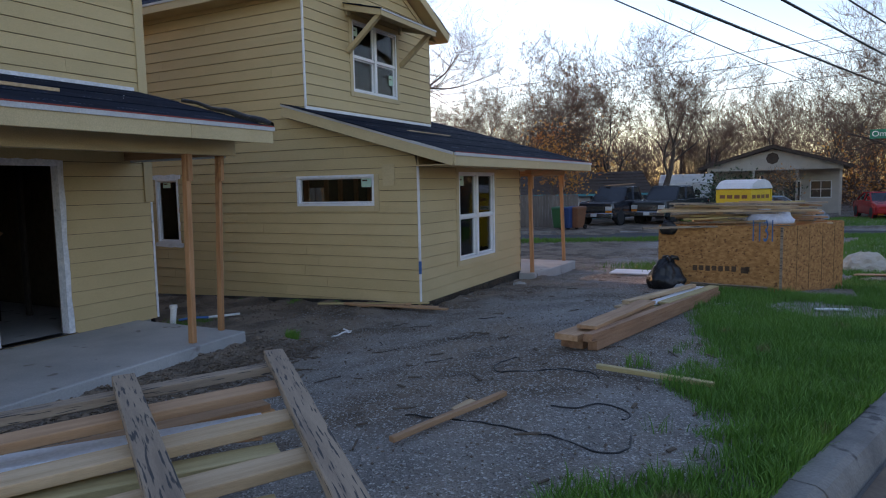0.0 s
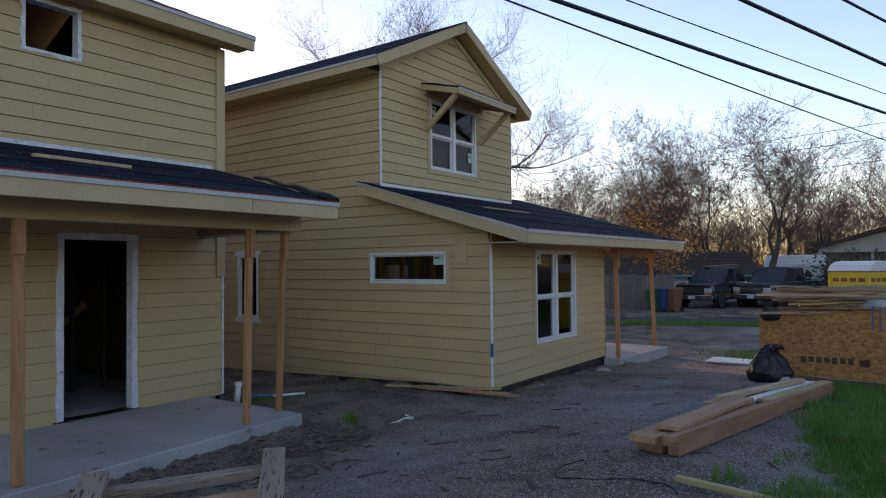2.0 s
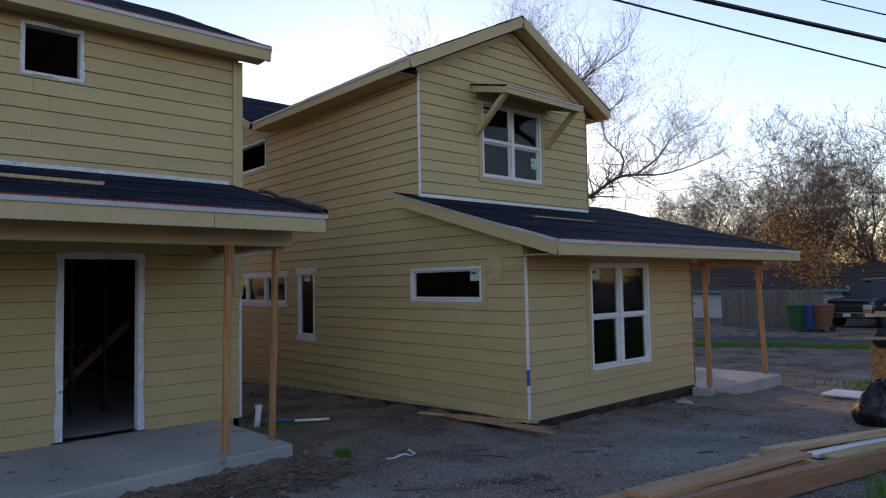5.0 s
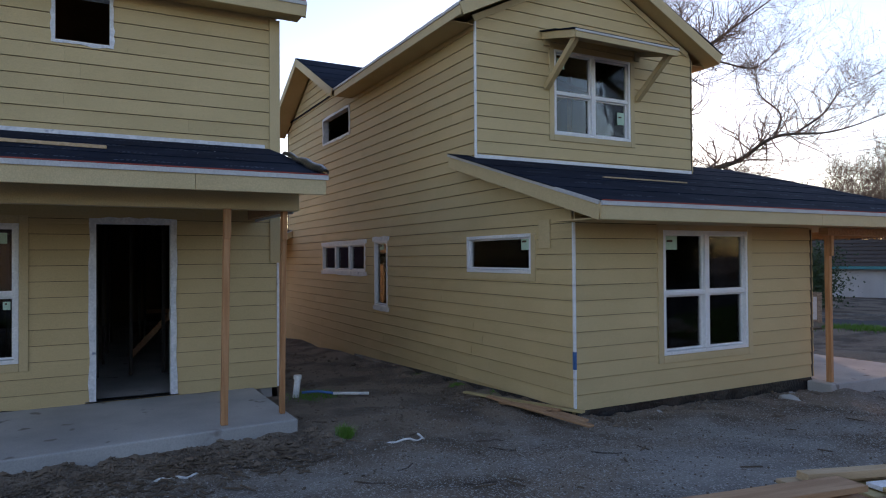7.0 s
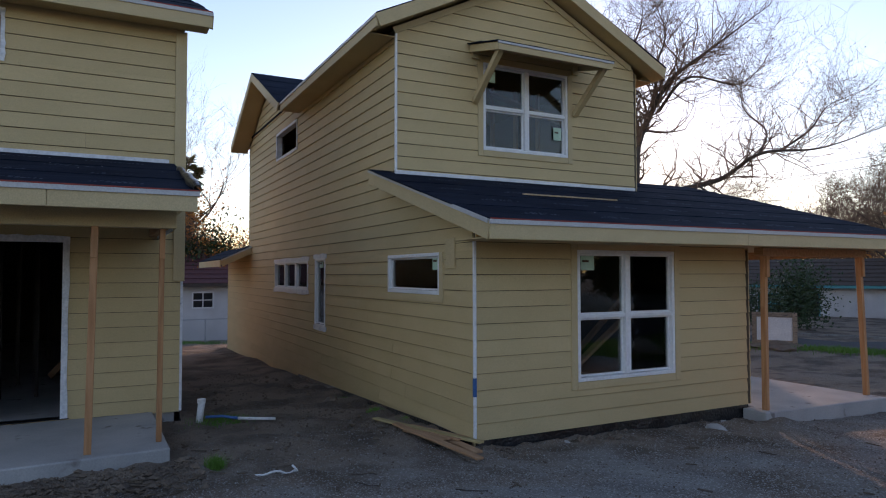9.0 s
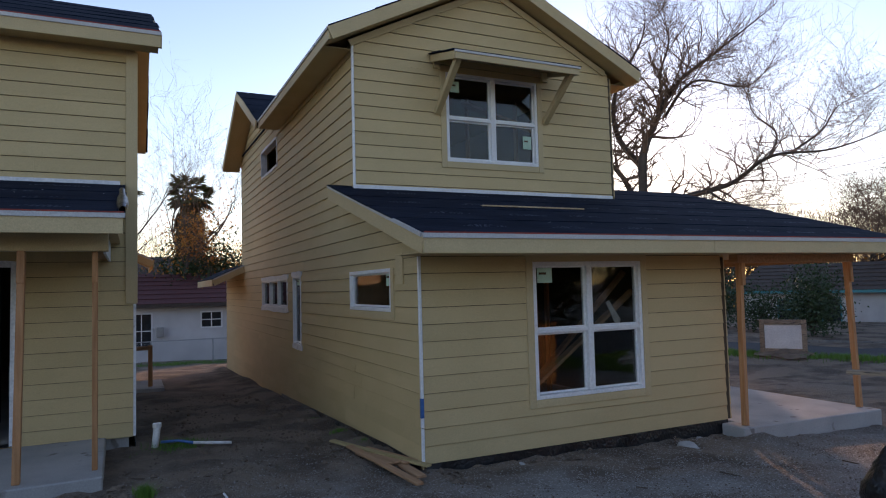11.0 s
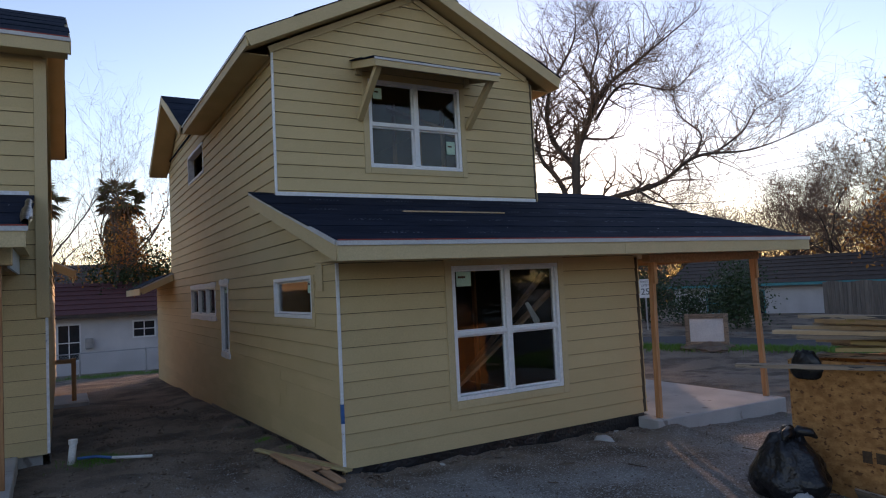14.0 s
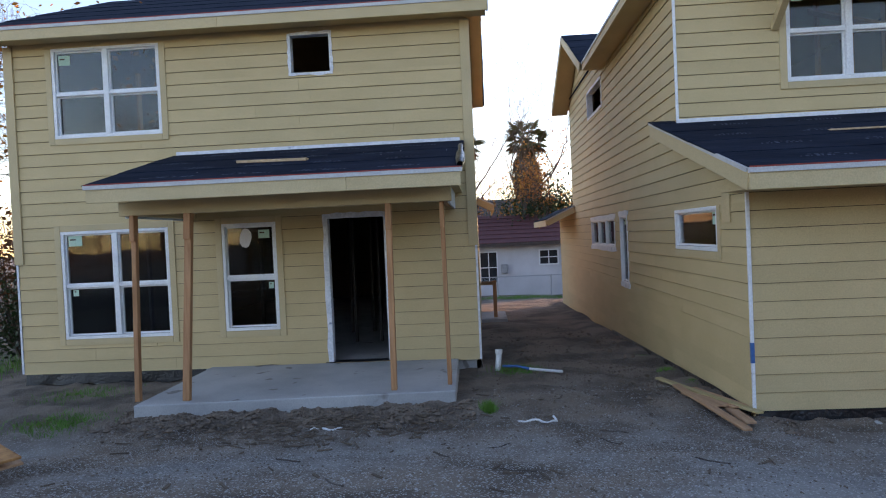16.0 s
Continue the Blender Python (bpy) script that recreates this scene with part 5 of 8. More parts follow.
def crate():
    base = V((-0.99, 12.2, 0.0))
    c = at_lot(0, 0)
    t = thing("dumpster_box", (-0.07, 11.74, -0.02), "large open waste box of orange-brown strand board with blue numbers", "waste box", turn=-0.5)
    W, D, H, th = 1.86, 1.95, 1.16, 0.018
    racked = Matrix(((1, 0.47, 0, 0), (0, 0.88, 0, 0), (0, 0, 1, 0), (0, 0, 0, 1)))
    s = Shape().box(-W, 0, 0, th, 0, H)
    front = part("front_panel", s, OSB, t, "strand board panel with faded ink stamps")
    part("side_panel", Shape().box(0.002, th + 0.002, -0.004, D, 0, H - 0.01), OSB, t, "strand board side")
    part("side_panel", Shape().box(-W - th, -W, 0, D, 0, H - 0.01), OSB, t, "strand board side")
    part("back_panel", Shape().box(-W, 0, D - th, D, 0, H), OSB, t)
    for x, y in ((-0.06, 0.06), (-W + 0.06, 0.06), (-0.06, D - 0.08), (-W + 0.06, D - 0.08), (-W / 2, 0.06)):
        part("corner_post", Shape().box(x - 0.045, x + 0.045, y - 0.02, y + 0.02, 0, H - 0.04), STUDZ, t)
    part("corner_strip", Shape().box(-0.012, 0.024, -0.012, -0.001, 0.02, H - 0.02), GREYWOOD, t, "dark joint strip at the corner")
    for k, y in enumerate((0.42, 0.80, 1.22, 1.62)):
        part("seam", Shape().box(th + 0.002, th + 0.005, y, y + 0.008, 0.02, H - 0.03), BLACKINK, t)
    for i in range(9):
        x = -1.32 + i * 0.1
        if i in (7,):
            continue
        part("ink_stamp", Shape().box(x, x + 0.07, -0.003, -0.0005, 0.40 + 0.01 * (i % 2), 0.49), BLACKINK, t)
    part("ink_stamp", Shape().box(-0.58, -0.47, -0.003, -0.0005, 0.38, 0.48), BLACKINK, t)
    text_mesh("painted_number", "1131", 0.40, pose(-0.27, -0.004, 1.06, 90, 0, 0) @ Matrix.Diagonal((0.46, 1.25, 1, 1)), BLUEPAINT, t, "hand-painted blue number 1131")
    # the heap on top
    r = random.Random(5)
    for ob in t.children:
        if ob.name.startswith(("front", "side", "back", "corner", "seam")):
            ob.data.transform(racked)
    m = t.matrix_basis @ racked
    mats = [PALE, STUD, PALE, GREYWOOD, STUD, YELLOWPINE]
    for i in range(84):
        z = H - 0.03 + 0.36 * (i / 84) ** 0.8 + r.uniform(0, 0.02)
        cx, cy = (r.uniform(-1.35, -0.5), r.uniform(0.15, D - 0.3)) if i % 3 else (r.uniform(-1.0, -0.8), r.uniform(0.05, 1.2))
        a = r.gauss(0.05, 0.28)
        L = r.uniform(0.4, 1.4) if i % 3 else r.uniform(1.5, 2.1)
        p = V((cx - math.cos(a) * L / 2, cy - math.sin(a) * L / 2, z + r.uniform(-0.06, 0.05)))
        q = V((cx + math.cos(a) * L / 2, cy + math.sin(a) * L / 2, z + r.uniform(-0.03, 0.03)))
        plank("scrap_board", m @ p, m @ q, r.choice((0.09, 0.14, 0.05)), 0.03, mats[i % 6], "offcut board in the heap on the waste box", "scrap lumber", "offcuts heaped on the waste box", bevel=0.0)
    for i in range(6):
        p = V((-0.75 + r.uniform(-0.1, 0.1), 0.1 + 0.12 * i, H + 0.01 + 0.012 * i))
        plank("scrap_board", m @ p, m @ (p + V((r.uniform(0.5, 0.85), r.uniform(-0.15, 0.2), 0.01))), 0.10, 0.025, STUD, "offcut board in the heap on the waste box", "scrap lumber", "offcuts heaped on the waste box", bevel=0.0)
    bag("plastic_bag", m @ V((-0.35, 0.30, H - 0.01)), (0.36, 0.20, 0.17), WHITEPLASTIC, "crumpled white plastic bag on the heap of offcuts", 3)
    bag("plastic_sheet", m @ V((-1.72, 0.0, H - 0.16)), (0.13, 0.045, 0.14), BLACKPLASTIC, "black plastic sheet hanging over the edge of the box", 8)
    plank("scrap_board", m @ V((-1.3, -0.08, 0.15)), m @ V((-0.12, -0.13, 0.13)), 0.16, 0.02, GREYWOOD, "weathered board leaning on the foot of the box", "board", "", (0, 0.8, 0.5))


def bag(name, at, size, mat, label, seed, tie=0.0):
    """A tied, crumpled bag."""
    bm = bmesh.new()
    bmesh.ops.create_icosphere(bm, subdivisions=4, radius=1.0)
    for v in bm.verts:
        p = v.co.copy()
        f = 1 + 0.16 * noise.noise(p * 1.6 + V((seed, 0, 0))) + 0.09 * abs(noise.noise(p * 4.1 + V((0, seed, 0)))) - 0.05 * abs(noise.noise(p * 9 + V((0, 0, seed))))
        if p.z > 0.55:
            f *= 1 + (p.z - 0.55) * (0.6 * noise.noise(V((p.x * 5, p.y * 5, seed))) - 0.15)
        q = V((p.x * f * size[0], p.y * f * size[1], max(p.z * f, -0.72) * size[2] + 0.72 * size[2]))
        if tie:
            # slack folds running up to a gathered, tied neck
            ang = math.atan2(p.y, p.x)
            fold = 0.10 * abs(math.sin(ang * 3.5 + 2.2 * noise.noise(p * 1.3))) + 0.07 * noise.noise(V((p.x * 3, p.y * 3, p.z * 1.2 + seed)))
            q.x *= 0.93 + fold - 0.20 * max(p.z, 0.0)
            q.y *= 0.93 + fold - 0.20 * max(p.z, 0.0)
            if p.z > 0.8:
                q.z += tie * (p.z - 0.8) / 0.2 * (0.6 + 0.6 * noise.noise(p * 6))
                q.x += 0.05 * (p.z - 0.8) / 0.2
        if p.z < 0:
            q.x *= 1.1
            q.y *= 1.1
        v.co = q
    me = bpy.data.meshes.new(name)
    bm.to_mesh(me)
    bm.free()
    me.materials.append(mat)
    me.polygons.foreach_set("use_smooth", [True] * len(me.polygons))
    ob = new(name, me)
    ob.matrix_basis = Matrix.Translation(V(at))
    return tagged(ob, label, "bag")


crate()
sack = bag("rubbish_bag", (-1.76, 11.38, gz(-1.76, 11.38) - 0.04), (0.275, 0.25, 0.31), BLACKPLASTIC, "full tied black rubbish bag beside the waste box", 2, 0.1)
for k in range(3):
    a = 0.6 + 2.1 * k
    ear = Shape().tube([(0.03, 0, 0.50), (0.05 + 0.05 * math.cos(a), 0.05 * math.sin(a), 0.56), (0.06 + 0.12 * math.cos(a), 0.12 * math.sin(a), 0.55), (0.06 + 0.16 * math.cos(a), 0.16 * math.sin(a), 0.51)], [0.03, 0.045, 0.035, 0.01], 7)
    ob = new("tied_ear", to_mesh("tied_ear", ear, BLACKPLASTIC, smooth=True))
    ob.parent = sack
    tagged(ob, "gathered end of the tied bag")
bag("rag", (-1.5, 11.15, gz(-1.5, 11.15) - 0.02), (0.10, 0.08, 0.08), CONCRETE, "small grey-white crumpled sack on the ground", 4)


def lumber_stack():
    """Long timbers laid towards the box, from (-1.75, 6.3) to (-0.9, 10.7)."""
    p0, p1 = V((-1.64, 5.66, 0)), V((-1.02, 10.6, 0))
    d = (p1 - p0).normalized()
    n = V((d.y, -d.x, 0))
    L = (p1 - p0).length
    g = "timbers of the long stack"

    def lay(s0, s1, side, z, w, h, mat, label, skew=0.0, skid=0.0):
        a, b = p0 + d * (s0 * L) + n * side, p0 + d * (s1 * L) + n * (side + skew)
        za, zb = ground_z(a.x, a.y) + 0.02 + z * 0.8, ground_z(b.x, b.y) + 0.02 + z * 0.8
        plank("timber", (a.x, a.y, za), (b.x, b.y, zb), w, h * 0.8, mat, label, "timber", g)

    lay(0.02, 0.99, 0.13, 0.05, 0.09, 0.11, REDSTUD, "long square timber at the bottom of the stack")
    lay(0.02, 0.86, -0.02, 0.05, 0.12, 0.11, REDSTUD, "long square timber at the bottom of the stack")
    lay(0.03, 0.9, -0.14, 0.05, 0.10, 0.11, REDSTUD, "long square timber at the bottom of the stack")
    lay(0.0, 0.97, 0.13, 0.15, 0.09, 0.09, REDSTUD, "long timber on the stack")
    lay(0.0, 0.45, -0.08, 0.14, 0.22, 0.07, STUD, "wide brown timber on the stack")
    lay(0.05, 0.47, 0.01, 0.215, 0.19, 0.045, STUD, "brown plank lying on the stack", -0.10)
    lay(0.50, 0.98, 0.05, 0.19, 0.14, 0.035, YELLOWPINE, "yellow plank on the stack", 0.05)
    lay(0.52, 0.99, -0.12, 0.15, 0.14, 0.035, VINYL, "white trim board on the stack", 0.02)
    lay(0.44, 0.93, -0.30, 0.21, 0.09, 0.06, PALE, "pale stud propped across the stack", 0.16)
    lay(0.42, 0.8, -0.36, 0.15, 0.09, 0.035, PALE, "pale stud propped across the stack", 0.1)
    lay(0.5, 0.9, -0.2, 0.10, 0.30, 0.035, YELLOWPINE, "boards under the studs", 0.1)
    for k in range(4):
        a = p0 + d * (L * (0.62 + 0.06 * k)) - n * 0.22
        plank("block", (a.x, a.y - 0.05, gz(a.x, a.y) + 0.125), (a.x + 0.02, a.y + 0.05, gz(a.x, a.y) + 0.125), 0.05, 0.05, STUD, "short wooden block between the studs", "block", "blocks between the studs")


lumber_stack()


def rack():
    """A nailed frame of weathered boards lying across a heap of lumber."""
    R0, R1 = V((-2.31, 2.57, 1.04)), V((-0.72, 1.17, 1.03))
    L0, L1 = V((-2.62, 1.935, 1.04)), V((-1.14, 1.0, 1.03))
    t = thing("wooden_frame", (-2.0, 1.8, 1.0), "frame of weathered stringers with nailed boards on a lumber heap", "wooden frame")
    plank("stringer", R0, R1, 0.095, 0.045, GREYWOOD, "grey weathered stringer with black stains", parent=t)
    plank("stringer", L0, L1, 0.095, 0.045, GREYWOOD, "grey weathered stringer with black stains", parent=t)
    along = V((-0.5, -0.866, -0.005))
    for f, w, mat, zoff in ((0.05, 0.085, GREYWOOD, 0), (0.21, 0.13, STUD, 0), (0.41, 0.13, PALE, 0), (0.60, 0.12, PALE, 0), (0.79, 0.12, PALE, 0)):
        a = R0.lerp(R1, f)
        b = a + along * 1.75
        down = V((0, 0, -0.043))
        plank("cross_board", a + down - along * 0.03, b + down + V((0, 0, -0.03)), w, 0.04, mat, "", parent=t)
    g = "lumber heap under the frame"
    r = random.Random(11)
    for i in range(26):
        lvl = i // 5
        z = 0.30 + 0.125 * lvl
        c = V((-2.85, 1.35, 0)) + V((r.uniform(-0.5, 0.5), r.uniform(-0.45, 0.45), 0))
        a = math.atan2(along.y, along.x) + r.gauss(0, 0.16)
        Ln = r.uniform(0.9, 1.7)
        p, q = c - V((math.cos(a), math.sin(a), 0)) * Ln / 2, c + V((math.cos(a), math.sin(a), 0)) * Ln / 2
        plank("heap_board", (p.x, p.y, z), (q.x, q.y, z + r.uniform(-0.03, 0.03)), r.choice((0.09, 0.14, 0.19)), 0.035, (STUD, PALE, YELLOWPINE, GREYWOOD)[i % 4],
              "loose board in the heap under the frame", "board", g)
    plank("trim_board", (-1.93, 2.08, 0.90), (-3.1, 0.72, 0.86), 0.16, 0.03, VINYL, "long white trim board in the lumber heap", "board", g)
    plank("heap_board", (-1.60, 1.80, 0.93), (-2.6, 0.5, 0.90), 0.12, 0.035, YELLOWPINE, "yellow board in the lumber heap", "board", g)
    plank("heap_board", (-1.32, 1.48, 0.93), (-2.3, 0.3, 0.90), 0.12, 0.035, YELLOWPINE, "yellow board in the lumber heap", "board", g)
    plank("panel_offcut", (-2.68, 3.02, 0.50), (-3.2, 2.2, 0.60), 0.34, 0.02, OSB, "strand board offcut with an orange painted edge", "board", g)
    plank("panel_offcut", (-2.82, 2.95, 0.42), (-3.3, 2.2, 0.50), 0.30, 0.02, STUD, "plywood offcut at the edge of the heap", "board", g)


rack()

for p, q, w, h, mat, lab in (
        ((-1.905, 3.03), (-1.61, 3.97), 0.042, 0.032, STUD, "single reddish stud lying on the gravel"),
        ((-1.26, 4.99), (-0.41, 4.83), 0.05, 0.035, YELLOWPINE, "single yellow stud lying at the edge of the grass"),
        ((-6.66, 8.42), (-4.90, 8.92), 0.075, 0.025, YELLOWPINE, "pale board lying by the corner of the house"),
        ((-6.2, 8.50), (-4.42, 8.62), 0.08, 0.025, STUD, "brown board lying by the corner of the house"),
        ((-6.25, 8.66), (-5.15, 8.84), 0.18, 0.02, STUD, "wide brown plank lying by the corner of the house"),
        ((-5.8, 8.78), (-4.66, 8.74), 0.10, 0.025, STUD, "brown board lying by the corner of the house"),
        ((-5.95, 8.56), (-5.2, 8.66), 0.16, 0.02, STUD, "brown board lying by the corner of the house"),
        ((0.35, 9.75), (0.75, 9.95), 0.06, 0.02, VINYL, "white scrap of trim in the grass"),
        ((-1.81, 3.62), (-1.75, 3.78), 0.06, 0.01, PALE, "small pale shingle scrap on the gravel")):
    lift = 0.03 + h / 2
    plank("loose_board", (*p, gz(*p) + lift), (*q, gz(*q) + lift + (0.03 if "corner" in lab else 0)), w, h, mat, lab, "board")
solo("white_sheet", Shape().box(-3.35, -2.35, 14.1, 14.75, -0.06, -0.03), VINYL, "flat white sheet lying on the gravel", "panel", bevel=0.004)
plank("roof_offcut", (1.35, 14.6, -0.05), (2.1, 15.4, 0.0), 0.3, 0.02, GREYWOOD, "weathered offcut lying in the grass behind the box", "board")
plank("roof_offcut", (1.2, 15.2, -0.02), (2.3, 14.8, 0.06), 0.2, 0.02, STUD, "offcut lying in the grass behind the box", "board")


def strand(name, pts, r, mat, label, category):
    path = []
    P = [V((*p, 0)) for p in pts]
    for i in range(len(P) - 1):
        a, b, c, d = P[max(i - 1, 0)], P[i], P[i + 1], P[min(i + 2, len(P) - 1)]
        for k in range(8):
            t = k / 8
            q = 0.5 * ((2 * b) + (c - a) * t + (2 * a - 5 * b + 4 * c - d) * t * t + (3 * b - a - 3 * c + d) * t ** 3)
            path.append(V((q.x, q.y, gz(q.x, q.y) + r * 0.8)))
    path.append(V((P[-1].x, P[-1].y, gz(P[-1].x, P[-1].y) + r)))
    solo(name, Shape().tube(path, r, 6), mat, label, category, smooth=True)


strand("cable", [(-2.06, 5.36), (-2.14, 5.2), (-2.10, 4.95), (-1.95, 4.77), (-1.62, 4.88), (-1.33, 4.97), (-1.2, 4.8)], 0.006, CABLE, "thin black cable lying in loops on the gravel", "cable")
strand("cable", [(-1.28, 3.92), (-1.16, 3.96), (-1.05, 4.18), (-0.90, 4.13), (-0.81, 4.02), (-0.83, 3.9)], 0.006, CABLE, "black cable curled on the gravel", "cable")
strand("cable", [(-2.12, 3.55), (-1.85, 3.51), (-1.65, 3.51), (-1.35, 3.46), (-1.04, 3.43), (-0.80, 3.34), (-0.70, 3.42), (-0.72, 3.62)], 0.006, CABLE, "black cable lying along the edge of the grass", "cable")
strand("wire_scrap", [(-5.05, 6.62), (-4.95, 6.85), (-5.02, 7.0), (-5.12, 6.98)], 0.011, PVC, "bent white scrap of trim on the gravel", "scrap")
strand("wire_scrap", [(-4.95, 4.55), (-4.85, 4.75), (-4.98, 4.95)], 0.012, PVC, "bent white scrap of trim by the porch", "scrap")
for x, y, a in ((-4.3, 7.3, 0.3), (-4.6, 7.35, 1.0), (-3.9, 5.9, 0.2), (-4.1, 6.3, 2.0), (-3.6, 7.9, 0.7), (-3.2, 6.4, 1.3), (-2.9, 5.2, 0.5), (-3.7, 4.6, 0.9)):
    strand("twig", [(x, y), (x + 0.12 * math.cos(a), y + 0.12 * math.sin(a)), (x + 0.26 * math.cos(a + 0.2), y + 0.26 * math.sin(a + 0.2))], 0.006, BARK, "small dark twig lying on the gravel", "twig")


def pipe_stub():
    t = thing("waste_pipe", (-7.75, 6.5, -0.1), "white plastic pipe stub with blue tubing lying on the earth", "pipe")
    z = gz(-7.75, 6.5)
    part("riser", Shape().tube([(-7.75, 6.48, z - 0.1), (-7.74, 6.52, z + 0.27)], 0.042, 14), PVC, t, smooth=True)
    part("collar", Shape().lathe([(0.042, 0.0), (0.052, 0.0), (0.052, 0.05), (0.042, 0.05)], (-7.742, 6.515, z + 0.235), 14), PVC, t)
    part("blue_tube", Shape().tube([(-7.7, 6.56, z + 0.06), (-7.62, 6.75, z + 0.07), (-7.5, 6.92, z + 0.05)], 0.018, 8), BLUEPIPE, t, "blue tubing", smooth=True)
    part("white_tube", Shape().tube([(-7.5, 6.92, z + 0.05), (-7.38, 7.15, z + 0.045), (-7.3, 7.34, z + 0.04)], 0.02, 8), PVC, t, smooth=True)


pipe_stub()


def rocks(name, n, where, size, mat, label, category, seed):
    """A scatter of small stones as one piece of stuff."""
    r = random.Random(seed)
    s = Shape()
    for _ in range(n):
        x, y = where(r)
        z = gz(x, y)
        k = size * r.uniform(0.45, 1.5)
        a = r.uniform(0, 6.28)
        h = k * r.uniform(0.35, 0.8)
        ring = [(x + k * r.uniform(0.6, 1) * math.cos(a + q * 1.2566), y + k * r.uniform(0.6, 1) * math.sin(a + q * 1.2566), z + h * 0.25) for q in range(5)]
        s.add(ring + [(x, y, z + h), (x, y, z - h)], [(q, (q + 1) % 5, 5) for q in range(5)] + [((q + 1) % 5, q, 6) for q in range(5)])
    return solo(name, s, mat, label, category, kind="stuff", fix=False)


STONE = material("pale limestone chips", (0.46, 0.44, 0.41), (0.30, 0.285, 0.265), 0.9, 9, 60, 0.3)


def in_yard(r):
    while True:
        x, y = r.uniform(-6.5, 0.8), r.uniform(2.4, 14.5)
        s, a = lot(x, y)
        if s < -0.15 and not (x < -5.0 and (y > 8.9 or y < 6.1)):
            return x, y


def by_walls(r):
    k = r.random()
    if k < 0.35:
        return r.uniform(-5.75, -4.9) + r.gauss(0, 0.1), r.uniform(2.2, 6.2)
    if k < 0.5:
        return r.uniform(-13, -5.4), r.uniform(6.4, 8.85)
    if k < 0.8:
        return -4.95 + abs(r.gauss(0, 0.28)), r.uniform(9.0, 13.2)
    return r.uniform(-14, -5.2), 8.86 - abs(r.gauss(0, 0.25))


rocks("gravel", 42000, in_yard, 0.0056, STONE, "scattered pale limestone chips on the drive", "gravel", 1)
rocks("gravel", 2600, in_yard, 0.0105, STONE, "larger pale stones scattered over the drive", "gravel", 2)
rocks("earth_clods", 9000, in_yard, 0.010, CLOD, "small brown crumbs of earth over the drive", "earth", 6)
rocks("earth_clods", 420, by_walls, 0.045, CLOD, "large crumbling lumps of brown earth along the houses", "earth", 7)
rocks("earth_clods", 9000, by_walls, 0.018, CLOD, "loose brown clods of earth along the houses", "earth", 3)
for x, y, k in ((-4.75, 10.9, 0.10), (-4.62, 12.1, 0.13), (-4.9, 12.6, 0.09), (-8.6, 8.5, 0.14), (-9.3, 8.3, 0.11), (-4.75, 9.9, 0.07)):
    bag("stone", (x, y, gz(x, y) - 0.02), (k, k * 0.7, k * 0.45), CLOD if x < -8 else CONCRETE, "broken lump of concrete lying in the earth", int(k * 100))


def litter(n, seed):
    """Dead leaves, bark and twigs in front of the first porch."""
    r = random.Random(seed)
    s = Shape()
    for _ in range(n):
        if r.random() < 0.7:
            x, y = -5.25 + abs(r.gauss(0, 0.45)), r.gauss(4.6, 0.75)
        else:
            x, y = in_yard(r)
        z = gz(x, y) + 0.008
        a, L, w = r.uniform(0, 6.28), r.uniform(0.015, 0.09), r.uniform(0.004, 0.012)
        c, d = math.cos(a), math.sin(a)
        s.hexa([(x - c * L - d * w, y - d * L + c * w, z - 0.004), (x - c * L + d * w, y - d * L - c * w, z - 0.004), (x + c * L + d * w, y + d * L - c * w, z + 0.002), (x + c * L - d * w, y + d * L + c * w, z + 0.002),
                (x - c * L - d * w, y - d * L + c * w, z + 0.004), (x - c * L + d * w, y - d * L - c * w, z + 0.004), (x + c * L + d * w, y + d * L - c * w, z + 0.012), (x + c * L - d * w, y + d * L + c * w, z + 0.012)])
    solo("litter", s, CARDBOARD, "dead leaves, bark and splinters scattered on the ground", "debris", kind="stuff", fix=False)


litter(420, 4)


# ---------------- grass ----------------
def blades(name, n, where, h0, h1, w, label, seed, mat=None, dz=0.0):
    r = random.Random(seed)
    s = Shape()
    vs, fs = s.v, s.f
    for _ in range(n):
        x, y, f = where(r)
        z = gz(x, y) - 0.01 + dz
        a, h = r.uniform(0, 6.28), r.uniform(h0, h1) * f
        c, d = math.cos(a) * w, math.sin(a) * w
        lx, ly = r.gauss(0, 0.35) * h, r.gauss(0, 0.35) * h
        k = len(vs)
        vs += [(x - c, y - d, z), (x + c, y + d, z), (x + lx * 0.4 + c * 0.7, y + ly * 0.4 + d * 0.7, z + h * 0.6), (x + lx * 0.4 - c * 0.7, y + ly * 0.4 - d * 0.7, z + h * 0.6), (x + lx, y + ly, z + h)]
        fs += [(k, k + 1, k + 2, k + 3), (k + 3, k + 2, k + 4)]
    return solo(name, s, mat or GRASS, label, "grass", kind="stuff", fix=False)


def verge(r):
    while True:
        a = r.uniform(-3.0, 10.0)
        left = -0.62 - 0.40 * max(a, 0) if a < 8 else -3.9
        s = r.uniform(left - 0.5, 0.0)
        p = at_lot(s, a)
        n = noise.noise((p.x * 1.3, p.y * 1.3, 4.0)) + 0.5 * noise.noise((p.x * 4, p.y * 4, 9.0))
        edge = (s - left) + 0.55 * n
        if edge < 0 or (edge < 0.5 and r.random() > edge * 2):
            continue
        # worn bare patch in front of the box
        if (p - V((0.45, 9.9, 0))).length < 0.75 + 0.3 * n and r.random() < 0.9:
            continue
        if -2.2 < p.x < 1.0 and 11.9 + 0.36 * (-0.02 - p.x) - 0.1 < p.y and s < -0.9 - 0.0 and a > 8:
            continue
        return p.x, p.y, 1.0 + 0.4 * n


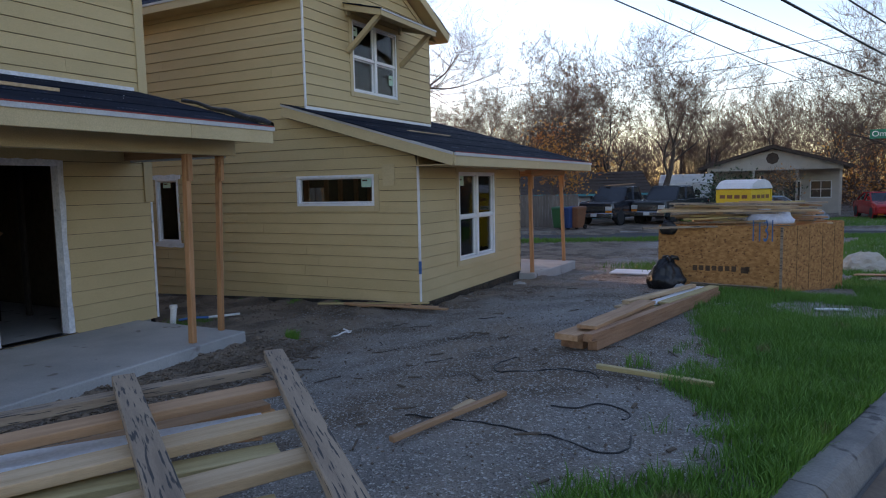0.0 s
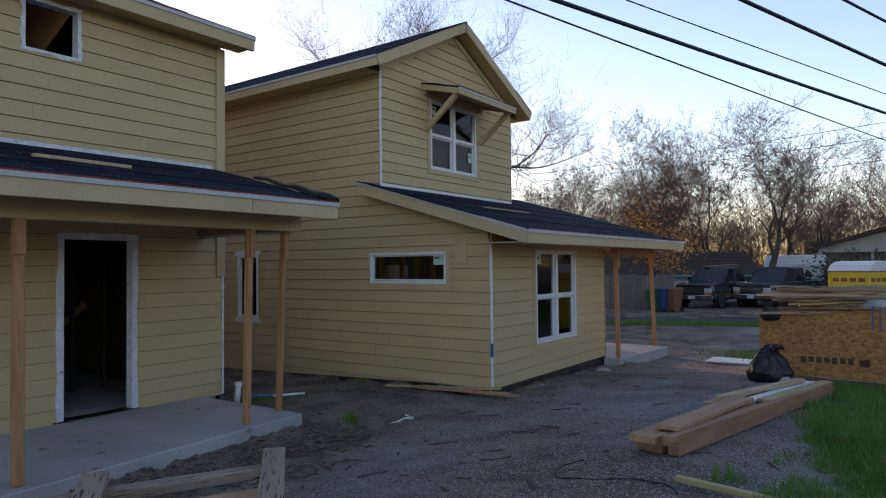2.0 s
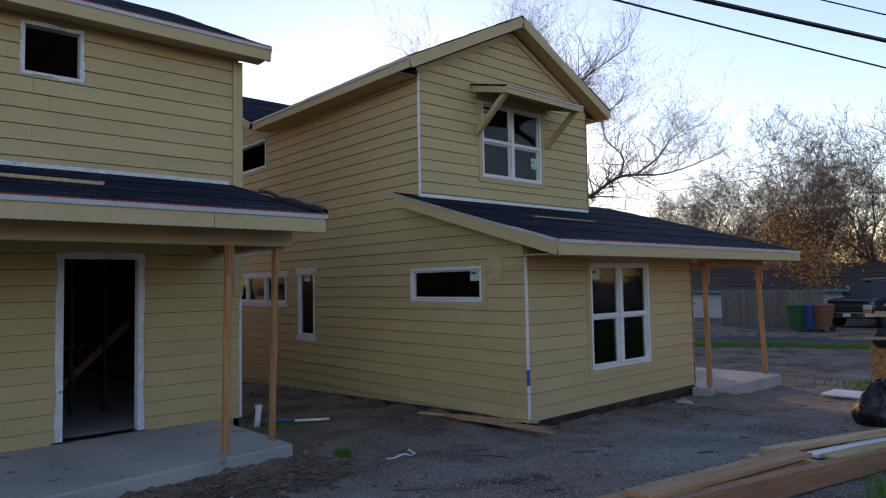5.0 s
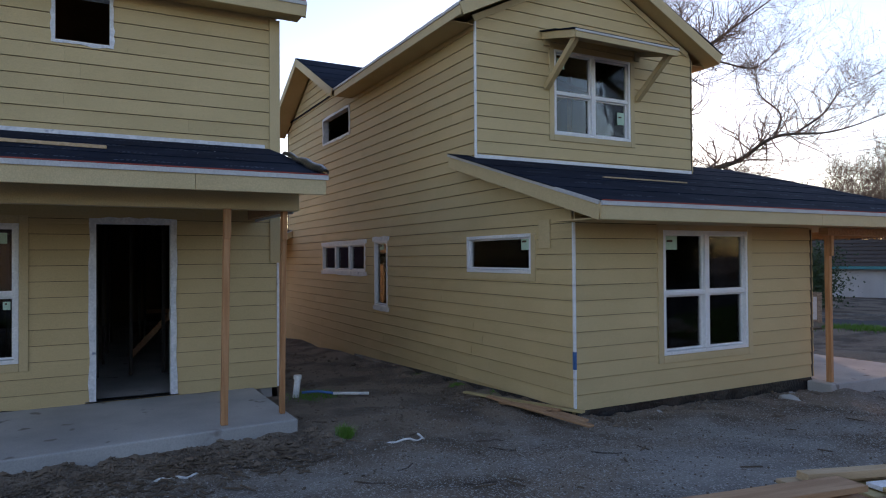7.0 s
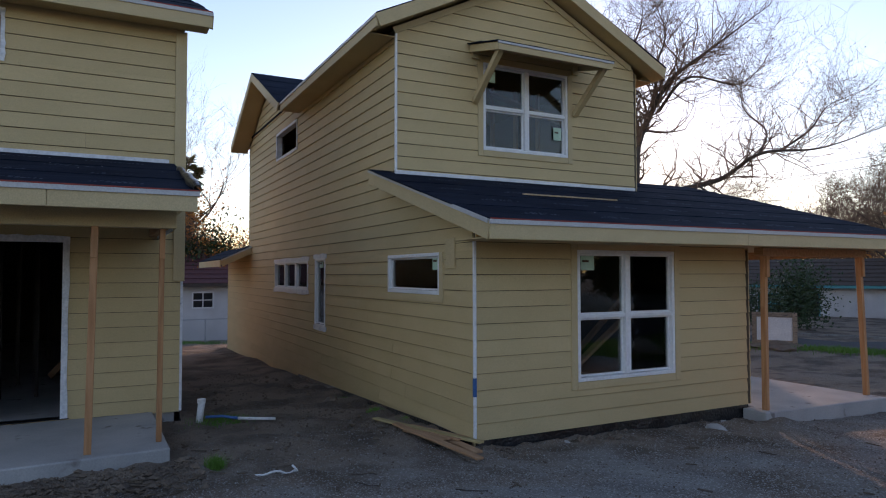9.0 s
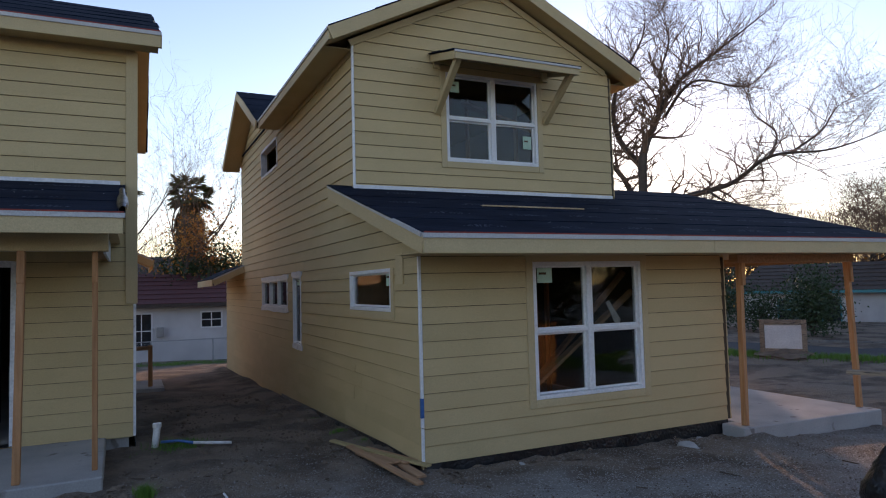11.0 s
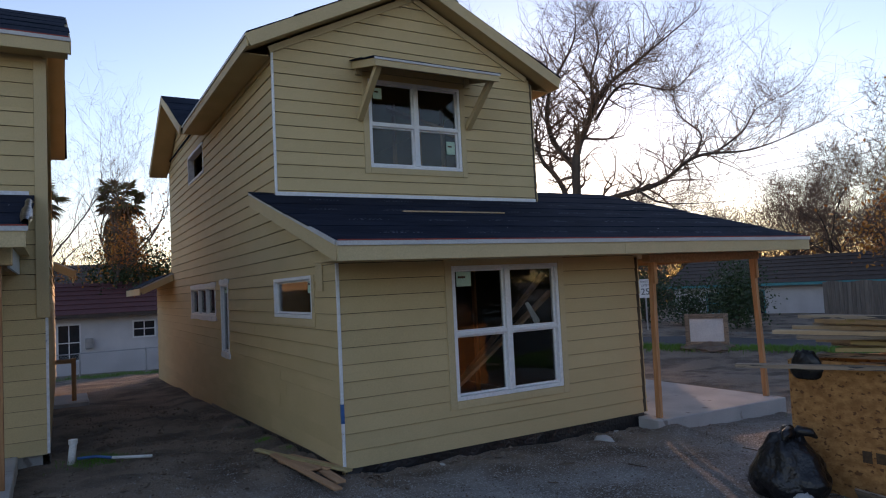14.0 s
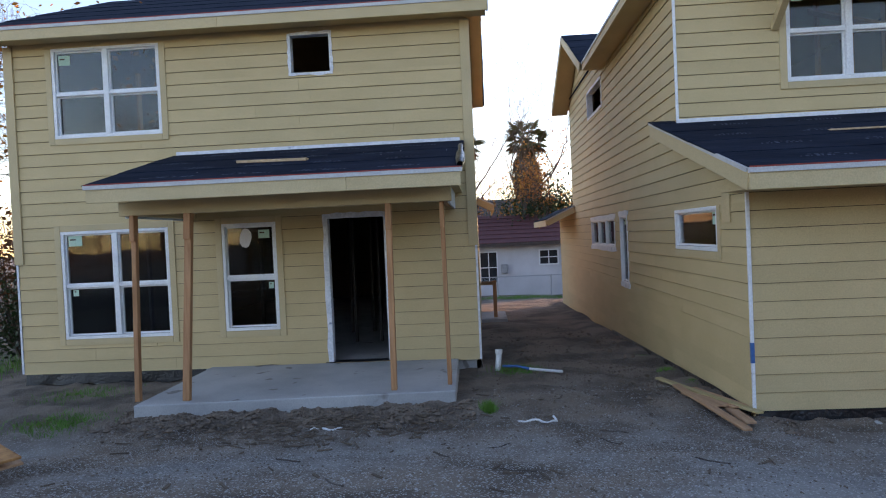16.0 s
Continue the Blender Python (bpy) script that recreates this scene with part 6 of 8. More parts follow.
def verge_far(r):
    while True:
        a = r.uniform(9.5, 25.0)
        s = r.uniform(-4.6 if a > 12.5 else -2.2, 0.0)
        p = at_lot(s, a)
        if side(p.x, p.y)[1] < -0.03:
            break
    return p.x, p.y, 1.0


def street_strip(r):
    p = at_side(r.uniform(-12, 17), min(-0.03, r.gauss(-0.45, 0.3)))
    return p.x, p.y, 1.0


def across(r):
    p = at_side(r.uniform(9.5, 24), SIDE_W + r.uniform(0.2, 7))
    return p.x, p.y, 1.0


def tufts(spots):
    def f(r):
        x, y, k = r.choice(spots)
        return x + r.gauss(0, k), y + r.gauss(0, k), 1.0
    return f


blades("grass", 90000, verge, 0.04, 0.12, 0.0035, "bright green unmown grass of the verge", 21)
blades("grass", 34000, verge_far, 0.05, 0.14, 0.008, "green grass along the street beyond the box", 22)
blades("grass", 22000, street_strip, 0.06, 0.17, 0.008, "strip of green grass along the side street", 23)
blades("grass", 16000, across, 0.04, 0.10, 0.014, "green lawn across the side street", 24)
blades("grass", 420, tufts([(-5.43, 6.34, 0.035)]), 0.05, 0.14, 0.003, "small tuft of green weeds on the gravel", 25)
blades("grass", 3600, tufts([(-5.35, 1.75, 0.2), (-5.45, 1.5, 0.2), (-6.9, 1.0, 0.25), (-7.7, 6.75, 0.16), (-7.4, 8.75, 0.06), (-6.6, 8.78, 0.05), (-8.6, 8.74, 0.06)]), 0.03, 0.08, 0.004, "patches of weeds in the bare earth", 26)
blades("grass", 5000, tufts([(-9.5, -2.4, 0.7), (-11, -1.8, 0.6), (-26, 7.5, 0.9), (-27, 8.6, 0.8), (-3.0, 16.5, 0.5), (-2.5, 15.3, 0.35)]), 0.05, 0.16, 0.006, "rough grass at the edge of the lot", 27)


# ---------------- trees ----------------
def grow_tree(seed, height, trunk_r, levels=5, lean=(0, 0), spread=0.75, droop=0.0, fine=True, first=0.35, kids=(3, 5), starts=None):
    """Limbs and twigs of a bare tree standing at the origin, as two shapes, with the twig tips."""
    r = random.Random(seed)
    limbs, twigs, tips = Shape(), Shape(), []

    def branch(p, d, length, rad, level):
        n = 7 if level < 3 else 4
        pts, rr = [p], [rad]
        q, v = p.copy(), d.copy()
        curl = V((r.gauss(0, 1), r.gauss(0, 1), r.gauss(0.3, 0.6))) * (0.10 + 0.035 * level)
        for i in range(n):
            if i == n // 2:
                curl = -curl * r.uniform(0.3, 1.0)
            wob = 0.05 + 0.03 * level
            v = (v + curl + V((r.gauss(0, wob), r.gauss(0, wob), r.gauss(0, wob) + 0.03 - droop * level * 0.04))).normalized()
            q = q + v * (length / n)
            pts.append(q.copy())
            rr.append(rad * (1 - 0.62 * (i + 1) / n))
        tgt = limbs if level < 3 else twigs
        tgt.tube(pts, rr, 7 if level == 0 else 5 if level < 3 else 3, caps=False)
        if level >= levels:
            tips.append(pts[-1])
            return
        k = r.randint(*kids) + (1 if level > 0 else 0)
        for c in range(k):
            f = r.uniform(first if level == 0 else 0.2, 1.0) if c else 1.0
            i = min(n - 1, int(f * n))
            o = pts[i].lerp(pts[i + 1], f * n - i) if f < 1 else pts[-1]
            side = V((r.gauss(0, 1), r.gauss(0, 1), r.gauss(0.25, 0.6))).normalized()
            nd = (v * (1 - spread * r.uniform(0.5, 1.0)) + side * spread).normalized()
            if nd.z < -0.25:
                nd.z *= 0.3
            branch(o, nd, length * r.uniform(0.58, 0.84), max(rr[i] * r.uniform(0.5, 0.72), 0.004 if fine else 0.0095), level + 1)

    if starts:
        for p, d, length, rad, level in starts:
            branch(V(p), V(d).normalized(), length, rad, level)
    else:
        branch(V((0, 0, -0.2)), V((lean[0], lean[1], 1)).normalized(), height * 0.36, trunk_r, 0)
    return limbs, twigs, tips


def sliver_quads(s, pts, n, length, width, spread, r):
    """Thin upright stems and twigs round the given places."""
    for _ in range(n):
        p = r.choice(pts)
        c = V((p.x + r.gauss(0, spread), p.y + r.gauss(0, spread), p.z + r.gauss(0, spread * 0.8)))
        a = V((r.gauss(0, 0.6), r.gauss(0, 0.6), 1.0)).normalized() * length * r.uniform(0.4, 1.3)
        b = a.cross(V((r.gauss(0, 1), r.gauss(0, 1), 0.1))).normalized() * width * r.uniform(0.5, 1.2)
        s.add([c - a - b, c - a + b, c + a + b * 0.3, c + a - b * 0.3], [(0, 1, 2, 3)])


def leaf_quads(s, pts, n, size, spread, r):
    for _ in range(n):
        p = r.choice(pts)
        c = V((p.x + r.gauss(0, spread), p.y + r.gauss(0, spread), p.z + r.gauss(0, spread * 0.8)))
        a = V((r.gauss(0, 1), r.gauss(0, 1), r.gauss(0, 1))).normalized()
        b = a.orthogonal().normalized()
        k = size * r.uniform(0.5, 1.4)
        s.add([c - a * k, c + b * k * 0.55, c + a * k, c - b * k * 0.55], [(0, 1, 2, 3)])


def tree(name, at, seed, height, trunk_r, label, levels=5, leaves=None, leaf_n=0, leaf_size=0.05, leaf_spread=0.25, group="", **kw):
    limbs, twigs, tips = grow_tree(seed, height, trunk_r, levels, **kw)
    t = thing(name, at, label, "tree", group)
    ORIGIN[t] = V((0, 0, 0))
    part("trunk", limbs, BARK, t, smooth=True, fix=False)
    crown = part("crown", twigs, TWIG, t, "bare fine twigs", fix=False)
    if leaves:
        s = Shape()
        leaf_quads(s, tips, leaf_n, leaf_size, leaf_spread, random.Random(seed))
        part("foliage", s, leaves, t, "sparse remaining leaves", fix=False)
    return t


def polar(x0, y0, yaw, dist):
    return x0 - dist * math.sin(radians(yaw)), y0 + dist * math.cos(radians(yaw))


def place(x, y, dz=0.0):
    return (x, y, ground_z(x, y) + dz)


BARE = "tall bare winter tree with a wide crown of twigs"
ACROSS, AWAY = V((0.672, 0.741, 0)), V((-0.741, 0.672, 0))


def sweep(limb, n=9):
    """Points of a smooth limb through its bends (across, up), wandering a little in depth."""
    P = [ACROSS * a + V((0, 0, b)) + AWAY * (0.5 * math.sin(2.1 * k + a)) for k, (a, b) in enumerate(limb)]
    out = []
    for i in range(len(P) - 1):
        a, b, c, d = P[max(i - 1, 0)], P[i], P[i + 1], P[min(i + 2, len(P) - 1)]
        for k in range(n):
            t = k / n
            out.append(0.5 * ((2 * b) + (c - a) * t + (2 * a - 5 * b + 4 * c - d) * t * t + (3 * b - a - 3 * c + d) * t ** 3))
    return out + [P[-1]]


def spreading_tree(at):
    """An old tree with a forked trunk, sinuous limbs and one long limb reaching low to the side."""
    main = [[(0, -0.3), (0.05, 3), (0, 6.8), (0.5, 8.5), (1.5, 10.2), (3.3, 11.7), (5.4, 13)],
            [(0, 6.8), (-1.0, 8.4), (-1.0, 10.2), (0.2, 12.5), (0.4, 14)], [(-0.2, -0.3), (-0.45, 5.4), (-1.5, 7.4), (-1.6, 8.6), (-1.1, 10.4)],
            [(0.05, 4.2), (1.0, 5.2), (3.5, 5.9), (5.0, 6.8), (7.4, 7.0), (10.2, 8.0)], [(1.0, 9.2), (0.9, 10.8), (1.3, 12.2), (0.9, 14)],
            [(1.0, 9.0), (2.2, 10.2), (4.3, 10.0), (5.2, 10.6)], [(4.9, 6.75), (5.4, 7.9), (4.5, 8.9), (4.3, 9.8)], [(5.8, 6.95), (7.0, 7.8), (7.5, 8.6), (8.6, 9.2)],
            [(2.6, 5.65), (3.4, 5.0), (4.8, 4.9), (6.6, 4.9)], [(-1.2, 10.0), (-2.4, 11.3), (-3.4, 11.6), (-4.6, 12.6)], [(-1.5, 7.6), (-2.8, 8.4), (-4.2, 8.6)]]
    rad = (0.27, 0.16, 0.17, 0.17, 0.09, 0.08, 0.06, 0.06, 0.06, 0.07, 0.07)
    r = random.Random(31)
    trunk, starts = Shape(), []
    for limb, r0 in zip(main, rad):
        pts = sweep(limb)
        n = len(pts) - 1
        rr = [max(0.008, r0 * (1 - 0.97 * k / n)) for k in range(n + 1)]
        trunk.tube(pts, rr, 7, caps=False)
        for k in [*range(3, n + 1), *range(n // 2, n + 1), n]:
            if pts[k].z < 5.0 or r.random() < 0.06:
                continue
            d = (pts[k] - pts[k - 1]).normalized()
            side = V((r.gauss(0, 1), r.gauss(0, 1), r.gauss(0.25, 0.7))).normalized()
            starts.append((pts[k], d * 0.5 + side * 0.8, r.uniform(0.9, 2.3), max(0.011, rr[k] * 0.5), 3))
    limbs, twigs, tips = grow_tree(8, 14, 0.3, 5, starts=starts, kids=(3, 4), spread=0.62)
    trunk.add(limbs.v, limbs.f)
    t = thing("tree", at, "large bare old tree with sinuous spreading limbs behind the house", "tree")
    ORIGIN[t] = V((0, 0, 0))
    part("trunk", trunk, BARK, t, smooth=True, fix=False)
    part("crown", twigs, TWIG, t, "bare fine twigs", fix=False)
    s = Shape()
    leaf_quads(s, tips, 900, 0.035, 0.03, random.Random(4))
    part("foliage", s, LEAFRUST, t, "a few dry seed balls and leaves", fix=False)


spreading_tree((-20.7, 26.3, 0.0))
protos = [tree("tree", place(*polar(0.1, 0.14, 9.6, 41)), 21, 13.2, 0.26, BARE, 6, group="bare trees across the street", kids=(3, 3), spread=0.57, fine=False, leaves=LEAFRUST, leaf_n=60, leaf_size=0.07, leaf_spread=0.02),
          tree("tree", place(*polar(0.1, 0.14, 15.5, 42)), 34, 12.2, 0.24, BARE, 6, group="bare trees across the street", kids=(3, 3), spread=0.58, fine=False, leaves=LEAFGOLD, leaf_n=90, leaf_size=0.08, leaf_spread=0.03),
          tree("tree", place(*polar(0.1, 0.14, -7.8, 40)), 47, 12.4, 0.24, BARE, 6, group="bare trees across the street", kids=(3, 3), spread=0.55, fine=False)]
r0 = random.Random(9)
for k, (yaw, dist, which, sc) in enumerate([(19.5, 44, 1, 0.95), (12.4, 46, 0, 0.95), (5.5, 50, 0, 0.9), (1.5, 56, 2, 1.0), (-2.5, 54, 0, 0.95), (-5.5, 58, 1, 1.0), (-11.5, 46, 0, 0.95), (-14.5, 52, 2, 1.1), (23.5, 47, 0, 0.85),
                                            (27.5, 52, 2, 0.9), (31.5, 54, 1, 0.85), (35.5, 52, 0, 0.8), (39.5, 55, 2, 0.85), (44, 50, 0, 0.8), (8.0, 58, 1, 1.05), (14.0, 58, 2, 1.1), (17.5, 56, 0, 1.0), (56, 58, 0, 0.8), (64, 60, 2, 0.8), (22, 60, 1, 1.0),
                                            (-38, 34, 0, 0.9), (-55, 27, 2, 0.9), (-72, 24, 0, 0.85), (-88, 26, 1, 0.9), (-104, 25, 2, 0.9), (-120, 28, 0, 0.9), (-140, 32, 1, 0.9), (-63, 36, 1, 1.0), (-96, 38, 0, 1.0)]):
    x, y = polar(0.1, 0.14, yaw, dist)
    ob = copy_thing(protos[which], Matrix.Translation(place(x, y)) @ pose(0, 0, 0, 0, 0, r0.uniform(0, 360)) @ Matrix.Scale(sc * 0.97, 4))
tree("tree", place(-34.5, 7.4), 55, 15.0, 0.2, "slender bare tree behind the neighbouring house", 5, kids=(3, 3), spread=0.42)
tree("tree", place(-31.0, 5.6), 58, 14.5, 0.2, "slender bare tree behind the neighbouring house", 5, kids=(3, 3), spread=0.45)
tree("tree", place(-33.0, 10.6), 61, 8.5, 0.12, "small tree with yellow autumn leaves", 5, leaves=LEAFGOLD, leaf_n=2600, leaf_size=0.07, leaf_spread=0.25, kids=(3, 4), spread=0.5)
tree("tree", place(-12.5, -3.2), 71, 9.5, 0.22, "dark bare tree beside the first house", 6, leaves=LEAFGOLD, leaf_n=1800, leaf_size=0.06, leaf_spread=0.35, kids=(3, 4))
tree("tree", place(*polar(0.1, 0.14, 17.8, 34.5)), 83, 6.5, 0.16, "leaning street tree with golden leaves", 5, leaves=LEAFGOLD, leaf_n=1500, leaf_size=0.08, leaf_spread=0.3, kids=(3, 4))
tree("tree", place(*polar(0.1, 0.14, 0.4, 36)), 90, 3.6, 0.05, "small young tree with a few orange leaves", 5, leaves=LEAFGOLD, leaf_n=160, leaf_size=0.06, leaf_spread=0.2, kids=(3, 4))


def far_woods():
    s = Shape()
    r = random.Random(77)
    shapes = []
    for k in range(3):
        limbs, twigs, _ = grow_tree(200 + k, 11.5, 0.22, 4, fine=False, kids=(2, 4), spread=0.6)
        one = Shape()
        one.add(limbs.v, limbs.f)
        one.add(twigs.v, twigs.f)
        shapes.append((np.array(one.v), one.f))
    for i in range(130):
        yaw = -24 + i * 1.4 + (i - 60) * 2.6 * (i > 60) + r.uniform(-0.5, 0.5)
        d = r.uniform(62, 95)
        if yaw > 75:
            d = r.uniform(52, 75)
        x, y = polar(0, 0, yaw, d)
        v, f = shapes[i % 3]
        a, sc = r.uniform(0, 6.28), r.uniform(0.75, 1.25)
        c, q = math.cos(a) * sc, math.sin(a) * sc
        w = np.stack([v[:, 0] * c - v[:, 1] * q + x, v[:, 0] * q + v[:, 1] * c + y, v[:, 2] * sc - 1.0], 1)
        s.add(w.tolist(), f)
    solo("far_woods", s, TWIG, "distant belt of bare winter trees behind the houses", "woods", kind="stuff", fix=False)
    s = Shape()
    pts = []
    for i in range(2600):
        yaw, d = r.uniform(-24, 336) if i % 2 else r.uniform(-18, 48), r.uniform(55, 80)
        x, y = polar(0, 0, yaw, d)
        pts.append(V((x, y, -0.5 + (7.0 + 3.0 * noise.noise((yaw * 0.13, 3.0, 1.0))) * r.random() ** 1.3)))
    sliver_quads(s, pts, 230000, 0.42, 0.024, 1.0, r)
    solo("undergrowth", s, TWIG, "brown thicket of stems and twigs below the far trees", "undergrowth", kind="stuff", fix=False)
    s = Shape()
    pts = []
    for i in range(420):
        x, y = polar(0, 0, r.choice((r.gauss(18, 4), r.gauss(-9, 4), r.gauss(30, 8))), r.uniform(50, 58))
        pts.append(V((x, y, 0.3 + 4.2 * r.random() ** 1.4)))
    leaf_quads(s, pts, 9000, 0.11, 0.6, r)
    solo("undergrowth", s, LEAFGOLD, "golden autumn leaves low among the far trees", "undergrowth", kind="stuff", fix=False)


far_woods()


def shrub(name, at, size, n, mat, label, seed, leaf=0.06):
    r = random.Random(seed)
    t = thing(name, at, label, "shrub")
    ORIGIN[t] = V((0, 0, 0))
    stems, pts = Shape(), []
    for i in range(16):
        a = r.uniform(0, 6.28)
        e = V((math.cos(a) * size[0] * r.uniform(0.1, 0.95), math.sin(a) * size[1] * r.uniform(0.1, 0.95), size[2] * r.uniform(0.45, 1.0)))
        m = V((e.x * 0.4, e.y * 0.4, e.z * 0.55))
        stems.tube([(0, 0, -0.05), m, e], [0.03, 0.018, 0.006], 4, caps=False)
        pts += [m, m.lerp(e, 0.4), m.lerp(e, 0.8), e, V((e.x, e.y, e.z * 0.35))]
    part("stem", stems, BARK, t, fix=False)
    s = Shape()
    leaf_quads(s, pts, n, leaf, 0.22 * (size[0] + size[2]) / 2 + 0.05, r)
    part("foliage", s, mat, t, fix=False)


shrub("shrub", place(*polar(0.1, 0.14, 4.6, 41)), (2.2, 1.4, 2.2), 2600, LEAFGREEN, "dark evergreen hedge shrub before the gabled house", 1, 0.09)
shrub("shrub", place(*polar(0.1, 0.14, 2.6, 41)), (2.2, 1.4, 2.0), 2600, LEAFGREEN, "dark evergreen hedge shrub before the gabled house", 2, 0.09)
shrub("shrub", place(*polar(0.1, 0.14, -10.0, 43)), (2.4, 1.5, 2.4), 2400, LEAFGREEN, "dark evergreen shrub behind the parked car", 3, 0.1)
shrub("shrub", place(*polar(1.1, 5.45, 34.6, 28.5)), (0.85, 0.85, 2.5), 6500, LEAFGREEN, "dense dark evergreen shrub beyond the street", 4, 0.05)
shrub("shrub", place(*polar(1.1, 5.45, 38.0, 31.0)), (1.2, 1.0, 1.6), 2600, LEAFGREEN, "dark evergreen shrub beyond the street", 5, 0.05)
shrub("shrub", place(*polar(1.1, 5.45, 41.5, 33.0)), (1.6, 1.4, 2.6), 3600, LEAFGREEN, "dark evergreen shrub beyond the street", 6, 0.06)
shrub("shrub", place(-34.5, 9.2), (1.5, 1.7, 5.6), 11000, LEAFGREEN, "dark ivy-covered shrub under the palm", 7, 0.09)
shrub("shrub", place(-35.5, 11.0), (1.0, 1.2, 4.6), 9000, LEAFGREEN, "tall dark green shrub beside the palm", 17, 0.09)
shrub("shrub", place(-10.4, -2.3), (1.3, 1.2, 1.5), 2200, LEAFGREEN, "overgrown dark shrub at the edge of the lot", 8, 0.05)
shrub("shrub", place(-13.0, -4.5), (1.6, 1.6, 2.6), 2600, LEAFRUST, "overgrown brown shrub at the edge of the lot", 9, 0.07)

oak = tree("tree", place(21.0, 12.0), 112, 6.5, 0.25, "dense evergreen oak across the street", 5, leaves=LEAFGREEN, leaf_n=7000, leaf_size=0.24, leaf_spread=0.55, group="evergreen oaks across the street", kids=(3, 4), fine=False)
for x, y, sc, turn in ((20.5, 20.0, 1.0, 70), (21.5, 28.0, 1.1, 160), (19.5, 36.0, 0.95, 220), (24.0, -6.0, 1.0, 300)):
    copy_thing(oak, Matrix.Translation(place(x, y)) @ pose(0, 0, 0, 0, 0, turn) @ Matrix.Scale(sc, 4))


def palm(at, h, seed, label):
    r = random.Random(seed)
    t = thing("palm_tree", at, label, "palm tree")
    ORIGIN[t] = V((0, 0, 0))
    part("trunk", Shape().tube([(0, 0, -0.2), (0.1, 0, h * 0.5), (0.05, 0.05, h)], [0.26, 0.22, 0.2], 8), BARK, t, smooth=True)
    live, dead = Shape(), Shape()
    for i in range(44):
        a, e = r.uniform(0, 6.28), r.uniform(-0.7, 1.1)
        s = live if e > -0.35 else dead
        L = r.uniform(1.0, 1.5)
        d = V((math.cos(a) * math.cos(e), math.sin(a) * math.cos(e), math.sin(e)))
        tip = V((0.05, 0.05, h)) + d * L * 0.6
        s.tube([V((0.05, 0.05, h)), tip], [0.025, 0.012], 4, caps=False)
        side = d.cross(V((0, 0, 1))).normalized()
        for k in range(11):
            w = -1.25 + 0.25 * k
            q = (d * math.cos(w) + side * math.sin(w)).normalized()
            end = tip + q * L * 0.62 - V((0, 0, 0.16 + 0.14 * abs(w)))
            n = q.cross(V((0, 0, 1)))
            n = n.normalized() * 0.06 if n.length > 0.01 else side * 0.06
            mid = tip.lerp(end, 0.5) + V((0, 0, 0.06))
            s.add([tip, mid + n, end, mid - n], [(0, 1, 2, 3)])
    for i in range(1100):
        a, f = r.uniform(0, 6.28), r.random()
        z = h - 0.3 - 4.2 * f
        rad = (0.25 + 0.55 * min(1, 4 * f)) * r.uniform(0.75, 1.12) * (1 - 0.25 * f)
        p = V((rad * math.cos(a), rad * math.sin(a), z))
        n = V((-math.sin(a), math.cos(a), 0)) * 0.07
        dead.add([p + n, p - n, p + V((math.cos(a) * 0.12, math.sin(a) * 0.12, -0.75))], [(0, 1, 2)])
    part("fronds", live, FROND, t, "green fan fronds", fix=False)
    part("dead_skirt", dead, DRYFROND, t, "hanging skirt of dead brown fronds", fix=False)


palm(place(-36.5, 9.1), 8.3, 4, "tall fan palm with a hanging skirt of dead fronds")
palm(place(-37.5, 5.2), 8.4, 6, "tall fan palm partly hidden by the house")

# ---------------- neighbouring houses ----------------
STUCCO = material("white painted blockwork", (0.62, 0.60, 0.60), (0.52, 0.50, 0.50), 0.85, 1.2, 40, 0.2)
REDROOF = material("dark red shingles", (0.115, 0.035, 0.035), (0.085, 0.028, 0.03), 0.85, 5, 30, 0.5)
BROWNROOF = material("brown shingles", (0.085, 0.062, 0.05), (0.06, 0.045, 0.038), 0.9, 4, 30, 0.5)
BEIGE = material("beige painted boards", (0.50, 0.46, 0.40), (0.44, 0.40, 0.35), 0.75, 2, 40, 0.15)
TEAL = material("teal painted trim", (0.06, 0.28, 0.31), (0.05, 0.23, 0.26), 0.6, 3, 40, 0.1)
DARKPANE = material("dark window pane", (0.02, 0.024, 0.028), (0.03, 0.034, 0.038), 0.12, 3, 30, 0.0)
WHITETRIM = material("white trim paint", (0.74, 0.74, 0.73), (0.66, 0.66, 0.66), 0.6, 3, 40, 0.1)


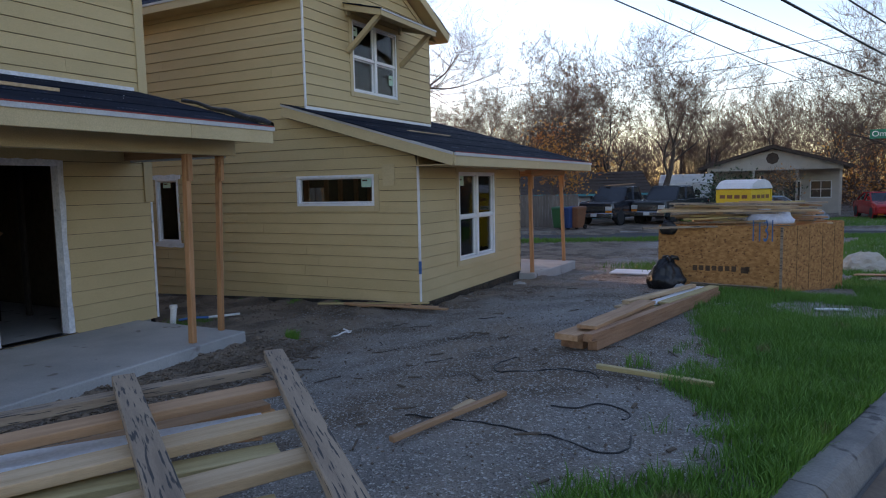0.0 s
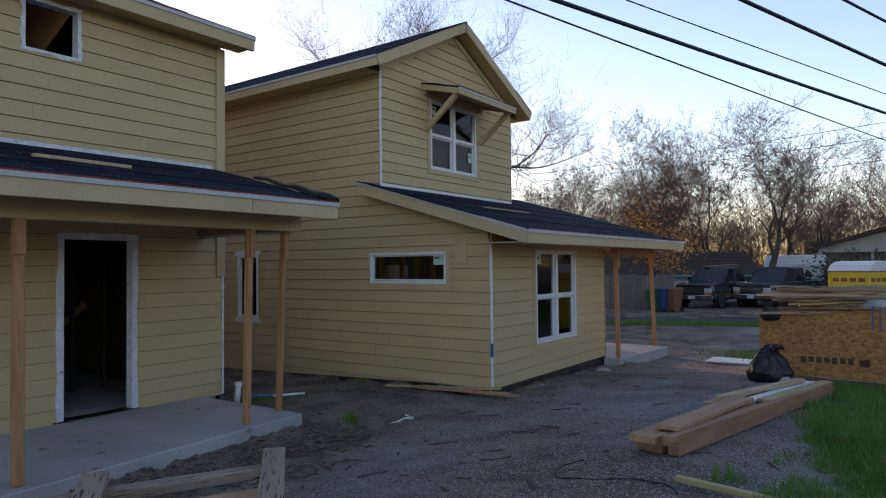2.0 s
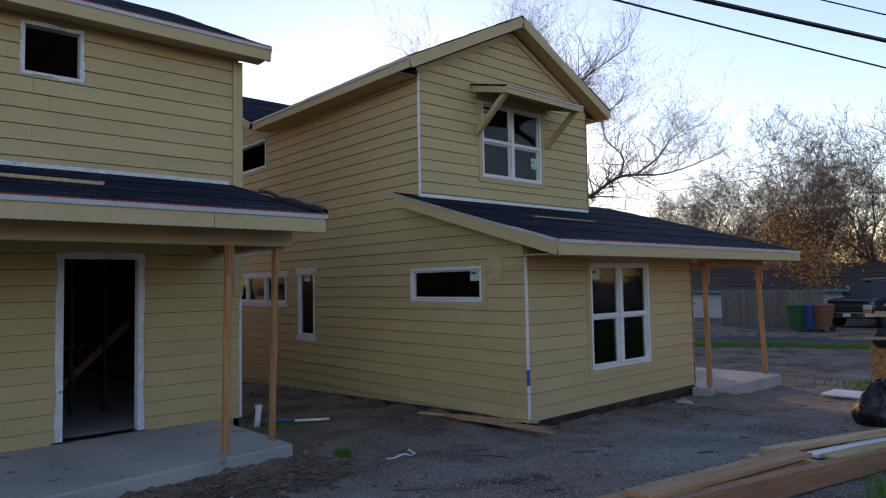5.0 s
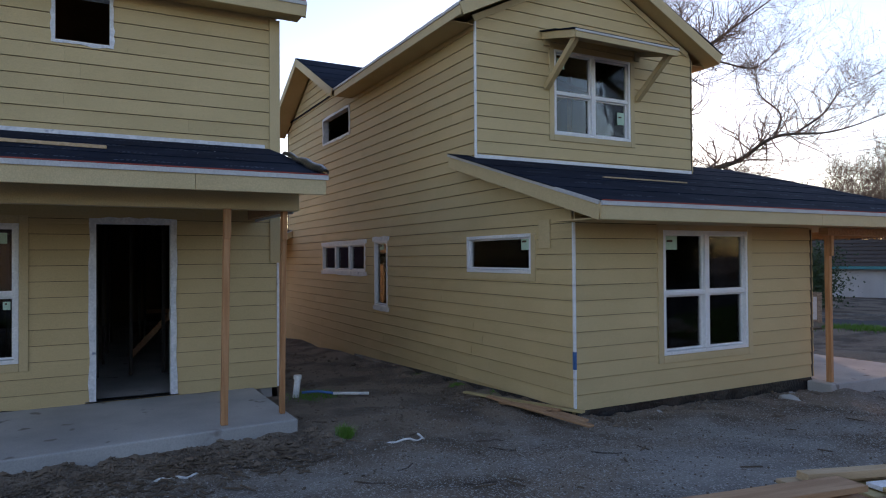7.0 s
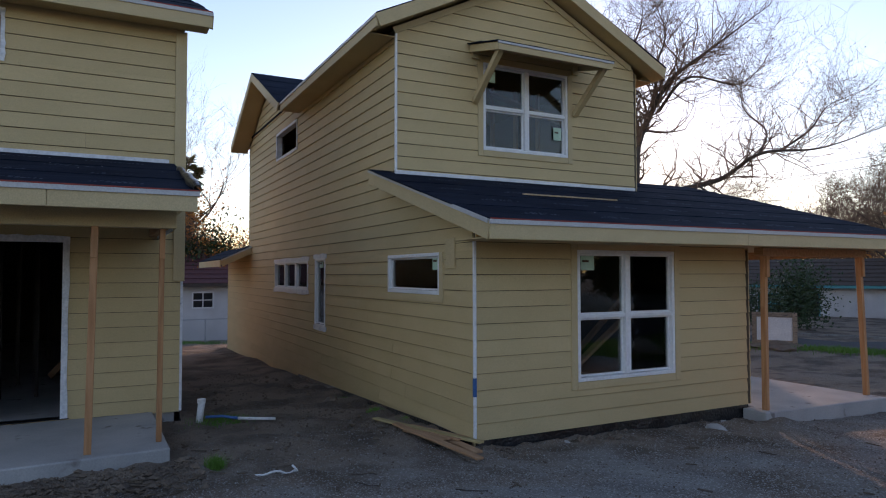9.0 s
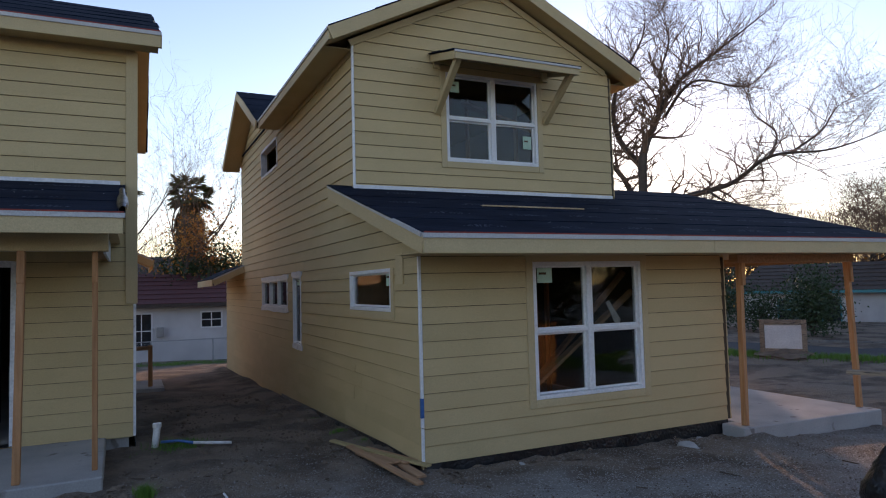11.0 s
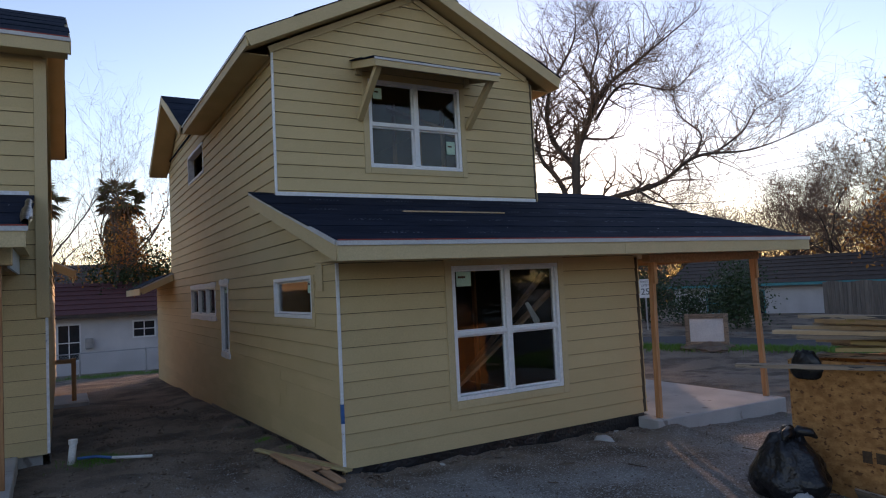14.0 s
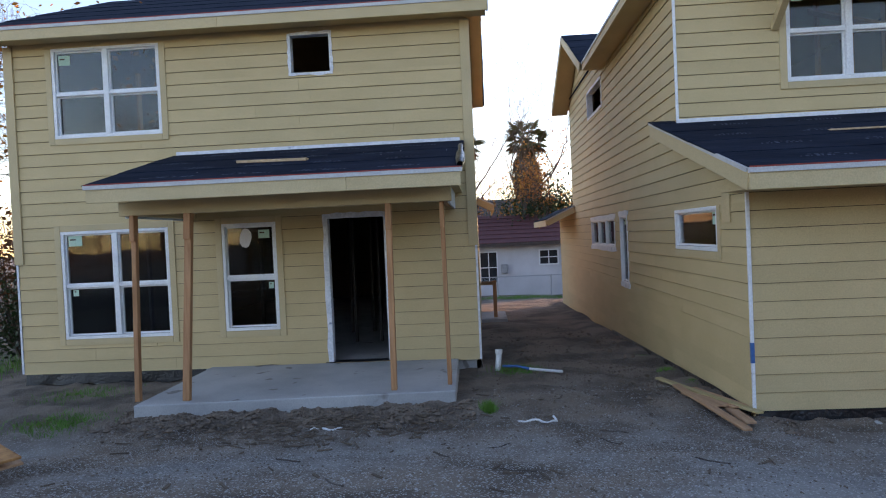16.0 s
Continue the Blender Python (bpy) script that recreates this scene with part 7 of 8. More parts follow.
def far_house(at, turn, w, d, eave, ridge, wall_mat, roof_mat, trim_mat, openings, label, gable_front=False, over=0.45, porch=0.0):
    """A low house: front along its own x, facing -y. openings on the front: (x0, x1, z0, z1, kind)."""
    t = thing("neighbour_house", at, label, "house", turn=turn)
    x0, x1 = -w / 2, w / 2
    y0 = porch
    core = Shape()
    zs = sorted({-0.6, eave, *[o[2] for o in openings], *[o[3] for o in openings]})
    for q0, q1 in zip(zs, zs[1:]):
        for s0, s1 in cut([(x0, x1)], [(o[0], o[1]) for o in openings if o[2] < (q0 + q1) / 2 < o[3]]):
            core.box(s0, s1, y0, y0 + 0.2, q0, q1)
    part("front_wall", core, wall_mat, t, weld=True)
    for name, q in (("side_wall", (x0, x0 + 0.2, y0 + 0.2, d)), ("side_wall", (x1 - 0.2, x1, y0 + 0.2, d)), ("rear_wall", (x0 + 0.2, x1 - 0.2, d - 0.2, d))):
        part(name, Shape().box(*q, -0.6, eave), wall_mat, t)
    for a0, a1, z0, z1, kind in openings:
        f = Face((0, y0, 0), (1, 0, 0), (0, -1, 0))
        win = part(kind, ring(f, a0, a1, z0, z1, 0.06, -0.1, 0.03), trim_mat if trim_mat is TEAL else WHITETRIM, t)
        part("pane", f.box(Shape(), a0 + 0.06, a1 - 0.06, -0.08, -0.06, z0 + 0.06, z1 - 0.06), DARKPANE, win)
        if kind == "window":
            part("glazing_bar", f.box(Shape(), (a0 + a1) / 2 - 0.02, (a0 + a1) / 2 + 0.02, -0.06, 0.01, z0 + 0.06, z1 - 0.06), trim_mat if trim_mat is TEAL else WHITETRIM, win)
            part("glazing_bar", f.box(Shape(), a0 + 0.06, a1 - 0.06, -0.055, 0.005, (z0 + z1) / 2 - 0.02, (z0 + z1) / 2 + 0.02), trim_mat if trim_mat is TEAL else WHITETRIM, win)
    if gable_front:
        part("gable", Shape().prism([(x0, y0 - porch, eave + 0.002), (x1, y0 - porch, eave + 0.002), (0, y0 - porch, ridge - 0.12)], (0, 0.15, 0)), wall_mat, t)
        part("lintel", Shape().box(x0, x1, -0.02, 0.17, eave - 0.22, eave), trim_mat, t)
        part("gable_vent", Shape().lathe([(0.30, -0.03), (0.36, -0.03), (0.36, 0.0), (0.30, 0.0)], (0, 0, eave + (ridge - eave) * 0.42), 8, "y"), BROWNROOF, t, "dark octagonal gable vent")
        for k in (-1, 1):
            e = k * (w / 2 + over)
            ez = eave - (ridge - eave) / (w / 2) * over
            s = Shape().hexa([(e, -over, ez), (e, d + over, ez), (0, d + over, ridge), (0, -over, ridge), (e, -over, ez + 0.14), (e, d + over, ez + 0.14), (0, d + over, ridge + 0.14), (0, -over, ridge + 0.14)])
            part("roof", s, roof_mat, t)
            part("bargeboard", Shape().beam((e, -over - 0.02, ez + 0.05), (0, -over - 0.02, ridge + 0.05), 0.03, 0.2), roof_mat, t)
        if porch:
            for x in (x0 + 0.1, x0 + w * 0.36, x0 + w * 0.68, x1 - 0.1):
                part("porch_post", Shape().box(x - 0.06, x + 0.06, 0.02, 0.14, -0.6, eave - 0.2), wall_mat, t)
    else:
        for k, (ya, yb) in enumerate(((-over, d / 2), (d + over, d / 2))):
            ez = eave - 0.02
            s = Shape().hexa([(x0 - over, ya, ez), (x1 + over, ya, ez), (x1 + over, yb, ridge), (x0 - over, yb, ridge), (x0 - over, ya, ez + 0.1), (x1 + over, ya, ez + 0.1), (x1 + over, yb, ridge + 0.1), (x0 - over, yb, ridge + 0.1)])
            roof = part("roof", s, roof_mat, t)
            if k == 0:
                n = 7
                for i in range(n):
                    g = i / n
                    p0, p1 = V((x0 - over, ya + (yb - ya) * g, ez + 0.1 + (ridge - ez) * g)), V((x1 + over, ya + (yb - ya) * g, ez + 0.1 + (ridge - ez) * g))
                    part("shingle_course", Shape().beam(p0 + V((0, 0, 0.012)), p1 + V((0, 0, 0.012)), 0.10, 0.02), roof_mat, roof)
        part("fascia", Shape().box(x0 - over, x1 + over, -over - 0.04, -over, eave - 0.06, eave + 0.10), trim_mat, t)
        for x in (x0, x1):
            part("gable", Shape().prism([(x - 0.1, 0, eave), (x - 0.1, d, eave), (x - 0.1, d / 2, ridge)], (0.2, 0, 0)), wall_mat, t)
    return t


far_house((*polar(0.1, 0.14, 1.3, 45), -0.25), -2, 7.4, 9, 2.9, 4.05, BEIGE, BROWNROOF, BEIGE, [(-3.1, -1.9, 0.9, 2.0, "window"), (0.5, 1.5, 0.0, 2.0, "door"), (2.0, 3.2, 0.9, 2.0, "window")],
          "low beige gabled house with a carport across the street", True, 0.5, 3.0)
far_house((*polar(1.1, 5.45, 27.0, 37), -0.6), 20, 17.0, 8, 1.75, 3.1, STUCCO, BROWNROOF, TEAL, [(1.2, 2.2, 0.35, 1.45, "window"), (-4.8, -3.9, -0.3, 1.5, "door"), (-6.8, -5.6, 0.3, 1.4, "window"), (5.0, 6.2, 0.3, 1.4, "window")],
          "low white house with teal trim and brown roof")
far_house((-30.0, 7.2, -1.2), 90, 12.0, 8, 2.55, 3.95, STUCCO, REDROOF, BROWNROOF, [(-0.98, -0.10, 0.7, 2.25, "window"), (1.84, 2.78, 1.50, 2.25, "window")],
          "low white block house with a dark red shingle roof")
far_house((-52.0, 8.5, -1.5), 95, 8.0, 8, 4.4, 6.2, BEIGE, BROWNROOF, BEIGE, [(-1.0, 0.5, 2.6, 3.8, "window")], "distant two-storey beige house behind the palms")
far_house((*polar(0.1, 0.14, 7.6, 43), -0.3), 5, 2.9, 2.6, 2.0, 2.5, WHITETRIM, WHITETRIM, WHITETRIM, [(0.1, 0.9, 0.9, 1.7, "window")], "small white garden shed by the drive", over=0.1)
far_house((17.5, 2.0, 0.25), -73, 11.0, 8, 2.6, 4.2, BEIGE, BROWNROOF, WHITETRIM, [(-3.5, -2.0, 0.8, 2.0, "window"), (-0.5, 0.5, 0.0, 2.1, "door"), (1.8, 3.6, 0.8, 2.0, "window")],
          "low beige house on the other side of the street")
solo("meter_box", Shape().box(-29.98, -29.78, 7.24, 7.54, 0.0, 0.42), STEEL, "grey metal meter box on the block wall", "meter box", bevel=0.02)


def picket_fence():
    p0, p1 = V((*polar(0.1, 0.14, 23.0, 34.5), 0)), V((*polar(0.1, 0.14, 16.2, 33.2), 0))
    t = thing("board_fence", (p0.x, p0.y, ground_z(p0.x, p0.y)), "weathered grey upright board fence across the street", "fence")
    n = 28
    d = (p1 - p0).normalized()
    for i in range(n):
        a = p0.lerp(p1, i / n)
        b = p0.lerp(p1, (i + 0.94) / n)
        z = ground_z(a.x, a.y)
        h = 1.62 + 0.03 * math.sin(i * 7.1)
        nrm = V((-d.y, d.x, 0)) * 0.018
        part("board", Shape().hexa([a + V((0, 0, z)), b + V((0, 0, z)), b + nrm + V((0, 0, z)), a + nrm + V((0, 0, z)), a + V((0, 0, z + h)), b + V((0, 0, z + h)), b + nrm + V((0, 0, z + h)), a + nrm + V((0, 0, z + h))]), OLDBOARD, t)
    for z in (0.4, 1.3):
        nrm = V((-d.y, d.x, 0)) * 0.05
        part("rail", Shape().beam(p0 + nrm + V((0, 0, z - 0.3)), p1 + nrm + V((0, 0, z - 0.3)), 0.04, 0.09), OLDBOARD, t)


picket_fence()


def chain_fence():
    t = thing("chain_link_fence", (-28.4, 5.0, -1.2), "galvanised chain-link fence before the block house", "fence")
    z0, z1 = -1.15, -0.08
    for y in (4.6, 7.0, 9.4):
        part("post", Shape().tube([(-28.4, y, z0 - 0.2), (-28.4, y, z1 + 0.03)], 0.03, 8), STEEL, t)
    part("top_rail", Shape().tube([(-28.4, 3.5, z1), (-28.4, 11.0, z1)], 0.02, 6), STEEL, t)
    s = Shape()
    for i in range(70):
        y = 3.4 + i * 0.11
        for k in (-1, 1):
            s.tube([(-28.4, y, z0), (-28.4, y + k * 1.05, z1)], 0.0035, 3, caps=False)
    part("mesh_wire", s, STEEL, t, kind="stuff", fix=False)


chain_fence()
t = thing("rail_gate", (-15.0, 6.3, -0.3), "rough timber rail with one post between the houses", "rail")
part("post", Shape().box(-15.04, -14.95, 6.58, 6.67, -0.5, 0.72), STUDZ, t, bevel=0.004)
part("rail", Shape().beam((-15.0, 5.2, 0.66), (-15.0, 6.66, 0.66), 0.04, 0.09), STUD, t, bevel=0.003)
solo("step_slab", Shape().box(-16.2, -14.6, 5.6, 6.9, -0.5, -0.19), CONCRETE, "flat grey concrete stoop between the houses", "slab", bevel=0.01)


# ---------------- street furniture ----------------
def bin_box(at, mat, label, turn):
    t = thing("wheelie_bin", at, label, "bin", "bins at the fence", turn=turn)
    s = Shape().hexa([(-0.22, -0.26, 0.08), (0.22, -0.26, 0.08), (0.22, 0.26, 0.08), (-0.22, 0.26, 0.08), (-0.29, -0.36, 1.0), (0.29, -0.36, 1.0), (0.29, 0.36, 1.0), (-0.29, 0.36, 1.0)])
    part("body", s, mat, t, bevel=0.03)
    part("lid", Shape().hexa([(-0.31, -0.39, 1.0), (0.31, -0.39, 1.0), (0.31, 0.38, 1.0), (-0.31, 0.38, 1.0), (-0.27, -0.33, 1.07), (0.27, -0.33, 1.07), (0.27, 0.34, 1.1), (-0.27, 0.34, 1.1)]), mat, t, bevel=0.015)
    part("handle", Shape().tube([(-0.25, 0.42, 0.95), (0.25, 0.42, 0.95)], 0.02, 6), mat, t)
    for x in (-0.25, 0.25):
        part("wheel", Shape().tube([(x - 0.03, 0.28, 0.12), (x + 0.03, 0.28, 0.12)], 0.12, 12), BLACKPLASTIC, t)


BINGREEN = material("green bin plastic", (0.02, 0.11, 0.035), (0.018, 0.09, 0.03), 0.45, 3, 30, 0.05)
BINBLUE = material("blue bin plastic", (0.03, 0.07, 0.20), (0.025, 0.06, 0.17), 0.45, 3, 30, 0.05)
BINBROWN = material("brown bin plastic", (0.22, 0.09, 0.04), (0.18, 0.075, 0.035), 0.5, 3, 30, 0.05)
for yaw, mat, lab in ((17.7, BINGREEN, "green plastic wheelie bin by the fence"), (17.0, BINBLUE, "blue plastic wheelie bin by the fence"), (16.3, BINBROWN, "brown plastic wheelie bin by the fence")):
    x, y = polar(0.1, 0.14, yaw, 32.0)
    bin_box((x, y, ground_z(x, y)), mat, lab, -20)

TOILETYELLOW = material("yellow moulded plastic", (0.72, 0.50, 0.02), (0.66, 0.45, 0.02), 0.4, 3, 30, 0.04)


def portable_toilet():
    x, y = polar(0.1, 0.14, 3.4, 20.5)
    t = thing("portable_toilet", (x, y, ground_z(x, y)), "yellow plastic portable toilet with a white domed roof", "portable toilet", turn=-28)
    W = 0.5
    part("base", Shape().box(-W - 0.03, W + 0.03, -W - 0.03, W + 0.03, 0, 0.14), BLACKPLASTIC, t, bevel=0.02)
    part("cabin", Shape().box(-W, W, -W, W, 0.142, 1.92), TOILETYELLOW, t, bevel=0.03)
    for sx, sy in ((-1, -1), (1, -1), (1, 1), (-1, 1)):
        part("corner_rib", Shape().box(sx * W - 0.03, sx * W + 0.03, sy * W - 0.03, sy * W + 0.03, 0.142, 1.90), TOILETYELLOW, t, bevel=0.01)
    for k in range(4):
        x0 = -0.42 + k * 0.22
        part("vent", Shape().box(x0, x0 + 0.16, -W - 0.006, -W + 0.002, 1.66, 1.76), BINBROWN, t, "dark vent slot")
        part("vent", Shape().box(W - 0.002, W + 0.006, x0, x0 + 0.16, 1.66, 1.76), BINBROWN, t, "dark vent slot")
    part("sticker", Shape().box(-0.24, 0.24, -W - 0.007, -W + 0.001, 1.36, 1.50), WHITETRIM, t, "white label plate")
    for k in range(5):
        part("label_bar", Shape().box(-0.2 + k * 0.082, -0.14 + k * 0.082, -W - 0.010, -W - 0.0072, 1.40, 1.46), BINGREEN, t)
    s = Shape()
    n = 8
    for j in range(n + 1):
        b = -1 + 2 * j / n
        h = 1.925 + 0.30 * math.sqrt(max(0.0, 1 - b * b * 0.96)) - 0.04
        s.v += [(-W - 0.04, b * (W + 0.04), h), (W + 0.04, b * (W + 0.04), h), (W + 0.04, b * (W + 0.04), 1.925), (-W - 0.04, b * (W + 0.04), 1.925)]
    for j in range(n):
        s.f += [(j * 4 + q, j * 4 + (q + 1) % 4, j * 4 + 4 + (q + 1) % 4, j * 4 + 4 + q) for q in range(4)]
    s.f += [(3, 2, 1, 0), (n * 4, n * 4 + 1, n * 4 + 2, n * 4 + 3)]
    part("roof", s, WHITETRIM, t, "white translucent domed roof", 0.01)
    part("vent_pipe", Shape().tube([(0.35, 0.3, 2.0), (0.35, 0.3, 2.28)], 0.05, 8), BLACKPLASTIC, t)


portable_toilet()

SIGNGREEN = material("green sign sheet", (0.01, 0.22, 0.12), (0.01, 0.19, 0.10), 0.4, 3, 30, 0.02)


def street_sign():
    x, y = polar(0.1, 0.285, -6.4, 24.0)
    g = ground_z(x, y)
    t = thing("street_sign", (x, y, g), "green street name sign on a grey steel pole", "street sign", turn=-8)
    part("pole", Shape().tube([(0, 0, -0.2), (0, 0, 3.0 - g)], 0.03, 8), STEEL, t)
    part("bracket", Shape().box(-0.09, 0.09, -0.03, 0.03, 2.75 - g, 3.03 - g), STEEL, t)
    b = part("name_plate", Shape().box(-0.62, 0.62, -0.012, 0.012, 3.04 - g, 3.32 - g), SIGNGREEN, t, "green plate with white letters", 0.004)
    text_mesh("lettering", "Omega", 0.24, pose(-0.22, -0.0135, 3.18 - g, 90, 0, 0), WHITETRIM, b)
    text_mesh("lettering", "AVE", 0.11, pose(0.42, -0.0135, 3.25 - g, 90, 0, 0), WHITETRIM, b)
    text_mesh("lettering", "1100", 0.11, pose(0.44, -0.0135, 3.11 - g, 90, 0, 0), WHITETRIM, b)


street_sign()


def speed_sign():
    x, y = polar(1.55, 6.49, 43.3, 28.0)
    g = ground_z(x, y)
    t = thing("speed_limit_sign", (x, y, g), "white speed limit sign on a steel post beyond the street", "traffic sign", turn=40)
    part("post", Shape().box(-0.03, 0.03, 0.014, 0.05, -0.2, 2.0), STEEL, t)
    b = part("plate", Shape().box(-0.28, 0.28, -0.008, 0.008, 1.30, 2.05), WHITETRIM, t, "white plate with black characters", 0.003)
    text_mesh("lettering", "SPEED", 0.14, pose(0, -0.0095, 1.94, 90, 0, 0), CABLE, b)
    text_mesh("lettering", "LIMIT", 0.14, pose(0, -0.0095, 1.80, 90, 0, 0), CABLE, b)
    text_mesh("lettering", "25", 0.36, pose(0, -0.0095, 1.54, 90, 0, 0), CABLE, b)


speed_sign()


def notice_panel():
    x, y = polar(1.1, 5.45, 36.1, 21.0)
    t = thing("form_panel", (x, y, ground_z(x, y) - 0.03), "weathered timber frame with a pale panel standing on earth", "panel", turn=33)
    for q in ((-0.58, -0.46, 0, 1.05), (0.46, 0.58, 0, 1.05)):
        part("post", Shape().box(q[0], q[1], -0.05, 0.05, q[2], q[3]), GREYWOOD, t, bevel=0.005)
    part("rail", Shape().box(-0.455, 0.455, -0.04, 0.04, 0.92, 1.05), GREYWOOD, t, bevel=0.004)
    part("rail", Shape().box(-0.455, 0.455, -0.04, 0.04, 0.14, 0.26), GREYWOOD, t, bevel=0.004)
    part("sheet", Shape().box(-0.455, 0.455, -0.012, 0.012, 0.262, 0.918), WHITETRIM, t, "dirty white sheet")


notice_panel()


def mound(name, at, size, mat, label, seed, category):
    bm = bmesh.new()
    bmesh.ops.create_icosphere(bm, subdivisions=4, radius=1.0)
    for v in bm.verts:
        p = v.co.copy()
        k = 1 + 0.25 * noise.noise(p * 2 + V((seed, 0, 0))) + 0.12 * noise.noise(p * 6 + V((0, seed, 0)))
        h = max(0.0, p.z) ** 1.4
        v.co = V((p.x * size[0] * k, p.y * size[1] * k, h * size[2] * k - 0.04))
    me = bpy.data.meshes.new(name)
    bm.to_mesh(me)
    bm.free()
    me.materials.append(mat)
    ob = new(name, me)
    ob.matrix_basis = pose(*at)
    tagged(ob, label, category)


SAND = material("pale sand", (0.55, 0.49, 0.40), (0.45, 0.39, 0.31), 0.95, 4, 40, 0.5)
mound("sand_mound", place(1.55, 17.8), (0.62, 0.55, 0.46), SAND, "heap of pale sand on the grass", 3, "sand")
mound("soil_mound", place(*polar(1.1, 5.45, 36.1, 21.2)), (0.9, 0.7, 0.28), CLOD, "low heap of dark earth under the panel", 5, "earth")


def brush_heap():
    x, y = polar(0.1, 0.14, 0.3, 34.0)
    g = ground_z(x, y)
    r = random.Random(31)
    s = Shape()
    for i in range(150):
        a, e = r.uniform(0, 6.28), r.uniform(0.0, 0.5)
        px, py = x + r.gauss(0, 0.8), y + r.gauss(0, 0.5)
        h = g + max(0.05, 1.0 - 0.7 * abs(px - x)) * r.random()
        L = r.uniform(0.3, 0.9)
        s.beam((px, py, h), (px + L * math.cos(a), py + L * math.sin(a), h + L * math.sin(e) * 0.4), 0.05, 0.05)
    solo("brush_heap", s, LEAFRUST, "heap of cut brown branches by the street", "brush", kind="stuff", fix=False)


brush_heap()


# ---------------- vehicles ----------------
CARBLACK = material("black car paint", (0.012, 0.014, 0.02), (0.016, 0.018, 0.024), 0.18, 2, 20, 0.0, spec=0.7)
CARGREY = material("dark green-grey car paint", (0.025, 0.03, 0.034), (0.03, 0.036, 0.04), 0.2, 2, 20, 0.0)
CARRED = material("red car paint", (0.45, 0.02, 0.02), (0.38, 0.018, 0.018), 0.25, 2, 20, 0.0)
CARSILVER = material("pale blue car paint", (0.30, 0.36, 0.42), (0.26, 0.32, 0.38), 0.25, 2, 20, 0.0)
CHROME = material("chrome", (0.62, 0.62, 0.62), (0.55, 0.55, 0.56), 0.18, 4, 30, 0.0, metal=1.0)
TYRE = material("tyre rubber", (0.018, 0.018, 0.018), (0.025, 0.025, 0.025), 0.85, 12, 50, 0.2)
LAMPCLEAR = material("clear lamp lens", (0.55, 0.56, 0.55), (0.48, 0.49, 0.48), 0.12, 6, 30, 0.0)
LAMPAMBER = material("amber lamp lens", (0.70, 0.22, 0.02), (0.6, 0.18, 0.02), 0.15, 6, 30, 0.0)
LAMPRED = material("red lamp lens", (0.40, 0.01, 0.01), (0.3, 0.01, 0.01), 0.15, 6, 30, 0.0)


def loft_x(s, sections):
    """Rings of equal length joined in order."""
    n = len(sections[0])
    k = len(s.v)
    for sec in sections:
        s.v += [tuple(p) for p in sec]
    for i in range(len(sections) - 1):
        for q in range(n):
            s.f.append((k + i * n + q, k + i * n + (q + 1) % n, k + (i + 1) * n + (q + 1) % n, k + (i + 1) * n + q))
    s.f += [tuple(k + q for q in range(n))[::-1], tuple(k + (len(sections) - 1) * n + q for q in range(n))]
    return s


def wheel(t, x, y, r, w):
    tyre = part("wheel", Shape().lathe([(r * 0.62, -w / 2), (r * 0.94, -w / 2), (r, -w / 2 + 0.03), (r, w / 2 - 0.03), (r * 0.94, w / 2), (r * 0.62, w / 2)], (x, y, r), 20, "y"), TYRE, t, smooth=False)
    part("rim", Shape().lathe([(0.03, -w * 0.42), (r * 0.6, -w * 0.46), (r * 0.6, w * 0.46), (0.03, w * 0.42)], (x, y, r), 12, "y"), CHROME, tyre)


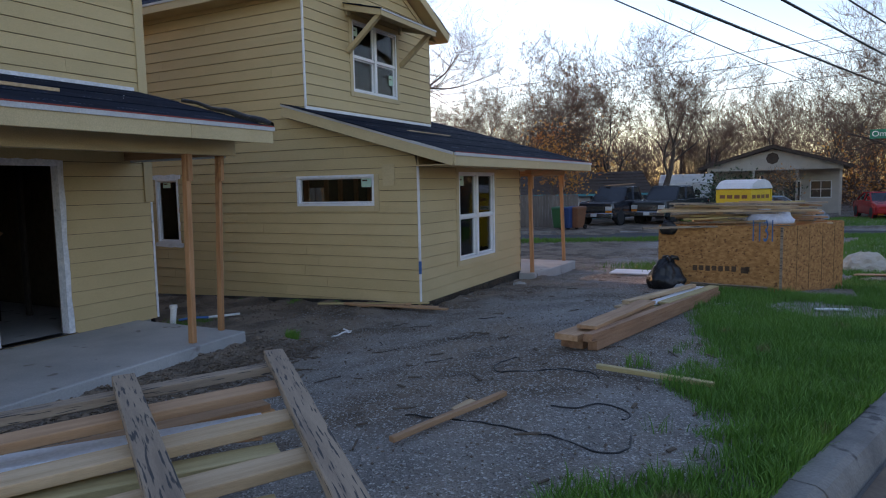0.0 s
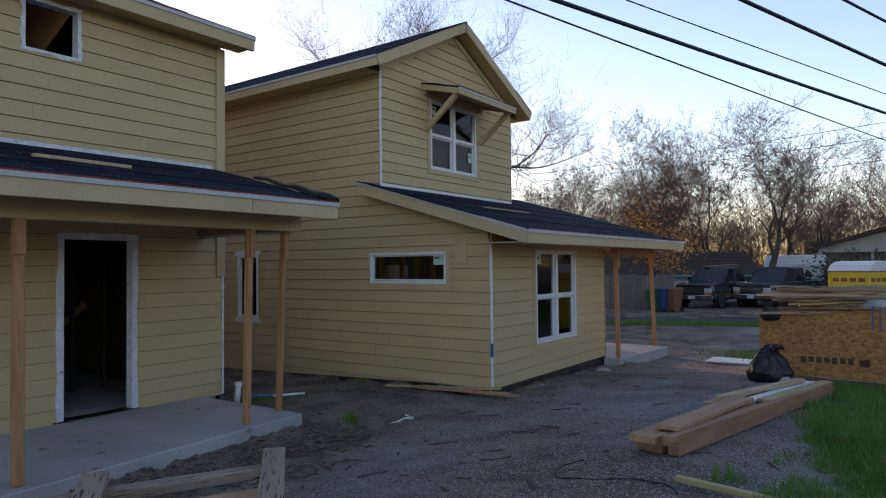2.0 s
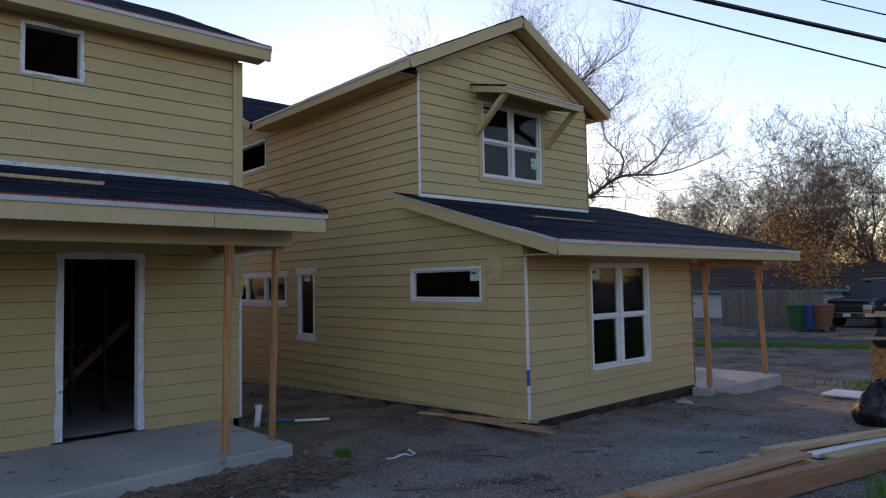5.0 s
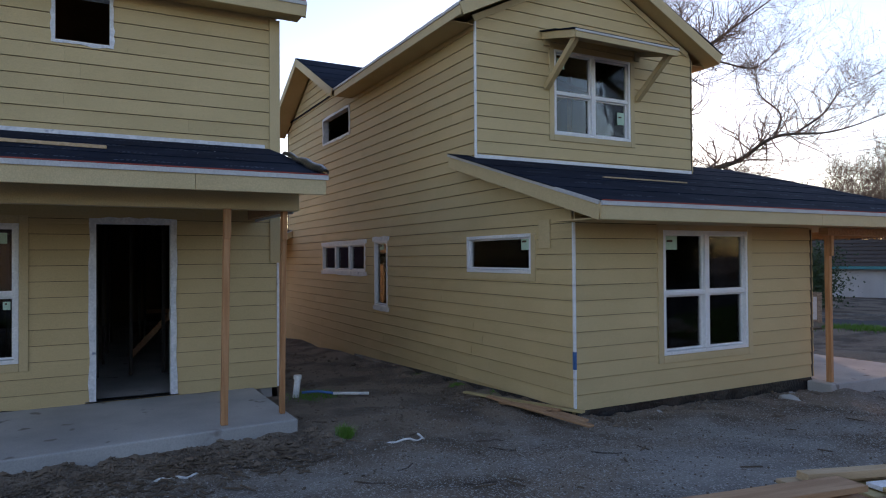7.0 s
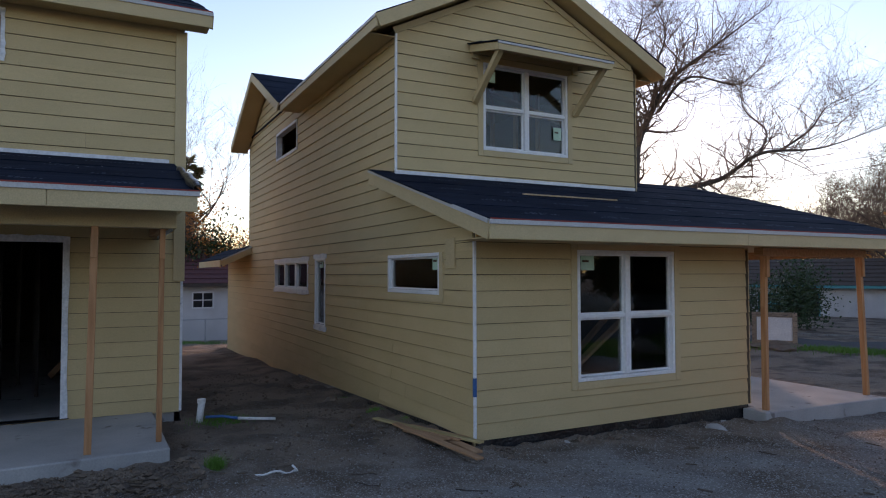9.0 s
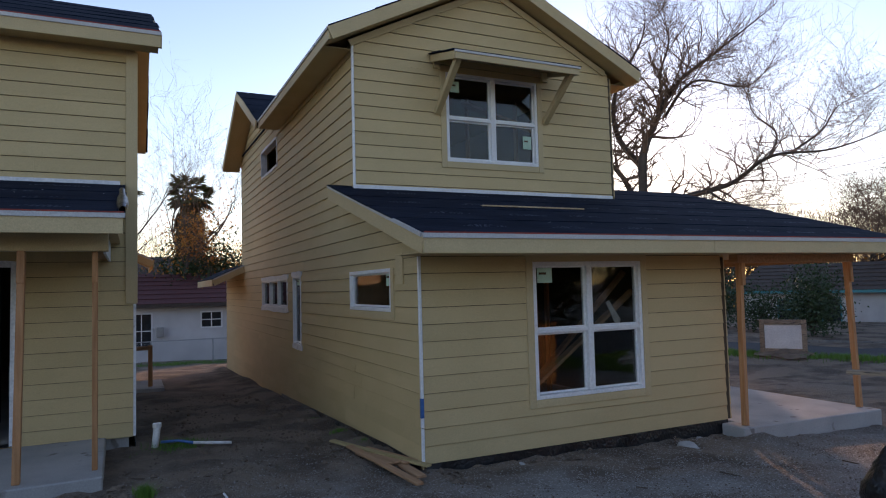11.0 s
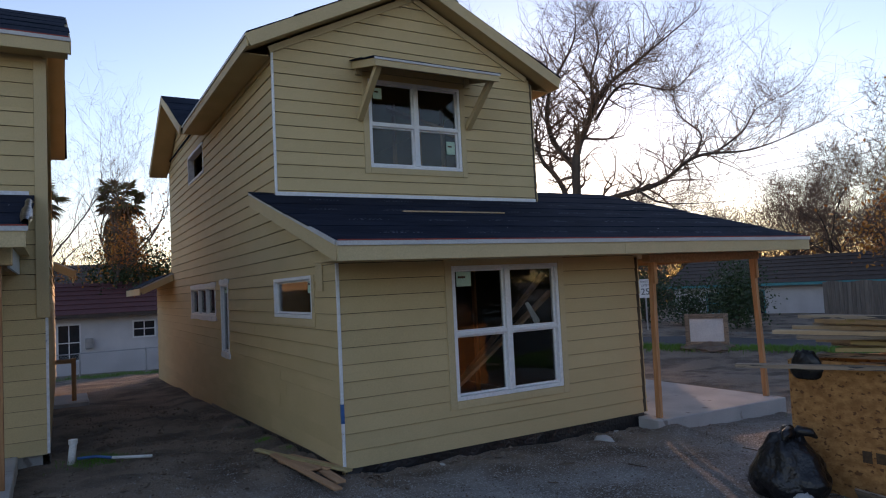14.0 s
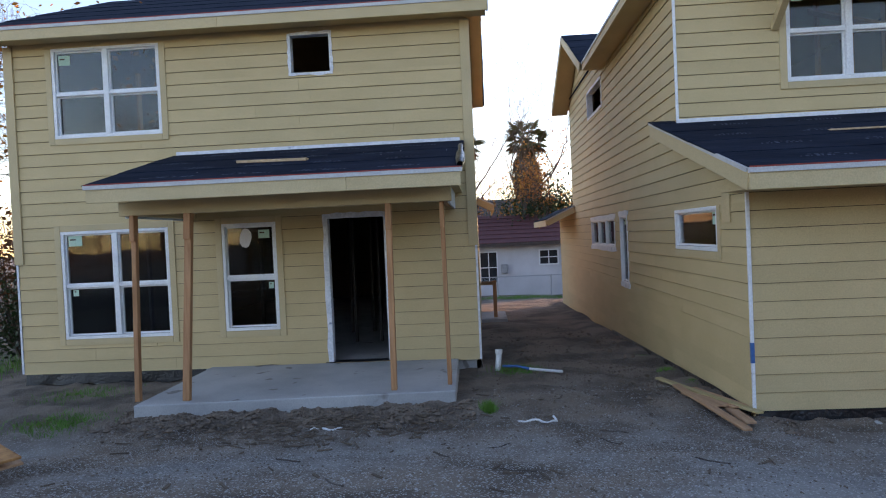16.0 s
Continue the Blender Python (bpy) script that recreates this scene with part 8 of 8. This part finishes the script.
def vehicle(name, at, turn, paint, label, length, width, profile, cabin, wheels, r, pickup=True, category="truck", ground=0.32):
    """Nose along -x. profile: (x, bottom, top) of the body; cabin: (x0 screen foot, x1 screen top, x2 rear top, x3 rear foot, z0, z1)."""
    t = thing(name, at, label, category, turn=turn)
    W = width / 2
    secs = []
    for x, z0, z1, k in profile:
        w = W * k
        secs.append([(x, -w, z0 + 0.08), (x, -w * 0.97, z0), (x, w * 0.97, z0), (x, w, z0 + 0.08), (x, w, (z0 + z1) / 2 + 0.1), (x, w * 0.94, z1 - 0.03), (x, w * 0.85, z1), (x, -w * 0.85, z1), (x, -w * 0.94, z1 - 0.03), (x, -w, (z0 + z1) / 2 + 0.1)])
    part("body", loft_x(Shape(), secs), paint, t, bevel=0.012)
    x0, x1, x2, x3, z0, z1 = cabin
    wb, wt = W * 0.88, W * 0.74
    c = [(x0, -wb, z0), (x3, -wb, z0), (x3, wb, z0), (x0, wb, z0), (x1, -wt, z1), (x2, -wt, z1), (x2, wt, z1), (x1, wt, z1)]
    part("cabin", Shape().hexa(c), CARGLASS_OPAQUE, t, "dark tinted glasshouse")
    part("roof", Shape().hexa([(x1 - 0.03, -wt - 0.02, z1 - 0.02), (x2 + 0.03, -wt - 0.02, z1 - 0.02), (x2 + 0.03, wt + 0.02, z1 - 0.02), (x1 - 0.03, wt + 0.02, z1 - 0.02),
                               (x1 + 0.06, -wt + 0.05, z1 + 0.05), (x2 - 0.06, -wt + 0.05, z1 + 0.05), (x2 - 0.06, wt - 0.05, z1 + 0.05), (x1 + 0.06, wt - 0.05, z1 + 0.05)]), paint, t, bevel=0.01)
    for y0, y1 in ((-wb, -wt), (wb, wt)):
        for a, b in ((x0, x1), (x3, x2), ((x0 + x3) / 2, (x1 + x2) / 2)):
            part("pillar", Shape().beam((a, y0 * 1.01, z0), (b, y1 * 1.02, z1), 0.07, 0.06), paint, t)
        part("mirror", Shape().box(x0 + 0.05, x0 + 0.17, *sorted((y0 * 1.04, y0 * 1.2)), z0 + 0.05, z0 + 0.25), paint, t, bevel=0.02)
    for x in wheels:
        for y in (-W + 0.1, W - 0.1):
            wheel(t, x, y, r, 0.24)
            part("wheel_arch", Shape().lathe([(r * 1.02, -0.012), (r * 1.22, -0.012), (r * 1.22, 0.012), (r * 1.02, 0.012)], (x, math.copysign(W + 0.004, y), r + 0.03), 20, "y"), paint, t)
    xn = profile[0][0]
    zb = profile[0][1]
    zt = profile[0][2]
    part("bumper", Shape().box(xn - 0.14, xn + 0.05, -W * 0.98, W * 0.98, zb + 0.02, zb + 0.24), CHROME if pickup else paint, t, "chrome bumper" if pickup else "", 0.03)
    part("grille", Shape().box(xn - 0.03, xn + 0.02, -W * 0.55, W * 0.55, zb + 0.30, zt - 0.10), TYRE, t, "dark grille", 0.01)
    for k in range(4):
        z = zb + 0.33 + k * (zt - zb - 0.46) / 4
        part("grille_bar", Shape().box(xn - 0.045, xn - 0.031, -W * 0.53, W * 0.53, z, z + 0.03), CHROME if pickup else TYRE, t)
    for sy in (-1, 1):
        y0, y1 = sorted((sy * W * 0.58, sy * W * 0.93))
        part("headlight", Shape().box(xn - 0.035, xn + 0.03, y0, y1, zt - 0.34, zt - 0.14), LAMPCLEAR, t, "clear headlight", 0.015)
        part("indicator", Shape().box(xn - 0.03, xn + 0.02, y0 + 0.02, y1 - 0.02, zt - 0.45, zt - 0.35), LAMPAMBER, t, "amber indicator")
        xr = profile[-1][0]
        y0, y1 = sorted((sy * W * 0.78, sy * W * 0.96))
        part("tail_light", Shape().box(xr - 0.03, xr + 0.02, y0, y1, profile[-1][2] - 0.50, profile[-1][2] - 0.1), LAMPRED, t, "red tail light", 0.01)
    part("number_plate", Shape().box(xn - 0.155, xn - 0.142, -0.16, 0.16, zb + 0.05, zb + 0.2), WHITETRIM, t, "pale number plate")
    if pickup:
        xr = profile[-1][0]
        part("bumper", Shape().box(xr - 0.02, xr + 0.14, -W * 0.95, W * 0.95, profile[-1][1] + 0.02, profile[-1][1] + 0.2), CHROME, t, "chrome rear bumper", 0.03)
        part("tailgate", Shape().box(xr, xr + 0.03, -W * 0.72, W * 0.72, profile[-1][1] + 0.25, profile[-1][2] - 0.03), paint, t, bevel=0.01)
        part("bed_floor", Shape().box(x3 + 0.05, xr - 0.06, -W * 0.8, W * 0.8, profile[-1][2] + 0.001, profile[-1][2] + 0.012), TYRE, t)
    return t


CARGLASS_OPAQUE = material("tinted car glass", (0.012, 0.014, 0.017), (0.02, 0.022, 0.026), 0.06, 2, 20, 0.0, spec=0.8)
PICK = [(-2.75, 0.42, 1.12, 0.93), (-2.6, 0.38, 1.2, 1.0), (-1.25, 0.38, 1.27, 1.0), (-1.2, 0.38, 1.25, 1.0), (1.0, 0.38, 1.25, 1.0), (2.75, 0.42, 1.22, 0.98)]
PCAB = (-1.25, -0.65, 0.95, 1.05, 1.24, 1.90)
x, y = polar(0.1, 0.14, 12.9, 37.0)
truck = vehicle("pickup_truck", (x, y, ground_z(x, y)), 78, CARBLACK, "black pickup truck with a chrome bumper on the drive", 5.5, 2.0, PICK, PCAB, (-1.85, 1.75), 0.39)
plank("roof_rack_board", V((x, y, ground_z(x, y))) + V((-0.5, -0.6, 2.02)), V((x, y, ground_z(x, y))) + V((0.5, 1.4, 2.1)), 0.25, 0.04, STUD, "lumber lying on the pickup roof", "board")
x, y = polar(0.1, 0.14, 8.7, 38.0)
vehicle("pickup_truck", (x, y, ground_z(x, y)), 74, CARGREY, "dark grey pickup truck parked on the drive", 5.4, 1.95, PICK, PCAB, (-1.85, 1.75), 0.38)
x, y = polar(1.55, 6.49, 28.2, 42.0)
vehicle("pickup_truck", (x, y, ground_z(x, y)), -62, CARBLACK, "black pickup truck seen from its tailgate by the white house", 5.5, 2.0, PICK, PCAB, (-1.85, 1.75), 0.39)
CAR = [(-2.2, 0.28, 0.66, 0.88), (-2.0, 0.22, 0.76, 1.0), (-0.9, 0.2, 0.92, 1.0), (1.3, 0.2, 0.95, 1.0), (2.1, 0.25, 0.92, 0.95)]
CCAB = (-0.95, -0.25, 0.85, 1.6, 0.91, 1.34)
x, y = polar(0.1, 0.14, -5.9, 43.0)
vehicle("red_car", (x, y, ground_z(x, y)), 100, CARRED, "low red sports car parked on the grass", 4.4, 1.8, CAR, CCAB, (-1.4, 1.35), 0.31, False, "car")
x, y = polar(0.1, 0.14, 1.4, 35.3)
vehicle("pale_car", (x, y, ground_z(x, y)), 150, CARSILVER, "pale blue saloon car behind the waste box", 4.4, 1.75, CAR, CCAB, (-1.4, 1.35), 0.31, False, "car")

# driveway apron across the side street
solo("driveway", Shape().add([at_lot(-15.2, 23.9, fall(15) - 0.11), at_lot(-9.6, 28.0, fall(15) - 0.11), at_lot(-9.6, 40, fall(15) + 0.02), at_lot(-15.2, 40, fall(15) + 0.02)], [(0, 1, 2, 3)]), CONCRETE,
     "pale concrete driveway across the side street", "driveway", kind="structure", fix=False)


# ---------------- overhead lines ----------------
def utility_pole():
    x, y = polar(0.1, 0.285, -9.7, 46.0)
    g = ground_z(x, y)
    t = thing("utility_pole", (x, y, g), "brown timber utility pole with crossarms", "utility pole")
    part("pole", Shape().tube([(x, y, g - 0.3), (x, y, 11.2)], [0.17, 0.12], 10), STUDZ, t, smooth=True)
    d = V((0.9, -0.43, 0))
    for z in (9.3, 10.3):
        part("crossarm", Shape().beam(V((x, y, z)) - d * 1.1, V((x, y, z)) + d * 1.1, 0.09, 0.11), GREYWOOD, t)
        for k in (-1.0, -0.5, 0.5, 1.0):
            p = V((x, y, z + 0.055)) + d * k
            part("insulator", Shape().lathe([(0.02, 0), (0.05, 0.02), (0.05, 0.07), (0.025, 0.12)], tuple(p), 8), WHITETRIM, t)
    return V((x, y, g))


pole = utility_pole()


def overhead(a, b, sag, r, label):
    a, b = V(a), V(b)
    pts = []
    for i in range(33):
        f = i / 32
        p = a.lerp(b, f)
        p.z -= sag * 4 * f * (1 - f)
        pts.append(p)
    solo("overhead_wire", Shape().tube(pts, r, 5), CABLE, label, "wire", group="overhead wires")


for p, q, z, r in (((-4.5, 19.7), (0.5, 40.5), 7.0, 0.022), ((-3.1, 20.6), (4.3, 44.6), 7.0, 0.05), ((-1.8, 21.5), (3.8, 38.7), 7.0, 0.015), ((-0.2, 22.5), (3.3, 33.8), 7.0, 0.045), ((1.5, 23.5), (4.6, 33.0), 7.0, 0.03)):
    k = (q[0] - p[0]) / (q[1] - p[1])
    overhead((p[0] + k * (-25 - p[1]), -25, z + 0.4), (p[0] + k * (78 - p[1]), 78, z + 0.4), 0.35, r, "black overhead cable strung above the lot")
for z, d in ((9.4, 0.0), (10.4, 0.6), (8.2, 1.0)):
    overhead((pole.x, pole.y, z), (-58, 58 + d * 6, z + 1.0), 0.8, 0.018, "thin overhead wire along the side street")
